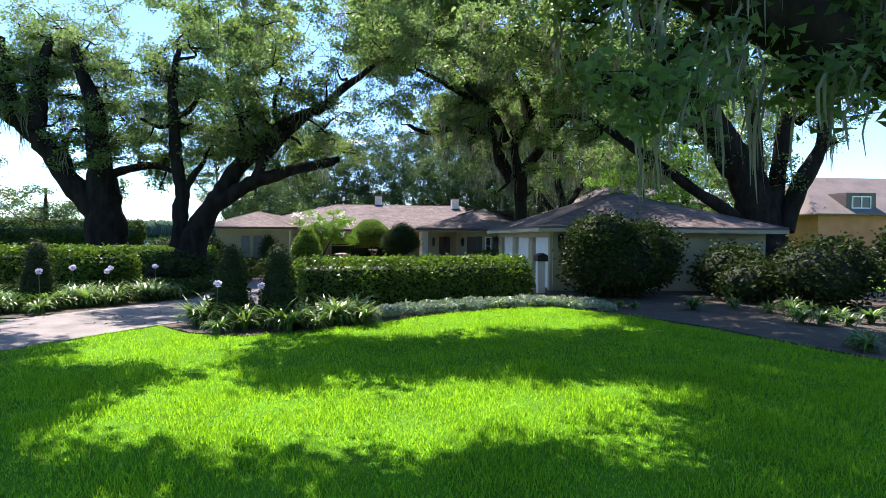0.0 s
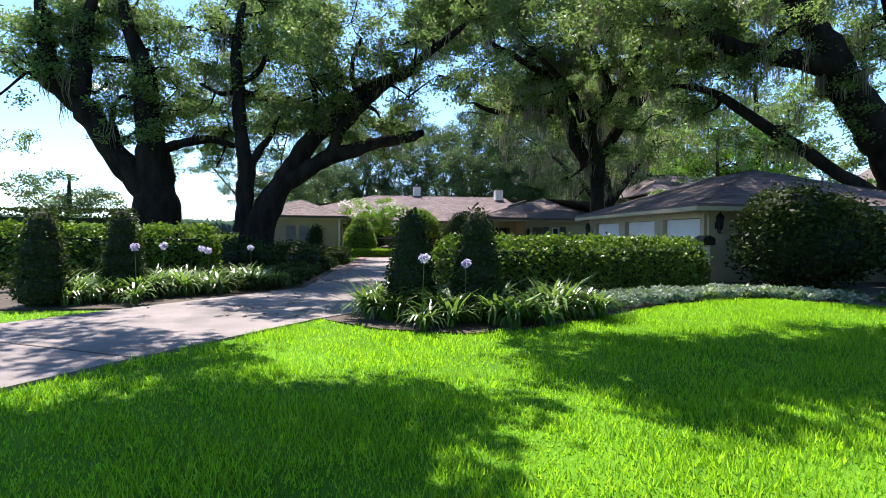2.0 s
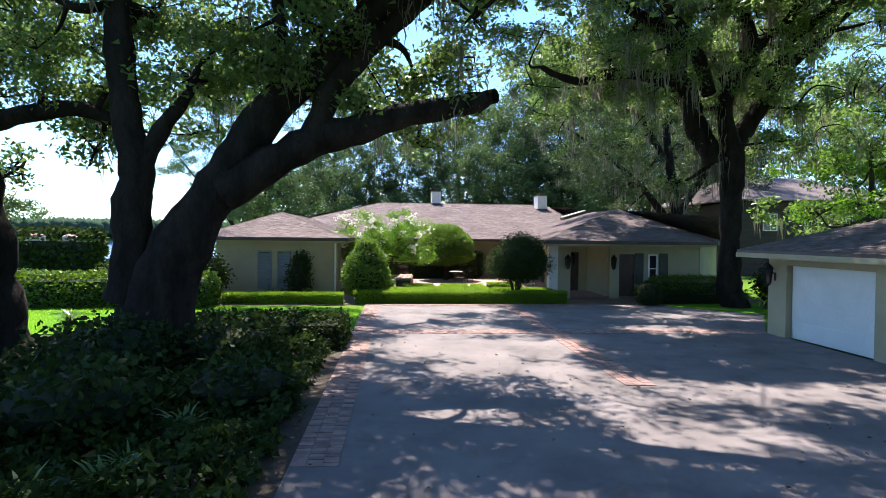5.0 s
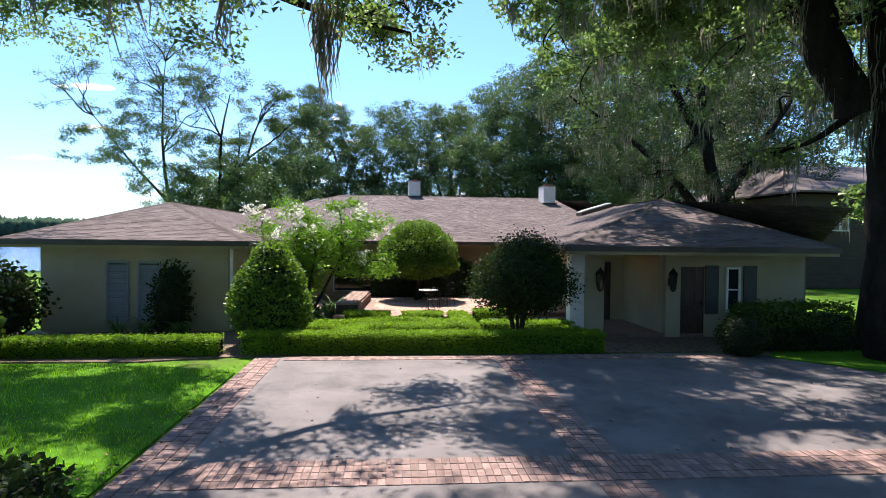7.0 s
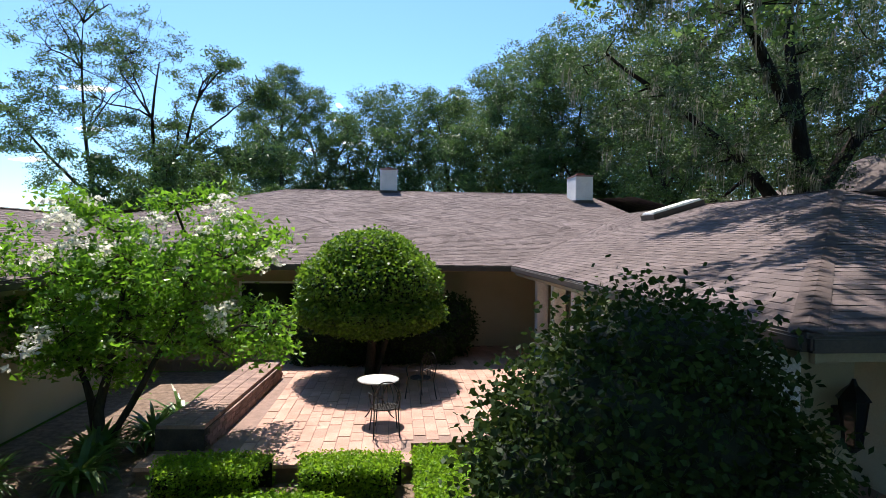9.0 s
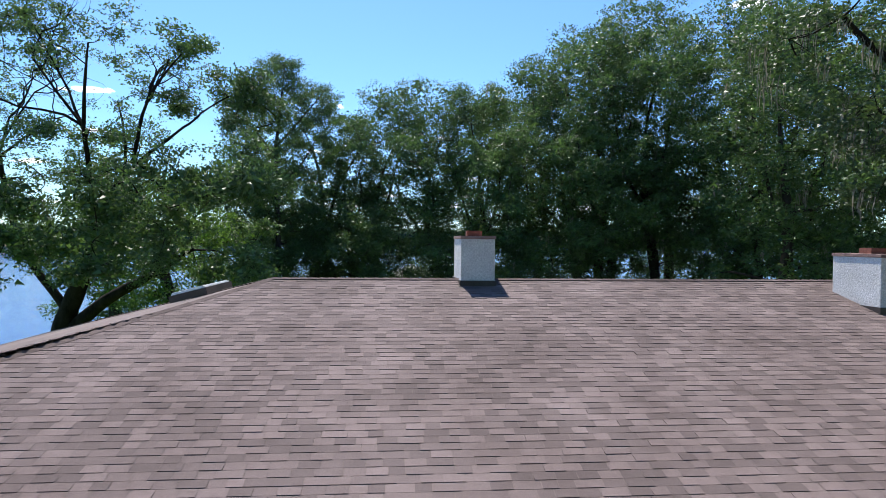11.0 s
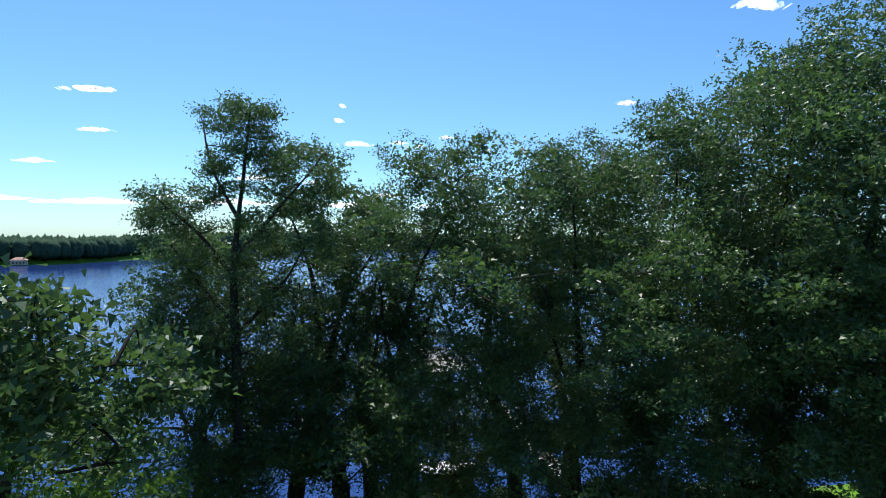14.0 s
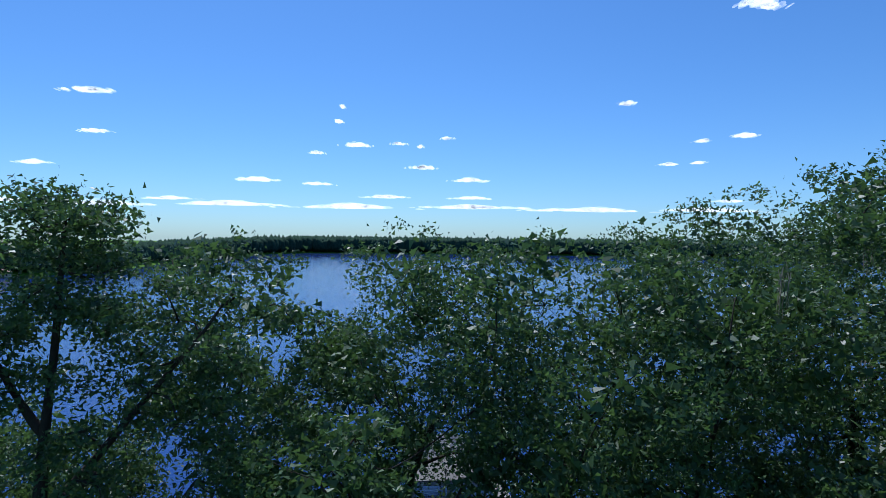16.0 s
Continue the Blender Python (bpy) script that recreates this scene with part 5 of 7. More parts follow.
make_tree("lakeside_tree", "slender open-crowned lakeside tree", (-14.6, 103.6, -1.9),
          [(0, 0, -0.2, 0.4), (0, 0, 1, 0.3), (0.3, -0.2, 8, 0.24), (0.1, -0.4, 15, 0.18), (0.4, -0.6, 19, 0.11), (0.9, -0.8, 23.6, 0.04)],
          [[(0.1, -0.4, 15.5, 0.13), (-1.6, -0.6, 17.6, 0.09), (-3.6, -0.8, 19.4, 0.04)], [(0.2, -0.5, 16.5, 0.12), (2.0, -0.4, 18.8, 0.08), (4.3, -0.2, 21.6, 0.03)],
           [(0.3, -0.5, 18.4, 0.1), (-0.9, -0.8, 20.8, 0.06), (-1.3, -0.9, 23, 0.03)], [(0.2, -0.3, 13, 0.12), (-2.2, 0.4, 15.5, 0.07), (-3.4, 0.8, 17, 0.03)], [(0.2, -0.3, 12.5, 0.12), (2.4, -0.4, 15, 0.07), (3.8, -0.6, 17.4, 0.03)]],
          canopy(cr, [(-1.5, 1.8, -1.8, 0.8, 20.6, 24.3, 26, 0.5), (-1.2, 1.4, -1.6, 0.6, 17.6, 21, 12, 0.45), (-4.6, -1.6, -1.6, 0.6, 17.2, 20.2, 20, 0.5), (1.6, 5.0, -1.4, 0.9, 18.6, 22.3, 24, 0.5), (-4.2, 4.8, -2, 2, 14.5, 18, 34, 0.6), (-3.8, 3.8, -2, 2, 9, 15.5, 56, 1.0), (-3.6, 3.2, -2, 2, 4, 9, 30, 1.0)]),
          M_LAKELEAF, M_BARK2, size=0.125, per=56, dens=40, clump=0.62, seed=61, group="lakeside trees", twigs=2)
lake_tree(LAKE_TREE, -17.0, 106.5, 16.8, 5.4, 62, 0.16, lobes_n=54)
for k, (x, y, top, r, low, n, fore, cx, cy) in enumerate((
        (-12.6, 109.2, 22.2, 4.2, 0.2, 50, 0, 0.6, 0.3), (-9.7, 110.3, 19.6, 4.8, 0.18, 52, 0, 0.7, -0.3), (-5.2, 111.6, 22.4, 5.4, 0.18, 62, 4, 0.8, -3.0), (1.2, 109.8, 22.2, 5.6, 0.22, 62, 4, -2.0, -4.6), (5.3, 112.2, 22.0, 6.0, 0.24, 62, 4, -2.1, -7.0),
        (6.3, 114.4, 23.6, 5.5, 0.22, 50, 0, -0.8, -1.4), (11.4, 113.4, 24.8, 6.6, 0.24, 62, 5, -2.0, -8.0), (15.6, 111.8, 24.9, 6.2, 0.2, 50, 0, -3, 0.8), (15.9, 106.8, 27, 6.8, 0.26, 58, 5, -2.5, -5.4), (17.5, 108, 28, 7, 0.2, 46, 4, 0, 0),
        (21, 104.5, 29.8, 7.4, 0.24, 50, 7, -2, -2.5), (23.5, 107, 29, 7.4, 0.2, 46, 6, 0, 0), (26, 97, 29.5, 7.6, 0.2, 50, 6, 0, 0), (31, 106.5, 29, 8, 0.18, 36, 0, 2, -2.5), (33, 90, 27, 7.6, 0.18, 40, 0, 0, 0), (42, 99, 28.5, 8.6, 0.15, 36, 0, 0, 0),
        (21.5, 87, 22.5, 6, 0.25, 40, 0, 0, 0), (52, 88, 27, 8.4, 0.12, 30, 0, 0, 0), (-8.0, 111, 18.8, 3.6, 0.24, 30, 0, 0, 0))):
    lake_tree(LAKE_TREE, x, y, top, r, 63 + k, low, lobes_n=n, fore=fore, under=16 if x < 0 else 12 if x < 30 else 0, size=0.135 if x < 15 else 0.17 if x < 30 else 0.24, moss=30 if x > 10 else 0, droop=4 if x < 24 else 3,
              high=canopy(cr, [(-4.5, 4.5, -10, -1, 13, 17, 9, 1.0)]) if 2 < x < 24 else (), crown=(cx, cy))
lake_tree("leafy mossy tree beside the house", 28, 74, 20, 6.4, 80, 0.2, leaf=M_OAKDIM, lobes_n=45, moss=60)
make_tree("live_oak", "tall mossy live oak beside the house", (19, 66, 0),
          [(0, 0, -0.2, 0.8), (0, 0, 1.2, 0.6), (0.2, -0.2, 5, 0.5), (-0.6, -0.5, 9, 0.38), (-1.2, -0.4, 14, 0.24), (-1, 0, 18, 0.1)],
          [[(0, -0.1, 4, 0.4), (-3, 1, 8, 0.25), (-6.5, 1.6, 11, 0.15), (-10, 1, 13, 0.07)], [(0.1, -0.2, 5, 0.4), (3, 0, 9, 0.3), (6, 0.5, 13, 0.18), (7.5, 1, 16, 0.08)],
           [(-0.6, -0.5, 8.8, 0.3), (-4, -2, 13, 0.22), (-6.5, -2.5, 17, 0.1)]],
          canopy(cr, [(-11, 8, -4, 4, 12, 20, 56, 1.8), (-10, 7, -4, 3, 7.5, 12, 34, 1.5), (-7, 6, -3, 3, 5.5, 8, 12, 1.2)]), M_OAKDIM, M_BARK, seed=83, moss=260, **FOL)
make_tree("spreading_tree", "half-bare spreading tree behind the house", (-24.0, 87.5, -1.2),
          [(0, 0, -0.2, 0.85), (0.1, -0.2, 1.2, 0.6), (1.2, -0.8, 4, 0.46), (3.5, -2.4, 7.5, 0.3), (5.6, -4.4, 11, 0.1), (6.4, -6.5, 14.2, 0.035)],
          [[(0.3, -0.3, 1.6, 0.42), (3.2, -1.0, 3.8, 0.34), (6.5, -2.6, 5.4, 0.22), (9.5, -5.0, 7.0, 0.1)],
           [(0.8, -0.6, 3.2, 0.26), (-1.5, -1, 7, 0.2), (-1.8, -2.5, 12, 0.12), (-1.0, -4.5, 17, 0.06), (-0.4, -5.5, 20, 0.03)],
           [(-1.5, -1, 7, 0.16), (-4.5, -3, 11, 0.1), (-7, -5, 15, 0.04)],
           [(2.2, -1.6, 5.6, 0.22), (4, -4, 9, 0.16), (5, -7, 13, 0.1), (6.5, -9.5, 16.2, 0.04)],
           [(4, -4, 9, 0.15), (7.4, -7.2, 11.0, 0.1), (9.2, -8.4, 12.0, 0.07), (10.3, -8.2, 13.0, 0.055), (11.0, -7.2, 14.0, 0.04), (11.9, -6.2, 14.9, 0.02)],
           [(7.4, -7.2, 11.2, 0.1), (8.6, -8.6, 13.8, 0.07), (10.4, -9.4, 15.8, 0.03)]],
          canopy(cr, [(2, 14.2, -11.5, -3, 5.8, 11.4, 96, 1.15), (-3, 4, -9, 0, 5.6, 10, 20, 1.1), (-4, 0, -5, 2, 6, 9, 7, 1.0), (10.8, 13.2, -7.4, -5.2, 14.2, 16, 16, 0.6), (12, 14.4, -7, -4, 13.2, 15.2, 14, 0.6), (9.4, 11, -8.8, -7, 13, 14.4, 6, 0.45), (10, 11.6, -10, -9, 15.8, 17, 5, 0.5)])
          + [lo for lo in dome(cr, (2.0, -6, 12.0), (10.5, 5.5, 9.2), 100, 0.75) if lo[0] < 7.5] + canopy(cr, [(-2, 8, -9, -1, 9.5, 14.5, 34, 0.85)]),
          M_LAKELEAF, M_BARK, size=0.135, per=46, dens=20, clump=0.5, seed=76, inner=60, twigs=3,
          bare=[((-0.4, -5.5, 20), (0.4, -6.5, 23, 2.4, 1.5, 1.5)), ((-1.0, -4.5, 17), (-3.4, -5, 20.6, 2, 1.5, 1.5)), ((-7, -5, 15), (-9, -6, 18, 2, 1.5, 1.5)), ((8.6, -8.6, 13.8), (8.4, -8.6, 16.2, 1.2, 0.8, 0.8)), ((5, -7, 13), (3.4, -8, 17.4, 2, 1.5, 1.5)), ((-1.8, -2.5, 12), (1.4, -3, 17, 2, 1.5, 1.5))])
lake_tree("leafy tree low over the bank", -20, 95, 12, 4.8, 81, 0.22, leaf=M_BRIGHTLEAF2, lobes_n=36)
lake_tree("leafy tree low over the bank", -26, 99, 11, 4.6, 86, 0.15)
make_tree("live_oak", "tall dark mossy oak behind the garage", (25, 49, 0), [(0, 0, -0.2, 0.7), (0, 0, 1.2, 0.5), (0.3, 0, 7, 0.36), (0, 0.4, 14, 0.12)], [],
          canopy(cr, [(-8, 9, -4, 4, 7, 18, 44, 1.9), (-7, 8, -3, 3, 3.5, 8, 16, 1.5)]), M_OAK, M_BARK, size=0.24, per=30, dens=20, clump=0.6, seed=87, moss=120, twigs=2)
make_tree("bright_tree", "bright green young tree behind the garage", (20, 46, 0), [(0, 0, -.1, 0.3), (0, 0, 3, 0.22), (0, 0, 8, 0.08)], [],
          canopy(cr, [(-3, 3, -3, 3, 4, 10, 16, 1.5)]), M_BRIGHTLEAF, M_BARK2, size=0.18, per=50, dens=20, clump=0.6, seed=90)
make_tree("bright_tree", "bright green young tree beside the hedge", (-30, 52, 0), [(0, 0, -.1, 0.3), (0, 0, 3, 0.22), (0, 0, 6, 0.08)], [],
          canopy(cr, [(-3, 3, -3, 3, 2.5, 6, 12, 1.3)]), M_LAKELEAF, M_BARK2, size=0.18, per=50, dens=20, clump=0.6, seed=91)

tuft = np.random.default_rng(55)
tops_ = np.stack([-4.85 + tuft.normal(size=14) * 0.06, 40.0 + tuft.normal(size=14) * 0.06, tuft.uniform(6.9, 8.6, 14)], 1)
bough = thing("spanish_moss", "long grey tuft of hanging moss under the oak limb", "moss", (0, 0, 0))
part_np("strands", *moss_strands(tuft, tops_, 1.7), M_MOSS, bough)
bough["kind"] = "stuff"
# ---- front garden ----
hedge("hedge", "clipped hedge in front of the garage, sunlit on top", -3.2, 18.15, 4.7, 19.65, 1.32, M_HEDGE, 800, 0.085, 21, turn=21)
hedge("hedge", "clipped hedge beside the drive, sunlit on top", -18, 20.9, -9.6, 22.4, 1.55, M_HEDGE, 600, 0.095, 22)
hedge("hedge", "tall dark boundary hedge", -60, 46, -20, 48, 3.0, M_DARKSHRUB, 110, 0.2, 23)
hedge("hedge", "low dark hedge at the edge of the drive", -10.2, 31.2, -6.5, 33, 0.75, M_DARKSHRUB, 500, 0.085, 24)
hedge("hedge", "clipped hedge beside the small lawn", -22, 39.4, -12.4, 41.2, 1.25, M_HEDGE, 350, 0.11, 25)
hedge("hedge", "clipped hedge along the front of the house", 6.4, 41.9, 9.6, 42.8, 1.1, M_HEDGE, 900, 0.07, 26)
hedge("hedge", "low hedge along the front of the house", 6.3, 41.2, 10.2, 41.7, 0.55, M_DARKSHRUB, 900, 0.06, 27)


def cone_bush(x, y, h, r, seed, label="dark clipped cone shrub beside the drive"):
    lobes = [(0, 0, h * u, r * (1 - u * 0.62) , r * (1 - u * 0.62), h * 0.24) for u in (0.2, 0.4, 0.6, 0.8)]
    return round_bush("cone_shrub", label, (x, y, 0), lobes, M_DARKSHRUB, 900, 0.055, seed, fluff=0.04)


for k, (x, y, h) in enumerate(((-2.75, 13.7, 1.8), (-3.85, 13.8, 1.75), (-10.6, 15.2, 1.75), (-9.9, 16.8, 1.85))):
    cone_bush(x, y, h, 0.55, 30 + k)
round_bush("camellia", "large glossy camellia bush before the garage", (7.7, 19.9, 0), [(0, 0, 1.3, 1.9, 1.6, 1.3), (-0.5, -0.2, 2.0, 1.2, 1.1, 0.9), (1.2, 0.2, 1.5, 1.3, 1.2, 1.1)], M_DARKSHRUB, 330, 0.12, 40, fluff=0.12)
for k, (x, y, rx, h) in enumerate(((13.2, 17.0, 1.5, 2.0), (16.5, 16.2, 1.8, 2.6), (19, 18, 2, 2.8), (11.6, 18.2, 1.0, 1.3), (22, 15, 2.2, 2.6), (12.4, 20.6, 1.2, 1.8), (-13.8, 42.9, 1.2, 1.9), (-16.6, 43.0, 1.4, 1.7), (12.5, 42.0, 1.3, 1.6), (15.5, 40, 1.6, 1.6), (-17, 27, 1.6, 1.5), (-8.8, 29.6, 1.2, 0.9), (-7.7, 26.6, 0.9, 0.7), (-10.6, 28.2, 1.3, 1.1), (-9.6, 25.4, 1.1, 0.9), (9.8, 36.2, 1.1, 0.9))):
    round_bush("shrub", "dark loose evergreen shrub in the bed", (x, y, 0), [(0, 0, h * .5, rx, rx, h * .52), (rx * .3, -rx * .2, h * .62, rx * .6, rx * .6, h * .4)], M_DARKSHRUB, 200, 0.13, 41 + k, fluff=0.13)
round_bush("ball_shrub", "clipped ball shrub beside the porch", (5.55, 40.75, 0), [(0, 0, 0.5, 0.62, 0.62, 0.55)], M_DARKSHRUB, 900, 0.055, 60, fluff=0.03)
round_bush("shrub", "loose upright shrub against the wing wall", (-9.7, 44.1, 0), [(0, 0, 0.9, 0.5, 0.4, 0.9), (0.1, 0, 1.6, 0.35, 0.3, 0.45)], M_DARKSHRUB, 500, 0.1, 61, fluff=0.12)


def strap_clump(rng, n=60, length=0.6):
    """Arching strap leaves from one crown: verts and quads."""
    vs, fs = [], []
    for _ in range(n):
        a, lean, ln = rng.random() * 6.283, rng.uniform(0.35, 1.15), length * rng.uniform(0.6, 1.15)
        d = np.array([math.cos(a), math.sin(a), 0.0])
        s = np.array([-d[1], d[0], 0.0]) * 0.016 * rng.uniform(0.8, 1.3)
        p, o = d * 0.05 * rng.random(), len(vs)
        up = 1.35
        for k in range(5):
            w = (1.0, 1.25, 1.2, 0.9, 0.1)[k]
            vs += [p - s * w, p + s * w]
            step = ln / 4
            p = p + np.array([d[0] * math.cos(up), d[1] * math.cos(up), math.sin(up)]) * step
            p[2] = max(p[2], 0.02)
            up -= lean * 0.75
        fs += [(o + 2 * k, o + 2 * k + 1, o + 2 * k + 3, o + 2 * k + 2) for k in range(4)]
    return np.array(vs), np.array(fs)


def agapanthus_kinds(seed, n, length):
    rng = np.random.default_rng(seed)
    me = mesh_np("leaves", *strap_clump(rng, n, length), M_STRAP)
    return me


CLUMPS = [agapanthus_kinds(200 + k, 58, 0.62) for k in range(4)]
FINE = [agapanthus_kinds(210 + k, 90, 0.42) for k in range(2)]


def flower_head(z, size=0.06):
    """A globe of small trumpet flowers on a bare stem."""
    rng = np.random.default_rng(int(z * 1000))
    p = rng.normal(size=(60, 3))
    p = p / np.linalg.norm(p, axis=1, keepdims=True) * size
    v, f = leaves(rng, p + [0, 0, z], 0.02, 2, 0.05)
    return mesh_np("flower", v, f, M_PETAL)


HEADS = [flower_head(z) for z in (0.95, 1.05, 0.88)]


def stem_mesh(z):
    return mesh_np("stem", *[np.array(q) for q in tube([(0.04, 0, 0), (0, 0.02, z * .5), (0, 0, z)], [0.009, 0.008, 0.006], 6)], M_STRAP)


STEMS = [stem_mesh(z) for z in (0.95, 1.05, 0.88)]


def agapanthus(x, y, k, flower=False, s=1.0, label="strap-leaved agapanthus clump in the border", fine=False):
    t = thing("agapanthus", label if not flower else "agapanthus clump with a pale lilac flower globe", "plant", (x, y, 0), "border plants", turn=k * 77)
    t.scale = (s, s, s)
    ob = new("leaf_clump", (FINE[k % 2] if fine else CLUMPS[k % 4]))
    ob.parent = t
    if flower:
        st = new("stem", STEMS[k % 3])
        st.parent = t
        fl = new("flower", HEADS[k % 3])
        fl.parent = t
        tagged(fl, "pale lilac flower globe")
    return t


rg = random.Random(8)
for k in range(80):        # border beside the drive
    u = rg.random()
    w = rg.random()
    x, y = -10.4 + u * 3.5 - w * 1.1, 14.9 + u * 4.0 + w * 1.4
    agapanthus(x, y, k, k in (3, 17), rg.uniform(0.95, 1.35))
for x, y in ((-9.05, 15.4), (-9.0, 19.0), (-8.3, 17.3)):
    agapanthus(x, y, int(y * 3), True, 1.05)
for k in range(44):        # border at the lawn's corner
    u = rg.random()
    x, y = -4.9 + u * 4.2, 13.5 - 1.15 * math.sin(u * 2.2) + rg.random() * 1.2 + max(0, u - .6) * 2
    agapanthus(x, y, k, False, rg.uniform(1.05, 1.5))
for x, y in ((-3.7, 12.3), (-3.0, 13.1)):
    agapanthus(x, y, int(x * -7), True, 1.0)
for k in range(26):        # fine tufts along the drive and in the far bed
    u = rg.random()
    agapanthus(-7.3 - rg.random() * 1.6, 19.5 + u * 11, k, False, rg.uniform(0.8, 1.3), "fine grassy tuft in the shaded bed", True)
for k in range(44):
    u = rg.random()
    agapanthus(-0.6 + u * 7.5, 15.2 + 2.2 * u + rg.random() * 1.3 - max(0, u - .7) * 5, k, False, rg.uniform(0.6, 0.9), "low silvery tuft in the bed", True)
for k in range(24):
    agapanthus(8.6 + rg.random() * 5, 9 + rg.random() * 8, k, False, rg.uniform(0.8, 1.4), "shaded fern-like tuft in the bed", True)
for k, (x, y) in enumerate(((-10.9, 43.6), (-10.3, 43.9), (-9.2, 43.6), (11.2, 39.2), (10.4, 38.8), (9.9, 39.5), (-15, 35.2), (-13.2, 34.3), (-9.4, 34.4), (-8.6, 34.0), (-10.6, 34.8))):
    agapanthus(x, y, k, False, 1.2)

# Silvery ground cover; its pale leaf colour also carries the white sunlit gloss.
gcr = np.random.default_rng(64)
gu = gcr.random(5200)
gxy = np.stack([-0.4 + gu * 6.6, 14.4 + 2.6 * np.sin(gu * 1.75) + gcr.random(5200) ** 1.5 * 1.5 - np.maximum(0, gu - 0.75) * 4.5, gcr.uniform(0.06, 0.2, 5200)], 1)
gxy[:, 2] += 0.05 * np.sin(gxy[:, 0] * 5) * np.sin(gxy[:, 1] * 6)
tagged(part_np("ground_cover", *leaves(gcr, gxy, 0.05, 4, 0.085), leafy("silver_glint_leaf", (0.2, 0.26, 0.2), (0.36, 0.42, 0.36), (0.2, 0.28, 0.14), 0.4, 0.2, 1.5, 0.5)), "low silvery ground cover along the lawn, sun gloss in its pale colour", "ground cover", kind="stuff")
iv = np.random.default_rng(65)
ixy = np.stack([iv.uniform(-13, -6.75, 9000), iv.uniform(17.5, 33, 9000), iv.uniform(0.05, 0.3, 9000)], 1)
ixy = ixy[ixy[:, 0] < -6.75 - np.maximum(0, 19.5 - ixy[:, 1]) * 0.45]
ixy[:, 2] += 0.14 * np.sin(ixy[:, 0] * 2.3) * np.sin(ixy[:, 1] * 1.9)
ixy[:, 2] = np.maximum(ixy[:, 2], 0.04)
tagged(part_np("ground_cover", *sprigs(iv, ixy, 0.12, 5, 0.12), M_DARKSHRUB), "dark evergreen ground cover under the oaks", "ground cover", kind="stuff")
# mailbox at the corner of the garage
mb = thing("mailbox", "dark mailbox on a white post", "mailbox", (5.35, 21.1, 0))
part("post", box(-0.14, -0.12, 0, 0.14, 0.12, 1.2, 0.015), M_TRIM, mb)
bm = box(-0.2, -0.3, 1.2, 0.2, 0.3, 1.36, 0.01)
for k in range(7):
    a = math.pi * k / 7
    box(-0.2 * math.cos(a * .5) , -0.3, 1.36 + 0.02 * k, 0.2 * math.cos(a * .5), 0.3, 1.38 + 0.02 * k, bm=bm)
part("mail_case", bm, M_IRON, mb, "dark painted case with a rounded top")

# ---- courtyard ----
patio = sheet("patio", "raised terracotta brick patio", "patio", [(-5.25, 46.2), (-1.45, 46.2), (-1.45, 46.9), (0.9, 46.9), (2.2, 47.2), (3.3, 47.2), (3.3, 55.05), (-8.0, 55.05), (-8.0, 53.2), (-4.9, 53.2)], M_SEAT, 0.246, 0.3)


def strip_hedge(label, pts, width, height, leaf, density=3400, size=0.045, seed=4):
    """A low clipped hedge along a line."""
    rng = np.random.default_rng(seed)
    L = spline([(*p, 0.0) for p in pts], 8)[:, :2]
    t = thing("box_hedge", label, "hedge", (float(L[0][0]), float(L[0][1]), 0), "parterre hedges")
    d = np.gradient(L, axis=0)
    d /= np.linalg.norm(d, axis=1, keepdims=True)
    nrm = np.stack([-d[:, 1], d[:, 0]], 1)
    seg = np.linalg.norm(np.diff(L, axis=0), axis=1)
    total = seg.sum()
    at = np.concatenate([[0], np.cumsum(seg)])
    n = int(total * (width + 2 * height) * density)
    s = rng.random(n) * total
    c = np.stack([np.interp(s, at, L[:, k]) for k in (0, 1)], 1)
    q = np.stack([np.interp(s, at, nrm[:, k]) for k in (0, 1)], 1)
    u = rng.random(n) * (width + 2 * height)
    off = np.where(u < width, u - width / 2, np.where(u < width + height, -width / 2, width / 2))
    z = np.where(u < width, height, np.where(u < width + height, u - width, u - width - height))
    p = np.concatenate([c + q * off[:, None], z[:, None]], 1) + rng.normal(size=(n, 3)) * 0.028
    p[:, 2] = np.maximum(p[:, 2], 0.03)
    o = np.array([L[0][0], L[0][1], 0])
    tagged(part_np("foliage", *sprigs(rng, p - o, 0.03, 1, size), leaf, t), kind="stuff")
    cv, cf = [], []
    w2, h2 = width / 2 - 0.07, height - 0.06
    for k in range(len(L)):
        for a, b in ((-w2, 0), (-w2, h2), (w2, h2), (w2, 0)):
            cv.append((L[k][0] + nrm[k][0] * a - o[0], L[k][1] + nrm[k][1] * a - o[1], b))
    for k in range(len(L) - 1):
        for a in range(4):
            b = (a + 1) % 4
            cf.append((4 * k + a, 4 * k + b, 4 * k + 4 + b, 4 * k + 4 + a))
    part_np("core", cv, cf, M_INNERSHADE, t, "near-black filling for the shade inside the leaves")
    return t


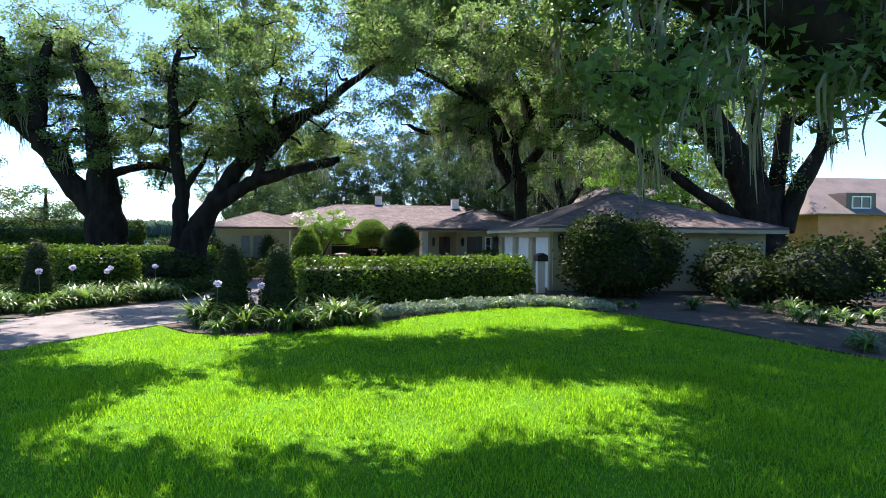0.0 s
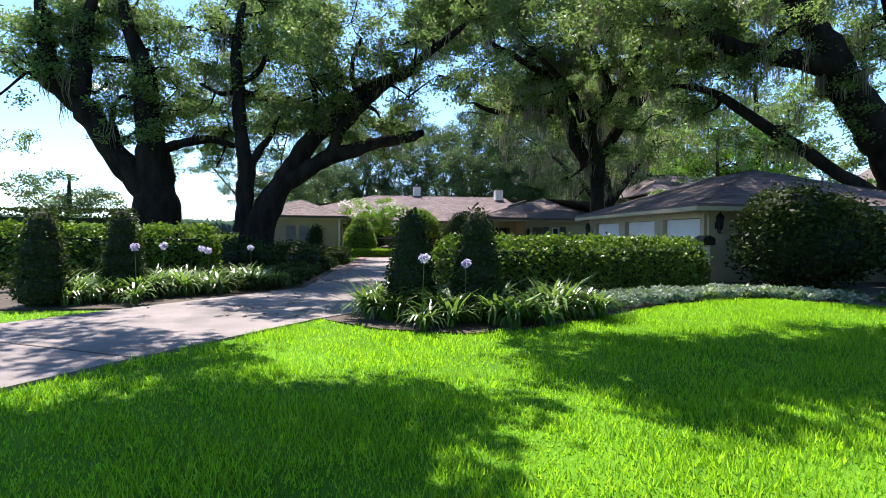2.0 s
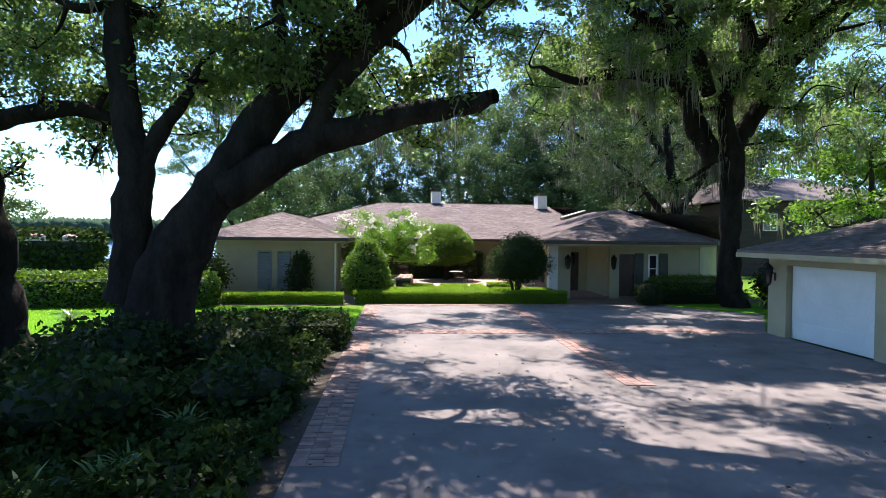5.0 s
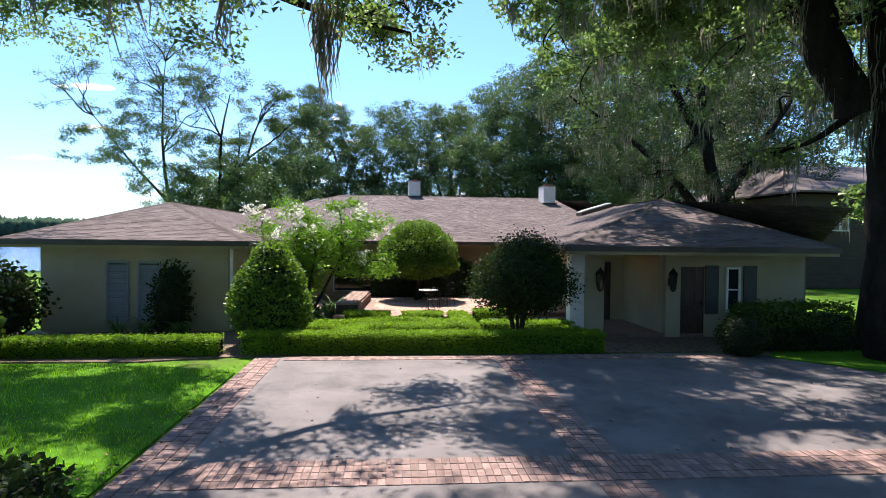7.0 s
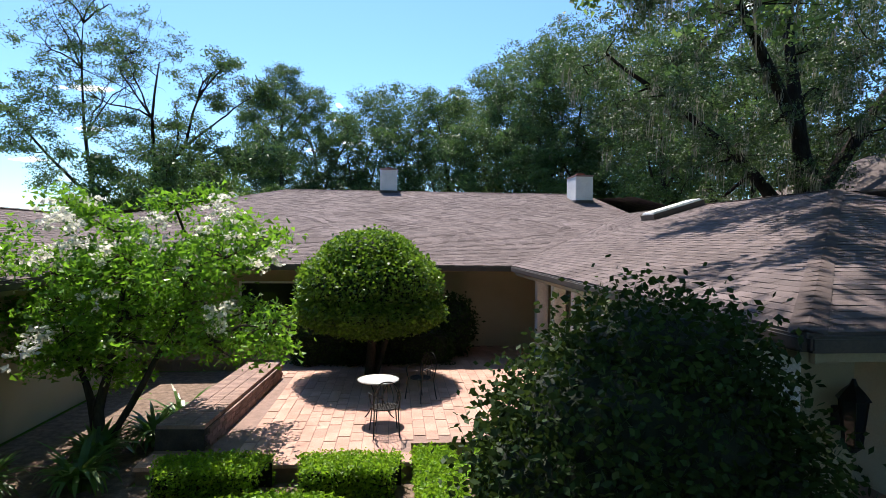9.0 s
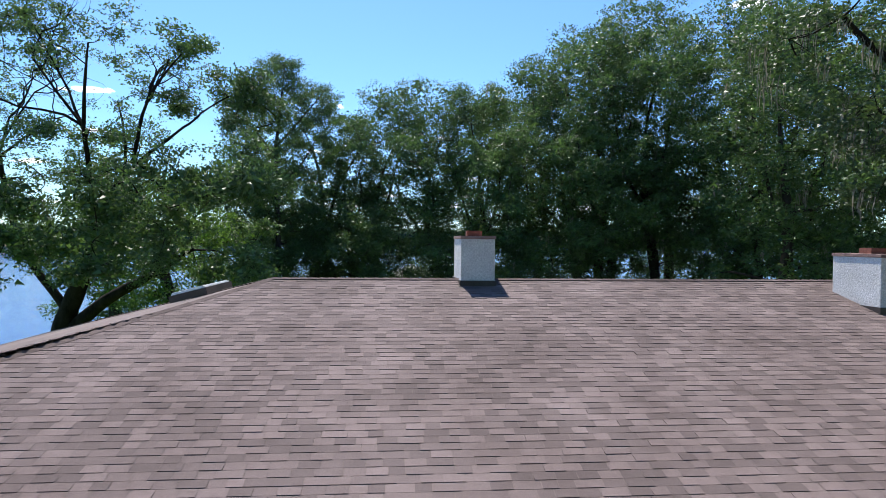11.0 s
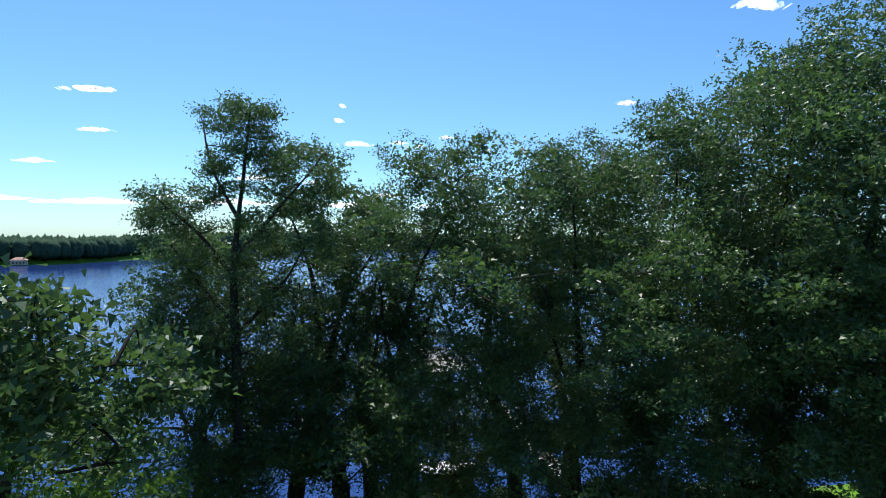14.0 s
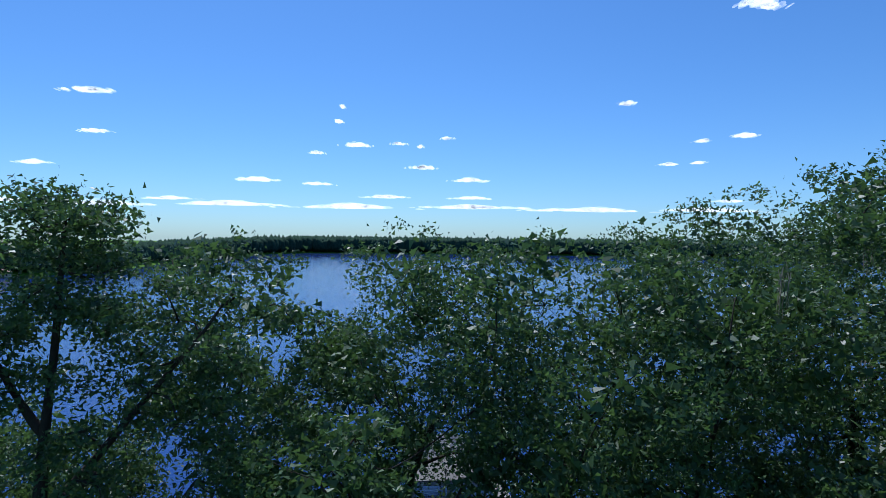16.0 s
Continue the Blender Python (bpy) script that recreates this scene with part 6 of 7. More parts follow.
BOXH = "low clipped bright green box hedge"
for k, (pts, w, h) in enumerate((
        ([(-6.9, 41.3), (-4, 41.3), (-1, 41.3), (2.1, 41.35)], 0.5, 0.5),
        ([(-12.2, 41.0), (-9.8, 41.1), (-7.4, 41.2)], 0.5, 0.42),
        ([(-4.45, 41.75), (-4.3, 42.5), (-3.75, 42.95), (-3.0, 43.0), (-2.3, 42.95), (-1.75, 43.25), (-1.4, 43.6)], 0.7, 0.46),
        ([(-6.6, 43.95), (-5.4, 43.9), (-4.6, 44.0), (-3.8, 44.4), (-3.1, 44.72), (-2.4, 44.5), (-1.8, 44.1), (-1.45, 44.05)], 0.36, 0.4),
        ([(-6.3, 43.25), (-5.4, 43.3), (-4.7, 43.35)], 0.36, 0.38),
        ([(-4.8, 45.7), (-4.1, 45.85), (-3.4, 45.75)], 0.6, 0.42),
        ([(-2.95, 45.7), (-2.2, 45.8), (-1.65, 45.7)], 0.6, 0.42),
        ([(-1.1, 43.0), (-1.1, 44.8), (-1.15, 46.3)], 0.5, 0.4),
        ([(-0.6, 45.9), (0.2, 45.95), (1.1, 45.9)], 0.55, 0.5),
        ([(-0.7, 43.5), (0.6, 43.5), (2.0, 43.6)], 0.5, 0.45),
        ([(0.9, 42.4), (1.3, 42.35), (1.9, 42.4)], 0.5, 0.42))):
    strip_hedge(BOXH, pts, w, h, M_BOX, seed=70 + k)
round_bush("topiary", "clipped cone-shaped topiary bush in sun", (-6.5, 42.5, 0), [(0, 0, 1.0, 1.08, 1.06, 0.95), (0, 0, 1.6, 0.88, 0.87, 0.8), (0, 0, 2.15, 0.52, 0.52, 0.58)], M_TOPIARY, 950, 0.085, 81, fluff=0.05)
round_bush("topiary", "domed topiary tree clipped flat beneath", (-2.3, 51.4, 0.24), [(0, 0, 1.5, 1.76, 1.7, 0.5), (0, 0, 2.0, 1.66, 1.6, 1.15), (0, 0, 2.55, 1.2, 1.15, 0.85)], M_TOPIARY, 950, 0.08, 82, fluff=0.04,
           trunks=[[(0, 0, 0, 0.12), (0.05, 0, 0.8, 0.1), (0, 0, 1.7, 0.08)], [(0.15, 0.1, 0, 0.07), (0.4, 0.1, 0.9, 0.06), (0.6, 0, 1.8, 0.05)]])
hedge("hedge", "dark clipped hedge under the domed tree", -4.2, 52.4, -0.3, 53.4, 1.0, M_DARKSHRUB, 800, 0.06, 83, base=0.24)
round_bush("small_tree", "dark multi-stemmed round tree by the porch", (0.15, 42.45, 0), [(0.1, 0, 1.95, 1.15, 1.1, 0.72), (-0.25, -0.1, 1.6, 1.0, 0.95, 0.6), (0.25, 0.1, 2.45, 0.75, 0.8, 0.5), (0.55, -0.1, 1.6, 0.9, 0.85, 0.55), (0.2, 0.1, 1.3, 0.85, 0.8, 0.45)], M_DARKSHRUB, 1150, 0.062, 84, category="tree", fluff=0.13,
           trunks=[[(0.1 * math.cos(a), 0.1 * math.sin(a), 0, 0.05), (0.22 * math.cos(a), 0.22 * math.sin(a), 0.7, 0.04), (0.55 * math.cos(a), 0.55 * math.sin(a), 1.6, 0.03)] for a in (0.3, 1.4, 2.6, 3.7, 5.0)])
round_bush("shrub", "shrub in the shade of the covered walk", (-0.1, 53.6, 0.24), [(0, 0, 0.8, 0.55, 0.5, 0.85)], M_DARKSHRUB, 500, 0.09, 85, fluff=0.08)
# white-flowering crape myrtle
cm = make_tree("crape_myrtle", "white-flowering crape myrtle with light green leaves", (-6.3, 47.3, 0),
               [(0, 0, -0.1, 0.09), (0.1, 0, 0.8, 0.07), (0.3, 0.2, 1.8, 0.05), (0.4, 0.3, 3, 0.02)],
               [[(0.05, 0.1, 0, 0.07), (-0.3, 0.2, 1, 0.055), (-0.9, 0.4, 2.2, 0.02)], [(0.1, 0, 0, 0.07), (0.7, 0.1, 1.1, 0.05), (1.4, 0.4, 2.4, 0.02)]],
               canopy(cr, [(-1.9, 2.7, -0.7, 1.8, 1.5, 3.5, 40, 0.55), (-1.0, 1.8, 0, 1.4, 3.0, 4.0, 12, 0.4), (-1.5, 2.3, -0.3, 1.5, 1.2, 3.0, 26, 0.6)]), M_BRIGHTLEAF, M_BARK2, size=0.085, per=50, dens=62, clump=0.3, seed=95, twigs=3)
rngf = np.random.default_rng(77)
tops = np.stack([rngf.uniform(-2, 2.9, 70), rngf.uniform(-1.5, 0.9, 70), rngf.uniform(1.8, 4.0, 70)], 1)
for k, p in enumerate(tops[:38]):
    v, f = leaves(rngf, rngf.normal(size=(9, 3)) * [0.11, 0.11, 0.08] + p, 0.08, 11, 0.07)
    part_np("blossom", v, f, M_WHITEPETAL, cm, "white flower panicle")
for k, (x, y) in enumerate(((-5.9, 46.0), (-6.1, 46.9), (-5.6, 47.7), (-6.9, 45.6), (-5.5, 48.6))):
    agapanthus(x, y, k, False, 1.9, "arching ornamental grass clump", True)
agapanthus(0.0, 44.9, 1, False, 1.2, "arching ornamental grass clump", True)
# coiled garden hose
hv, hf = [], []
for k in range(5):
    r_ = 0.24 + 0.03 * k
    ring = [(-2.5 + r_ * math.cos(a), 42.0 + r_ * math.sin(a), 0.03 + 0.012 * k) for a in np.linspace(0, 2 * math.pi, 25)]
    hv.append(tube(ring, [0.012] * 25, 6))
tagged(part_np("garden_hose", *joined(hv), surface("hose_rubber", (0.03, 0.12, 0.1), (0.05, 0.16, 0.13), 4, 40, 0.5, 0.1), smooth=True), "coiled green garden hose on the mulch", "hose")


def bistro_table(x, y, z):
    t = thing("bistro_table", "small round wrought-iron patio table", "table", (x, y, z))
    part("tabletop", lathe([(0.02, 0.70), (0.345, 0.70), (0.36, 0.71), (0.36, 0.72), (0.345, 0.728), (0.02, 0.728)], 28), M_TABLE, t, "pale mesh top", True)
    for k in range(3):
        a = 2.1 * k + 0.4
        c, s = math.cos(a), math.sin(a)
        line = spline([(0.22 * c, 0.22 * s, 0.7), (0.08 * c, 0.08 * s, 0.4), (0.2 * c, 0.2 * s, 0.12), (0.3 * c, 0.3 * s, 0)], 5)
        part_np("leg", *tube(line, [0.011] * len(line), 7), M_IRON, t, smooth=True)
    ring = [(0.1 * math.cos(a), 0.1 * math.sin(a), 0.4) for a in np.linspace(0, 2 * math.pi, 17)]
    part_np("brace", *tube(ring, [0.008] * 17, 6), M_IRON, t, smooth=True)
    return t


M_TABLE = surface("table_mesh", (0.35, 0.35, 0.34), (0.45, 0.45, 0.44), 20, 160, 0.6, 0.5)


def iron_chair(x, y, z, turn):
    t = thing("iron_chair", "black wrought-iron patio chair with scrolled back", "chair", (x, y, z), turn=turn)
    ring = [(0.21 * math.cos(a), 0.2 * math.sin(a), 0.44) for a in np.linspace(0, 2 * math.pi, 21)]
    pieces = [tube(ring, [0.011] * 21, 6)]
    for k in range(-4, 5):
        w = 0.2 * math.sqrt(max(0.02, 1 - (k / 4.6) ** 2))
        pieces.append(tube([(-w, k * 0.043, 0.44), (0, k * 0.043, 0.432), (w, k * 0.043, 0.44)], [0.007] * 3, 5))
        w2 = 0.2 * math.sqrt(max(0.02, 1 - (k / 4.6) ** 2))
        pieces.append(tube([(k * 0.045, -w2, 0.44), (k * 0.045, 0, 0.432), (k * 0.045, w2, 0.44)], [0.007] * 3, 5))
    part_np("seat", *joined(pieces), M_IRON, t, smooth=True)
    for sx in (-1, 1):
        part_np("leg", *tube(spline([(sx * 0.19, 0.15, 0.44), (sx * 0.21, 0.18, 0.2), (sx * 0.23, 0.2, 0)], 4), [0.011] * 9, 6), M_IRON, t, smooth=True)
        part_np("leg", *tube(spline([(sx * 0.19, -0.16, 0.44), (sx * 0.2, -0.2, 0.2), (sx * 0.21, -0.24, 0)], 4), [0.011] * 9, 6), M_IRON, t, smooth=True)
        part_np("armrest", *tube(spline([(sx * 0.2, -0.2, 0.66), (sx * 0.26, 0, 0.67), (sx * 0.24, 0.16, 0.62), (sx * 0.21, 0.15, 0.44)], 4), [0.01] * 13, 6), M_IRON, t, smooth=True)
    back = [tube(spline([(-0.2, -0.17, 0.44), (-0.21, -0.22, 0.68), (-0.12, -0.25, 0.86), (0, -0.26, 0.9), (0.12, -0.25, 0.86), (0.21, -0.22, 0.68), (0.2, -0.17, 0.44)], 5), [0.011] * 31, 6)]
    for k in range(-2, 3):
        back.append(tube(spline([(k * 0.07, -0.18, 0.46), (k * 0.085 + 0.02, -0.22, 0.64), (k * 0.05, -0.25, 0.85)], 4), [0.007] * 9, 5))
    part_np("backrest", *joined(back), M_IRON, t, smooth=True)
    return t


bistro_table(-1.99, 48.04, 0.25)
iron_chair(-1.86, 47.35, 0.25, 8)
ch2 = iron_chair(-1.2, 49.3, 0.25, 130)
tagged(ch2, "black wrought-iron patio chair in the shade")
# ---- pool, deck, dock and far shore ----
POOL = [(-0.4, 98.0), (5.2, 97.9), (5.7, 88.6), (8.0, 87.2), (8.0, 82.3), (-0.2, 82.3), (-0.7, 85.2), (-1.85, 90.9)]
DECK = [(-4.0, 102.4), (-1.0, 103.2), (1.6, 107.5), (4.6, 108.5), (6.4, 106.0), (7.0, 98), (7.7, 93.0), (11.4, 90.1), (11.4, 76), (-4.6, 76), (-4.9, 88), (-5.1, 96.4), (-4.1, 96.4)]
POOL_Z = -0.98


def ring_slab(outer, inner, z0, z1):
    """A slab with a hole through it."""
    bm = bmesh.new()
    edges = []
    rims = []
    for loop in (outer, inner):
        vs = [bm.verts.new((x, y, z1)) for x, y in loop]
        rims.append(vs)
        edges += [bm.edges.new((vs[i], vs[(i + 1) % len(vs)])) for i in range(len(vs))]
    bmesh.ops.triangle_fill(bm, use_beauty=True, edges=edges)
    for vs in rims:
        low = [bm.verts.new((v.co.x, v.co.y, z0)) for v in vs]
        for i in range(len(vs)):
            j = (i + 1) % len(vs)
            bm.faces.new((vs[i], vs[j], low[j], low[i]))
    bmesh.ops.recalc_face_normals(bm, faces=bm.faces)
    return bm


deck = tagged(part("pool_deck", ring_slab(DECK, POOL, POOL_Z - 0.25, POOL_Z), M_DECK), "pale pinkish paved pool deck", "deck", kind="structure")
pool = thing("swimming_pool", "turquoise swimming pool with dappled water", "pool", (0, 0, 0))
bm = bmesh.new()
top = [bm.verts.new((x, y, POOL_Z + 0.012)) for x, y in POOL]
low = [bm.verts.new((x, y, POOL_Z - 1.6)) for x, y in POOL]
bm.faces.new(low)
for i in range(len(POOL)):
    j = (i + 1) % len(POOL)
    bm.faces.new((top[i], low[i], low[j], top[j]))
bmesh.ops.recalc_face_normals(bm, faces=bm.faces)
for f_ in bm.faces:
    f_.normal_flip()
part("basin", bm, M_POOL, pool, "turquoise plaster basin")
cx_, cy_ = sum(p[0] for p in POOL) / 8, sum(p[1] for p in POOL) / 8
inner_ = [(x + (0.01 if x < cx_ else -0.01), y) for x, y in POOL]
bm = bmesh.new()
bm.faces.new([bm.verts.new((x, y, POOL_Z - 0.13)) for x, y in reversed(inner_)])
wobj = part("water", bm, M_POOLWATER, pool, "clear rippled pool water with sun dapples painted in")
wobj.visible_shadow = False
for i in range(len(POOL)):
    a, b = POOL[i], POOL[(i + 1) % len(POOL)]
    L = math.dist(a, b)
    ob = part("coping", box(0.01, -0.02, 0.014, L - 0.01, 0.28, 0.05, 0.012), M_CONCRETE, pool)
    ob.matrix_basis = pose(a[0], a[1], POOL_Z, 0, 0, math.degrees(math.atan2(b[1] - a[1], b[0] - a[0])))

for k, (x, y, r, h) in enumerate(((-6.3, 85.5, 1.5, 1.1), (-8.2, 84.2, 1.3, 0.9), (-5.6, 88.6, 1.0, 1.0), (-10.5, 83.5, 1.2, 0.9))):
    round_bush("shrub", "bright leafy shrub by the pool deck", (x, y, float(ground_z(np.float64(x), np.float64(y)))), [(0, 0, h * .5, r, r, h * .55), (r * .4, 0, h * .7, r * .6, r * .6, h * .45)], M_BOX, 260, 0.13, 120 + k, fluff=0.16)
for k, (x, y, r, h) in enumerate(((-20, 96, 2.2, 1.8), (-17.6, 98, 1.6, 1.3), (-22, 92, 2.4, 1.6), (-14.2, 108.6, 1.4, 1.2), (-6.4, 112.6, 1.2, 1.0), (9, 113, 1.2, 1.3), (7.8, 114, 0.8, 1.1), (12.5, 112, 1.6, 1.4), (19, 111, 2.2, 2), (26, 108, 2.4, 2), (14, 95, 1.8, 1.4), (17, 92, 2.2, 1.6), (11, 108.5, 2.0, 1.2), (15, 109.5, 2.4, 1.5), (19.5, 106.5, 2.6, 1.6), (23.5, 104, 2.6, 1.7), (29, 103, 2.8, 2.0), (-9, 111.5, 1.2, 0.8), (-3.6, 111.6, 1.3, 0.8), (1.2, 112.2, 1.4, 0.9), (14.5, 104, 2.0, 1.1), (33, 100, 3, 2.2), (10.4, 98.5, 1.2, 0.7))):
    round_bush("shrub", "dark shrub on the lake bank", (x, y, float(ground_z(np.float64(x), np.float64(y))) - 0.05), [(0, 0, h * .5, r, r, h * .55), (-r * .4, 0, h * .7, r * .6, r * .6, h * .45)], M_DARKSHRUB, 130, 0.17, 140 + k, fluff=0.18)
sheet("porch_floor", "brick-toned porch floor under the wing roof", "floor", [(1.75, 43.5), (9.5, 43.5), (9.5, 56.5), (1.75, 56.5)], M_SEAT, 0.1, 0.12)
sheet("terrace", "grey paved terrace in deep shade beside the pool", "terrace", [(10.9, 81), (26, 81), (27, 94), (12.4, 94), (11.7, 90)][::1], M_CONCRETE, -0.9, 0.4)
for k, (x, y, r, h) in enumerate(((-19.4, 94.2, 1.3, 1.1), (-20.6, 91.4, 1.2, 1.2), (-17.6, 96.2, 1.0, 0.9), (-21.6, 95.4, 1.5, 1.5))):
    round_bush("shrub", "clipped box bush at the edge of the back lawn", (x, y, float(ground_z(np.float64(x), np.float64(y))) - 0.05), [(0, 0, h * .5, r, r, h * .55)], M_HEDGE, 260, 0.13, 520 + k, fluff=0.06)
wl_ = tagged(part("retaining_wall", box(0, -0.12, -1.1, 4.4, 0.12, -0.45, 0.02), M_CONCRETE), "low pale retaining wall by the pool", "wall", kind="structure")
wl_.matrix_basis = pose(10.4, 83.6, 0, 0, 0, 82)
kerb_ = tagged(part("kerb", box(4.42, -0.1, -1.1, 10.6, 0.1, -0.84, 0.02), M_CONCRETE), "low dark kerb between the terrace and the grass", "kerb", kind="structure")
kerb_.matrix_basis = pose(10.4, 83.6, 0, 0, 0, 82)

# shed on the bank
shed = thing("bank_shed", "low wooden shed with a white roof on the bank", "shed", (-2.8, 114.2, LAKE + 0.3))
part("wall", box(-1.8, -0.9, 0, 1.8, 0.9, 1.75), M_SHED, shed)
part("roof", box(-2.0, -1.1, 1.75, 2.0, 1.1, 1.87, 0.02), M_TRIM, shed)
part("door", box(0.2, -0.94, 0.05, 1.1, -0.9, 1.6, 0.01), M_DOOR, shed, "dark plank door")

# dock with boathouse
dock = thing("boat_dock", "grey wooden dock with a roofed boathouse", "dock", (0, 0, 0))
DZ = LAKE + 0.75


def plank_run(x0, y0, x1, y1, width, n):
    for k in range(n):
        u = (k + .5) / n
        L = math.hypot(x1 - x0, y1 - y0) / n
        ob = part("plank", box(-width / 2, -L * .46, 0, width / 2, L * .46, 0.05), M_WOOD, dock)
        ob.matrix_basis = pose(x0 + (x1 - x0) * u, y0 + (y1 - y0) * u, DZ, 0, 0, math.degrees(math.atan2(y1 - y0, x1 - x0)) - 90)


plank_run(6.0, 115.5, 3.2, 143, 1.5, 60)
plank_run(3.2, 143, -4.5, 143.6, 1.5, 16)
for u in np.linspace(0.05, 1, 9):
    for s in (-0.8, 0.8):
        x, y = 6.0 - 2.8 * u + s, 115.5 + 27.5 * u
        part("pile", lathe([(0.09, LAKE - 3), (0.09, DZ + 0.9)], 8, at=(x, y)), M_WOOD, dock)
for x in (-4.6, -1.6, 1.6):
    for y in (138, 142.2, 146.5):
        part("pile", lathe([(0.11, LAKE - 3), (0.11, DZ + 3.0)], 8, at=(x, y)), M_WOOD, dock)
roof_plane("roof", [(-5.4, 137, DZ + 2.9), (2.4, 137, DZ + 2.9), (-1.5, 140, DZ + 4.4), (-1.5, 144.5, DZ + 4.4)][0:3], dock, M_GUTTER)
roof_plane("roof", [(2.4, 147.5, DZ + 2.9), (-5.4, 147.5, DZ + 2.9), (-1.5, 144.5, DZ + 4.4)], dock, M_GUTTER)
roof_plane("roof", [(-5.4, 147.5, DZ + 2.9), (-5.4, 137, DZ + 2.9), (-1.5, 140, DZ + 4.4), (-1.5, 144.5, DZ + 4.4)], dock, M_GUTTER)
roof_plane("roof", [(2.4, 137, DZ + 2.9), (2.4, 147.5, DZ + 2.9), (-1.5, 144.5, DZ + 4.4), (-1.5, 140, DZ + 4.4)], dock, M_GUTTER)
for y in (138, 146.5):
    part("rail", box(-4.6, y - .04, DZ + 0.95, 1.6, y + .04, DZ + 1.03), M_WOOD, dock)
for k in range(9):
    part("rail", box(4.0 + k * 0.28, 115.2, DZ, 4.04 + k * 0.28, 115.24, DZ + 0.95), M_TRIM, dock, "white baluster")


# far wooded shore
def far_wood(name, t0, t1, h, n, seed):
    """Rounded crowns along the opposite shore, between two bearings."""
    rng = np.random.default_rng(seed)
    ico = bmesh.new()
    bmesh.ops.create_icosphere(ico, subdivisions=1, radius=1)
    V = np.array([v.co[:] for v in ico.verts])
    F = np.array([[v.index for v in f.verts] for f in ico.faces])
    ico.free()
    vs, fs = [], []
    for k in range(n):
        t = rng.uniform(t0, t1)
        R = float(far_radius(np.sin(t), np.cos(t)))
        back = rng.random() ** 2 * 90
        q = (R / 1030) ** 0.8
        s = 5.5 * q * rng.uniform(0.7, 1.5)
        hh = h * q * rng.uniform(0.8, 1.06) + back * 0.03
        fs.append(F + len(V) * k)
        vs.append(V * (1 + 0.1 * rng.normal(size=(len(V), 1))) * [s, s, hh * 0.5] + [math.sin(t) * (R + 24 + back), math.cos(t) * (R + 24 + back), hh * 0.5])
    ob = part_np(name, np.concatenate(vs), np.concatenate(fs), M_FARWOOD, smooth=True)
    return tagged(ob, "dark wooded far shore of the lake", "far woods", kind="stuff")


far_wood("far_wood", -1.1, 0.75, 24, 6500, 7)
def far_house(x, y, w, turn):
    h = thing("lakeside_house", "pale distant house with a pinkish tiled roof on the far shore", "house", (x, y, -2.2), "far houses", turn=turn)
    h.scale = (0.62, 0.62, 0.62)
    part("wall", box(-w / 2, -4, 0, w / 2, 4, 4.6), M_STUCCO, h)
    for q in ([(-w / 2 - .6, -4.6, 4.5), (w / 2 + .6, -4.6, 4.5), (w / 2 - 4, 0, 7.4), (-w / 2 + 4, 0, 7.4)], [(w / 2 + .6, 4.6, 4.5), (-w / 2 - .6, 4.6, 4.5), (-w / 2 + 4, 0, 7.4), (w / 2 - 4, 0, 7.4)],
              [(-w / 2 - .6, 4.6, 4.5), (-w / 2 - .6, -4.6, 4.5), (-w / 2 + 4, 0, 7.4)], [(w / 2 + .6, -4.6, 4.5), (w / 2 + .6, 4.6, 4.5), (w / 2 - 4, 0, 7.4)]):
        roof_plane("roof", q, h, M_PAVER)
    for k in range(4):
        part("window", box(-w / 2 + 2 + k * (w - 5) / 3, -4.06, 1.0, -w / 2 + 3.2 + k * (w - 5) / 3, -4.0, 3.0), M_DARKGLASS, h)


far_house(-243, 418, 17, 28)
far_house(-227, 428, 13, 24)
# small fair-weather clouds far beyond the lake; emission gives them their sunlit white
M_CLOUD, _n, _l = nodes_of("cloud")
_n.remove(_n["Principled BSDF"])
_e = _n.new("ShaderNodeEmission")
_e.inputs[0].default_value, _e.inputs[1].default_value = (0.95, 0.97, 1, 1), 1.7
_t = _n.new("ShaderNodeBsdfTransparent")
_m = _n.new("ShaderNodeMixShader")
_l.new(ramp(M_CLOUD.node_tree, noise_tex(M_CLOUD.node_tree, 0.012, 6, 0.65), (0.02, 0.02, 0.02), (0.26, 0.26, 0.26), 0.36, 0.64), _m.inputs[0])
_l.new(_t.outputs[0], _m.inputs[1])
_l.new(_e.outputs[0], _m.inputs[2])
_l.new(_m.outputs[0], _n["Material Output"].inputs[0])


def cloud(x, y, z, w, h, seed):
    rng = np.random.default_rng(seed)
    bm = bmesh.new()
    for k in range(44):
        got = bmesh.ops.create_icosphere(bm, subdivisions=2, radius=1)["verts"]
        u = float(np.clip(rng.normal() * 0.42, -1, 1))
        s = (1 - abs(u) * 0.8) * rng.uniform(0.5, 1.0)
        c = Vector((u * w * 0.5, rng.uniform(-30, 30), s * h * 0.35 * rng.random()))
        for v in got:
            v.co = Vector((v.co.x * w * 0.12 * s, v.co.y * 40, max(v.co.z, -0.2) * h * 0.42 * s)) + c
    ob = part("cloud", bm, M_CLOUD, smooth=True)
    ob.matrix_basis = pose(x, y, z)
    ob.visible_shadow = False
    return tagged(ob, "white glowing cloud, the wide low ones for horizon haze", "cloud", kind="structure")


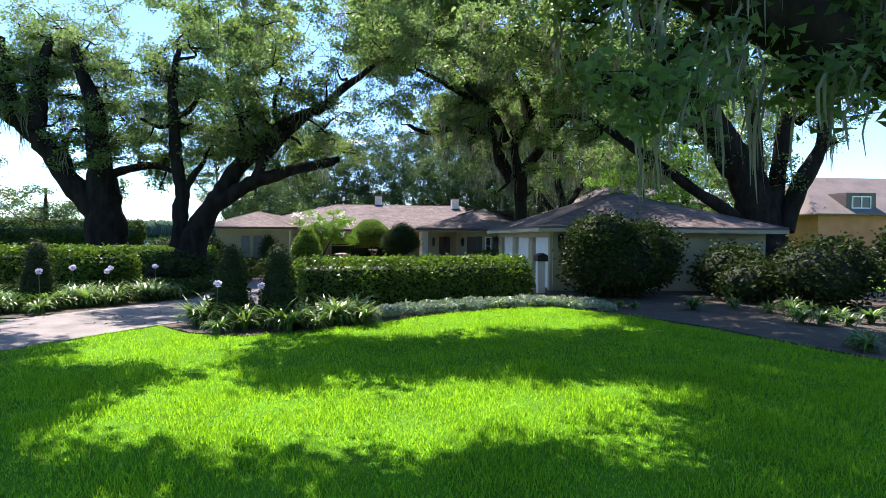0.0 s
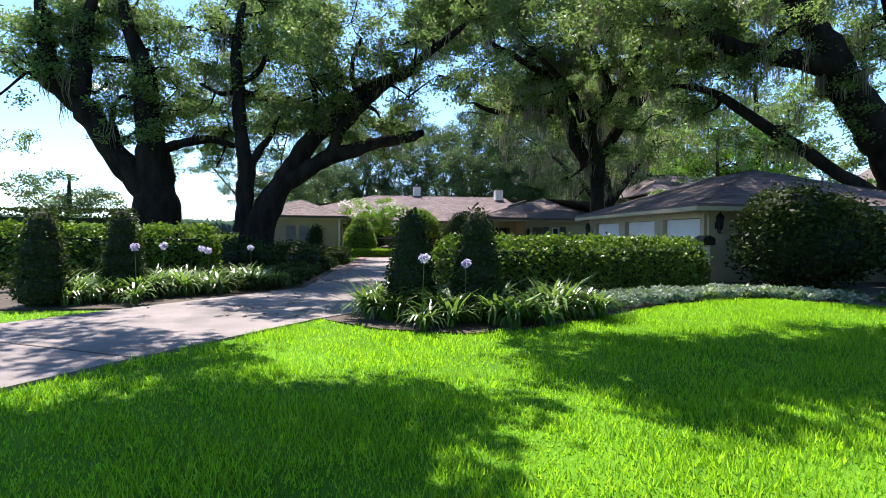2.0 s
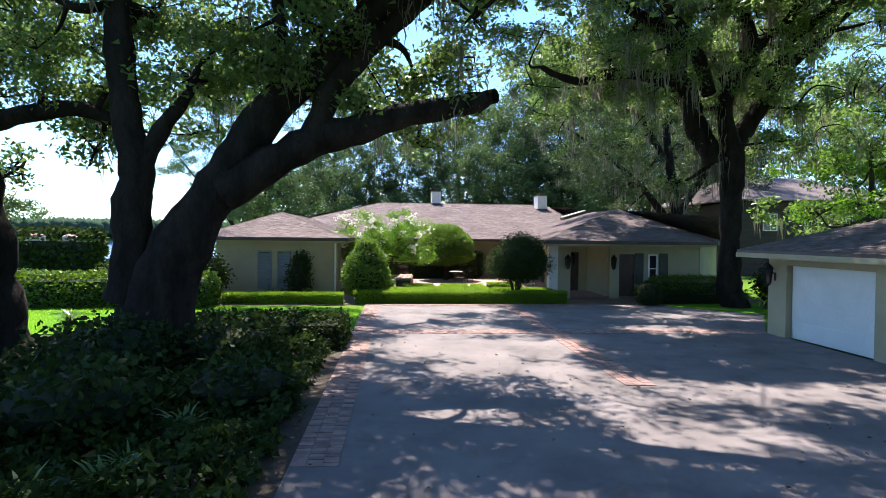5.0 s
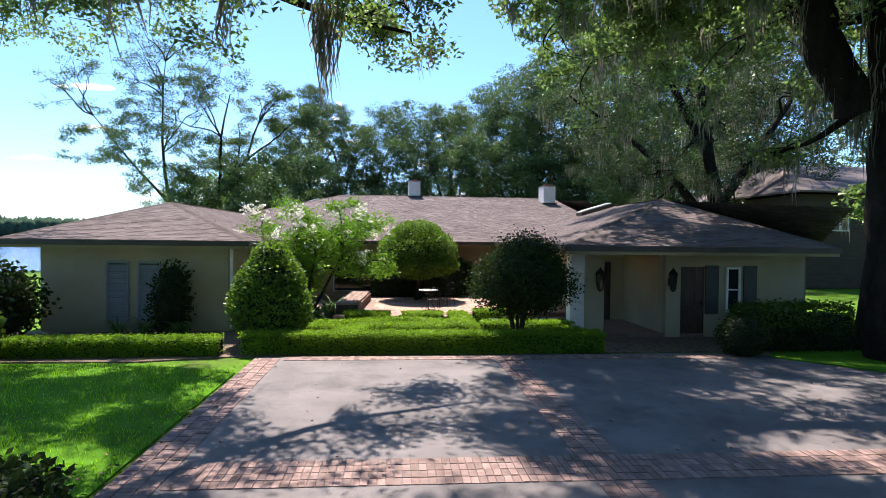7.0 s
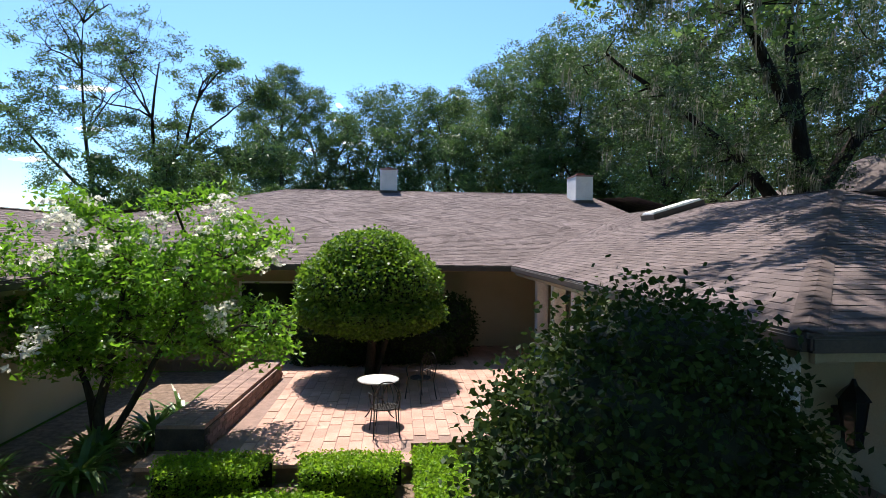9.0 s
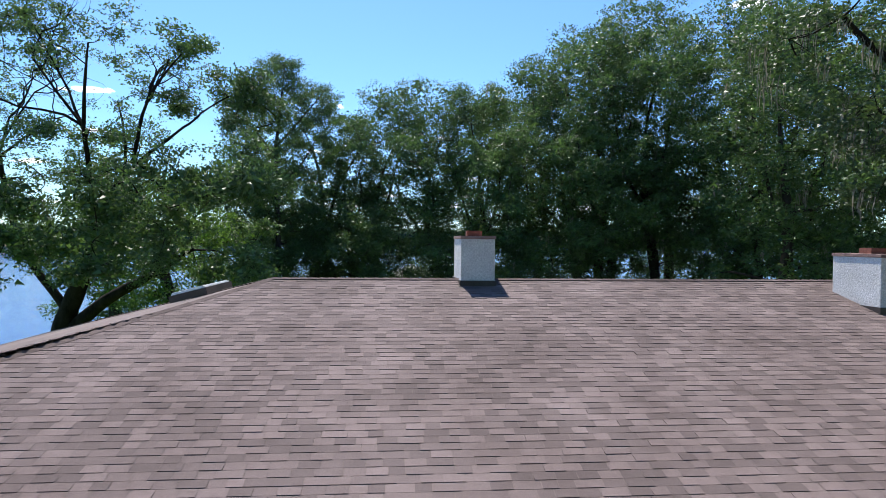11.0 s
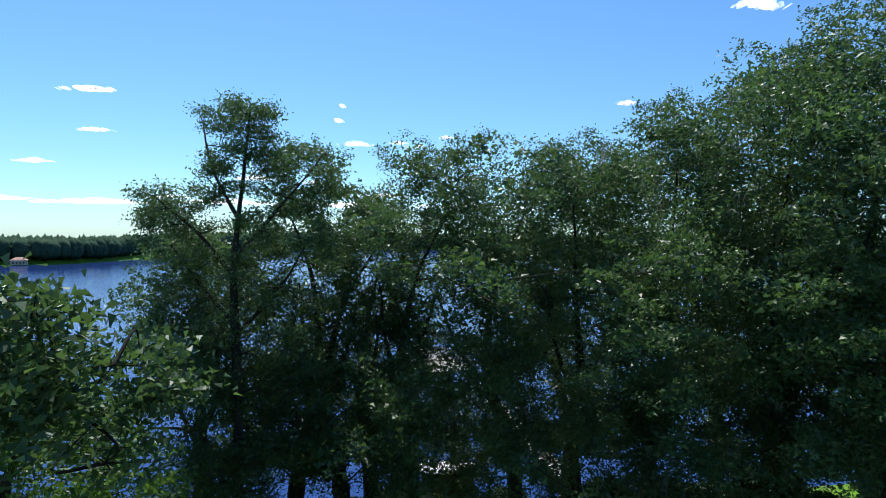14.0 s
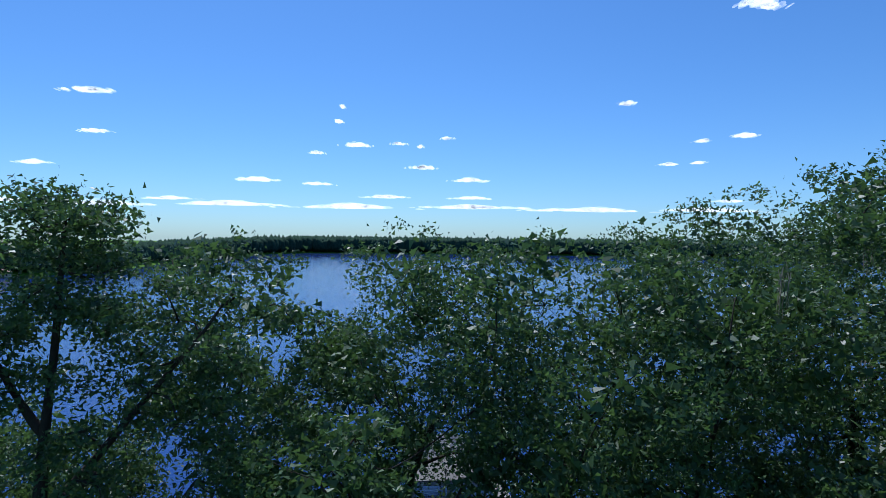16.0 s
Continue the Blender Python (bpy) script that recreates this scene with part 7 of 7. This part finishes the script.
# The last seven, wide and low, stand in for pale haze along the horizon.
for k, (x, z, w, h) in enumerate(((-2013, 960, 430, 50), (-1977, 700, 230, 34), (-2365, 488, 240, 50), (-300, 642, 240, 56), (2510, 1690, 420, 130), (-420, 800, 80, 26), (-395, 900, 50, 20), (-560, 590, 120, 30), (150, 500, 260, 50), (470, 420, 320, 50), (-20, 660, 140, 24), (130, 645, 60, 24), (310, 705, 110, 24), (1560, 975, 150, 34), (1860, 560, 150, 36), (2080, 575, 110, 34), (2100, 730, 100, 30), (2420, 770, 220, 50), (-950, 400, 380, 50), (-560, 380, 260, 36), (-100, 300, 420, 40), (480, 300, 360, 36), (-1500, 270, 420, 36), (2300, 310, 260, 36), (-2700, 240, 900, 60), (-1950, 225, 1000, 60), (-1150, 235, 1000, 56), (-350, 225, 1000, 60), (500, 235, 1000, 54), (1300, 225, 1000, 60), (2150, 240, 1000, 56))):
    cloud(x, 4000, z, w, h, 300 + k)
# ---- shingles ----
def plane_frame(pts, eave_a, eave_b):
    """Axes of a roof slope: along its eave, up the slope, and out of it."""
    a, b = Vector(eave_a), Vector(eave_b)
    u = (b - a).normalized()
    n = Vector((0, 0, 0))
    for i in range(1, len(pts) - 1):
        n += (Vector(pts[i]) - Vector(pts[0])).cross(Vector(pts[i + 1]) - Vector(pts[0]))
    n.normalize()
    if n.z < 0:
        n = -n
    v = n.cross(u)
    if v.z < 0:
        v = -v
    return a, u, v, n


TAB_W, TAB_H = 0.25, 0.145


def shingle_roof(parent, pts, eave_a, eave_b, seed, pick=None, parts_of=None):
    """Lay courses of tabs over a slope; pick(x, y) names the ones kept as single pieces."""
    rng = random.Random(seed)
    o, u, v, n = plane_frame(pts, eave_a, eave_b)
    o = o + n * 0.004
    P2 = [((Vector(p) - o).dot(u), (Vector(p) - o).dot(v)) for p in pts]
    top = max(q[1] for q in P2)
    vs, fs, single = [], [], []
    d, row, flip = 0.0, 0, True
    while d < top - 0.02:
        m = d + TAB_H * 0.5
        xs = []
        for i in range(len(P2)):
            (x0, y0), (x1, y1) = P2[i], P2[(i + 1) % len(P2)]
            if (y0 - m) * (y1 - m) < 0:
                xs.append(x0 + (x1 - x0) * (m - y0) / (y1 - y0))
        xs.sort()
        for s0, s1 in zip(xs[::2], xs[1::2]):
            s = s0 - rng.random() * TAB_W
            while s < s1:
                w = TAB_W * rng.choice((0.75, 1, 1, 1.25))
                a, b = max(s, s0), min(s + w - 0.006, s1)
                s += w
                if b - a < 0.03:
                    continue
                flip = not flip if rng.random() < 0.85 else flip
                lift = 0.0115 if flip else 0.0052 + rng.random() * 0.001
                at = o + u * ((a + b) / 2) + v * (d + TAB_H / 2)
                if pick and b - a > 0.17 and len(single) < 290 and pick(at.x, at.y):
                    single.append((a, b, d, lift))
                    continue
                k = len(vs)
                for (q, e, h) in ((a, d - 0.012, 0.002), (b, d - 0.012, 0.002), (a, d - 0.012, lift), (b, d - 0.012, lift), (b, d + TAB_H, 0.003), (a, d + TAB_H, 0.003)):
                    vs.append(tuple(o + u * q + v * e + n * h))
                fs += [(k, k + 1, k + 3, k + 2), (k + 2, k + 3, k + 4, k + 5)]
        d += TAB_H
        row += 1
    ob = part_np("shingle_rest", vs, fs, SHINGLE_TONES[0], parent)
    for m in SHINGLE_TONES[1:]:
        ob.data.materials.append(m)
    ob.data.polygons.foreach_set("material_index", np.repeat(np.random.default_rng(seed).integers(0, 4, len(fs) // 2), 2).astype(np.int32))
    tagged(ob, kind="stuff")
    if single:
        bm = bmesh.new()
        q = [bm.verts.new(c) for c in ((-.5, -0.012, 0.002), (.5, -0.012, 0.002), (.5, TAB_H, 0.0), (-.5, TAB_H, 0.0), (-.5, -0.012, 0.016), (.5, -0.012, 0.016), (.5, TAB_H, 0.003), (-.5, TAB_H, 0.003))]
        for f_ in ((3, 2, 1, 0), (4, 5, 6, 7), (0, 1, 5, 4), (1, 2, 6, 5), (2, 3, 7, 6), (3, 0, 4, 7)):
            bm.faces.new([q[i] for i in f_])
        me = bpy.data.meshes.new("shingle")
        bm.to_mesh(me)
        bm.free()
        kinds = []
        for m in SHINGLE_TONES:
            kinds.append(me.copy())
            kinds[-1].materials.append(m)
        R = Matrix((u, v, n)).transposed().to_4x4()
        for a, b, e, lift in single:
            s_ = new("shingle", rng.choice(kinds))
            s_.parent = parent
            s_.matrix_basis = Matrix.Translation(o + u * ((a + b) / 2) + v * e) @ R @ Matrix.Diagonal((b - a, 1, lift / 0.016, 1))


EDGE = {"main_front": (LVAL, VAL), "main_back": ((17.7, 74.8, EAVE), (-17.2, 74.8, EAVE)), "main_left": ((-17.2, 74.8, EAVE), (-17.2, 58.4, EAVE)), "wing_front": (FL, FR), "wing_left": (VAL, FL),
        "wing_right": ((13.5, 48.5, EAVE), (13.5, 60, EAVE)), "left_front": (LFL, LFR), "left_right": (LFR, LVAL), "left_left": ((LWX, 57, EAVE), LFL), "main_right": ((17.7, 60, EAVE), (17.7, 74.8, EAVE))}
for k, (nm, e) in enumerate(EDGE.items()):
    shingle_roof(roofs[nm], PLANES[nm], e[0], e[1], 400 + k, (lambda x, y: -6.5 < x < 1.5 and 57 < y < 62.6 and (x * 7.31 + y * 13.7) % 1 < 0.22) if nm == "main_front" else None)
for k, (nm, e) in enumerate({"front": ((G0, GY0, GE), (G1, GY0, GE)), "left": ((G0, GY1, GE), (G0, GY0, GE))}.items()):
    shingle_roof(garage_roofs[nm], GPL[nm], e[0], e[1], 420 + k)


def ridge_caps(a, b, parent):
    """Overlapping bent caps along a ridge or hip."""
    A, B = Vector(a), Vector(b)
    L = (B - A).length
    d = (B - A).normalized()
    s = d.cross(Vector((0, 0, 1))).normalized()
    up = s.cross(d)
    vs, fs = [], []
    for k in range(int(L / 0.2)):
        p, q = A + d * (k * 0.2), A + d * min(L, k * 0.2 + 0.23)
        i = len(vs)
        for c, h in ((p, 0.035), (q, 0.022)):
            vs += [tuple(c - s * 0.13 - up * 0.004), tuple(c + up * h * 0.8), tuple(c + s * 0.13 - up * 0.004)]
        fs += [(i, i + 1, i + 4, i + 3), (i + 1, i + 2, i + 5, i + 4)]
    tagged(part_np("ridge_capping", vs, fs, M_CAP, parent), kind="stuff")


for nm, a, b in (("main_front", (R0, RY, RZ), (R1, RY, RZ)), ("main_left", (R0, RY, RZ), LRE), ("wing_front", FL, AP), ("wing_right", FR, AP), ("wing_left", AP, RE), ("left_front", LFL, LAP), ("left_right", LFR, LAP), ("left_left", LAP, LRE), ("main_back", (-17.2, 74.8, EAVE), (R0, RY, RZ))):
    ridge_caps(a, b, roofs[nm])
for nm, a, b in (("front", (G0, GY0, GE), GA), ("left", GA, GB), ("right", (G1, GY0, GE), GA)):
    ridge_caps(a, b, garage_roofs[nm])

# ---- bricks and pavers ----
def brick_mesh(name, lx, ly, h, mat):
    bm = box(-lx / 2, -ly / 2, 0, lx / 2, ly / 2, h)
    for v in bm.verts:
        if v.co.z > h * .5:
            v.co.x *= 1 - 0.008 / lx
            v.co.y *= 1 - 0.008 / ly
    me = bpy.data.meshes.new(name)
    bm.to_mesh(me)
    bm.free()
    me.materials.append(mat)
    return me


BRICK = brick_mesh("brick", 0.095, 0.19, 0.06, M_BRICK)
PAVER = brick_mesh("paver", 0.195, 0.395, 0.05, M_PAVER)


def lay(name, mesh, places, parent, keep, zbase, lx, ly, h, mat, seed):
    """Lay pieces at (x, y, turn); those that keep(x, y) allows, up to 290, as parts, the rest joined."""
    rng = random.Random(seed)
    rest_v, rest_f, n = [], [], 0
    for x, y, t in places:
        z = zbase + rng.uniform(-0.004, 0.004)
        m = pose(x, y, z, rng.uniform(-.6, .6), rng.uniform(-.6, .6), t + rng.uniform(-.8, .8))
        if n < 290 and keep(x, y):
            ob = new(name, mesh)
            ob.parent = parent
            ob.matrix_basis = m
            n += 1
        else:
            k = len(rest_v)
            for sx, sy, hz in ((-1, -1, 0), (1, -1, 0), (1, 1, 0), (-1, 1, 0), (-.97, -.98, h), (.97, -.98, h), (.97, .98, h), (-.97, .98, h)):
                rest_v.append(tuple(m @ Vector((sx * lx / 2, sy * ly / 2, hz))))
            rest_f += [(k + 4, k + 5, k + 6, k + 7), (k, k + 1, k + 5, k + 4), (k + 1, k + 2, k + 6, k + 5), (k + 2, k + 3, k + 7, k + 6), (k + 3, k, k + 4, k + 7)]
    if rest_f:
        tagged(part_np(name + "_field", rest_v, rest_f, mat, parent), kind="stuff")


drive = bpy.data.objects["driveway"]
P_ = []
for i in range(118):
    for r in range(4):
        P_.append((-5.75 + i * 0.1, 33.58 + r * 0.2, 0))
for i in range(130):
    if not 33.46 < 27.6 + i * 0.1 < 34.3:
        for r in range(3):
            P_.append((-0.72 + r * 0.2, 27.6 + i * 0.1, 90))
for i in range(36):
    for r in range(3):
        P_.append((-5.6 + i * 0.1, 20.3 + r * 0.2, 0))
for i in range(166):
    for r in range(3):
        P_.append((-6.35 + r * 0.2, 24 + i * 0.1, 90))
for i in range(110):
    for r in range(2):
        P_.append((-5.7 + i * 0.1, 40.42 + r * 0.2, 0))
lay("brick", BRICK, P_, drive, lambda x, y: -4.4 < x < 0.2 and 33.4 < y < 36.5, -0.028, 0.095, 0.19, 0.06, M_BRICK, 31)


def inside(x, y, poly):
    c = False
    for i in range(len(poly)):
        (x0, y0), (x1, y1) = poly[i], poly[i - 1]
        if (y0 > y) != (y1 > y) and x < (x1 - x0) * (y - y0) / (y1 - y0) + x0:
            c = not c
    return c


PAT = [(-5.25, 46.2), (-1.45, 46.2), (-1.45, 46.9), (0.9, 46.9), (2.2, 47.2), (3.3, 47.2), (3.3, 55.05), (-8.0, 55.05), (-8.0, 53.2), (-4.9, 53.2)]
P_ = []
for i in range(-42, 18):
    for j in range(22):
        x, y = i * 0.2 + 0.1, 46.42 + j * 0.4 + (0.2 if i % 2 else 0)
        if all(inside(x + a, y + b, PAT) for a in (-.09, .09) for b in (-.19, .19)):
            P_.append((x, y, 0))
for i in range(19):
    P_.append((-5.15 + i * 0.2, 46.1 + 0.2, 0))
P_ = [p for p in P_ if not (p[0] < -4.05 and 46.6 < p[1] < 51.4)]
lay("paver", PAVER, sorted(P_, key=lambda p: p[1]), patio, lambda x, y: x > -4.6 and x < 1.2, 0.205, 0.195, 0.395, 0.05, M_PAVER, 32)

# seat wall of the patio
seat = thing("seat_wall", "low terracotta brick seat wall along the patio", "wall", (-4.62, 46.75, 0.2))
part("body", box(-0.36, 0, 0, 0.36, 4.5, 0.36), M_SOIL, seat)
CAPB = brick_mesh("brick", 0.095, 0.235, 0.06, M_SEAT)
for j in range(44):
    for k in range(3):
        ob = new("brick", CAPB)
        ob.parent = seat
        ob.matrix_basis = pose(-0.24 + k * 0.24, 0.07 + j * 0.1, 0.355, 0, 0, 90)
SIDEB = brick_mesh("brick", 0.2, 0.06, 0.075, M_BRICK)
for j in range(21):
    for k in range(4):
        ob = new("brick", SIDEB)
        ob.parent = seat
        ob.matrix_basis = pose(0.37, 0.12 + j * 0.21 + (0.1 if k % 2 else 0), 0.012 + k * 0.086, 0, 0, 90)
seat.matrix_basis = pose(-4.86, 46.75, 0.2, 0, 0, -3)

# ---- grass ----
def blades(rng, poly, density, height, y_limit=None):
    xs, ys = [p[0] for p in poly], [p[1] for p in poly]
    x0, x1, y0, y1 = min(xs), max(xs), max(min(ys), (y_limit or (-1e9,))[0]), max(ys)
    n = int((x1 - x0) * (y1 - y0) * density)
    p = np.stack([rng.uniform(x0, x1, n), rng.uniform(y0, y1, n)], 1)
    ok = np.zeros(n, dtype=bool)
    for i in range(len(poly)):
        (ax, ay), (bx, by) = poly[i], poly[i - 1]
        hit_ = ((ay > p[:, 1]) != (by > p[:, 1])) & (p[:, 0] < (bx - ax) * (p[:, 1] - ay) / (by - ay + 1e-12) + ax)
        ok ^= hit_
    p = p[ok]
    n = len(p)
    clump = 0.75 + 0.35 * np.sin(p[:, 0] * 3.1 + 1.3 * np.sin(p[:, 1] * 2.3)) * np.sin(p[:, 1] * 2.7 + p[:, 0])
    h = height * clump * rng.uniform(0.6, 1.3, n)
    a = rng.uniform(0, 6.283, n)
    lean = rng.uniform(0.1, 0.75, n) * h
    b = rng.uniform(0, 6.283, n)
    w = rng.uniform(0.004, 0.0085, n) * height / 0.08
    base = np.concatenate([p, np.full((n, 1), -0.005)], 1)
    s = np.stack([np.cos(b) * w, np.sin(b) * w, np.zeros(n)], 1)
    tip = base + np.stack([np.cos(a) * lean, np.sin(a) * lean, h], 1)
    v = np.stack([base - s, base + s, tip], 1).reshape(-1, 3)
    return v, np.arange(3 * n).reshape(-1, 3)


rg_ = np.random.default_rng(9)
near_lawn = [(x, y) for x, y in LAWN]
bv, bf = blades(rg_, near_lawn, 900, 0.085, (2.5,))
cv, cf = blades(rg_, [(-7.5, 3), (8, 3), (7.5, 9), (-6.2, 9)], 700, 0.085)
tagged(part_np("grass", np.concatenate([bv, cv]), np.concatenate([bf, cf + len(bv)]), M_GRASS), "long bright green lawn grass blades", "grass", kind="stuff")
bv, bf = blades(rg_, SIDE_LAWN, 300, 0.09)
tagged(part_np("grass", bv, bf, M_GRASS), "bright green grass of the small lawn", "grass", kind="stuff")
bv, bf = blades(rg_, STRIP_LAWN, 350, 0.08)
tagged(part_np("grass", bv, bf, M_GRASS), "bright green grass strip by the drive", "grass", kind="stuff")

# fallen leaves on drive and beds
pts = np.stack([rg_.uniform(-10, 6, 5200), rg_.uniform(13.5, 46, 5200), np.full(5200, 0.03)], 1)
edge = np.minimum.reduce([np.abs(pts[:, 0] + 6.5), np.abs(pts[:, 1] - 41.2) * 1.3, np.abs((pts[:, 0] + 2.5) - (pts[:, 1] - 18) * 0.85)])
pts = pts[(edge < 0.5) | (rg_.random(5200) < 0.12)]
lv, lf = leaves(rg_, pts, 0.02, 1, 0.075, 0.1)
lv[:, 2] = np.clip(lv[:, 2], 0.026, 0.05)
tagged(part_np("fallen_leaves", lv, lf, M_LITTER), "dry brown fallen leaves on the drive and beds", "leaves", kind="stuff")
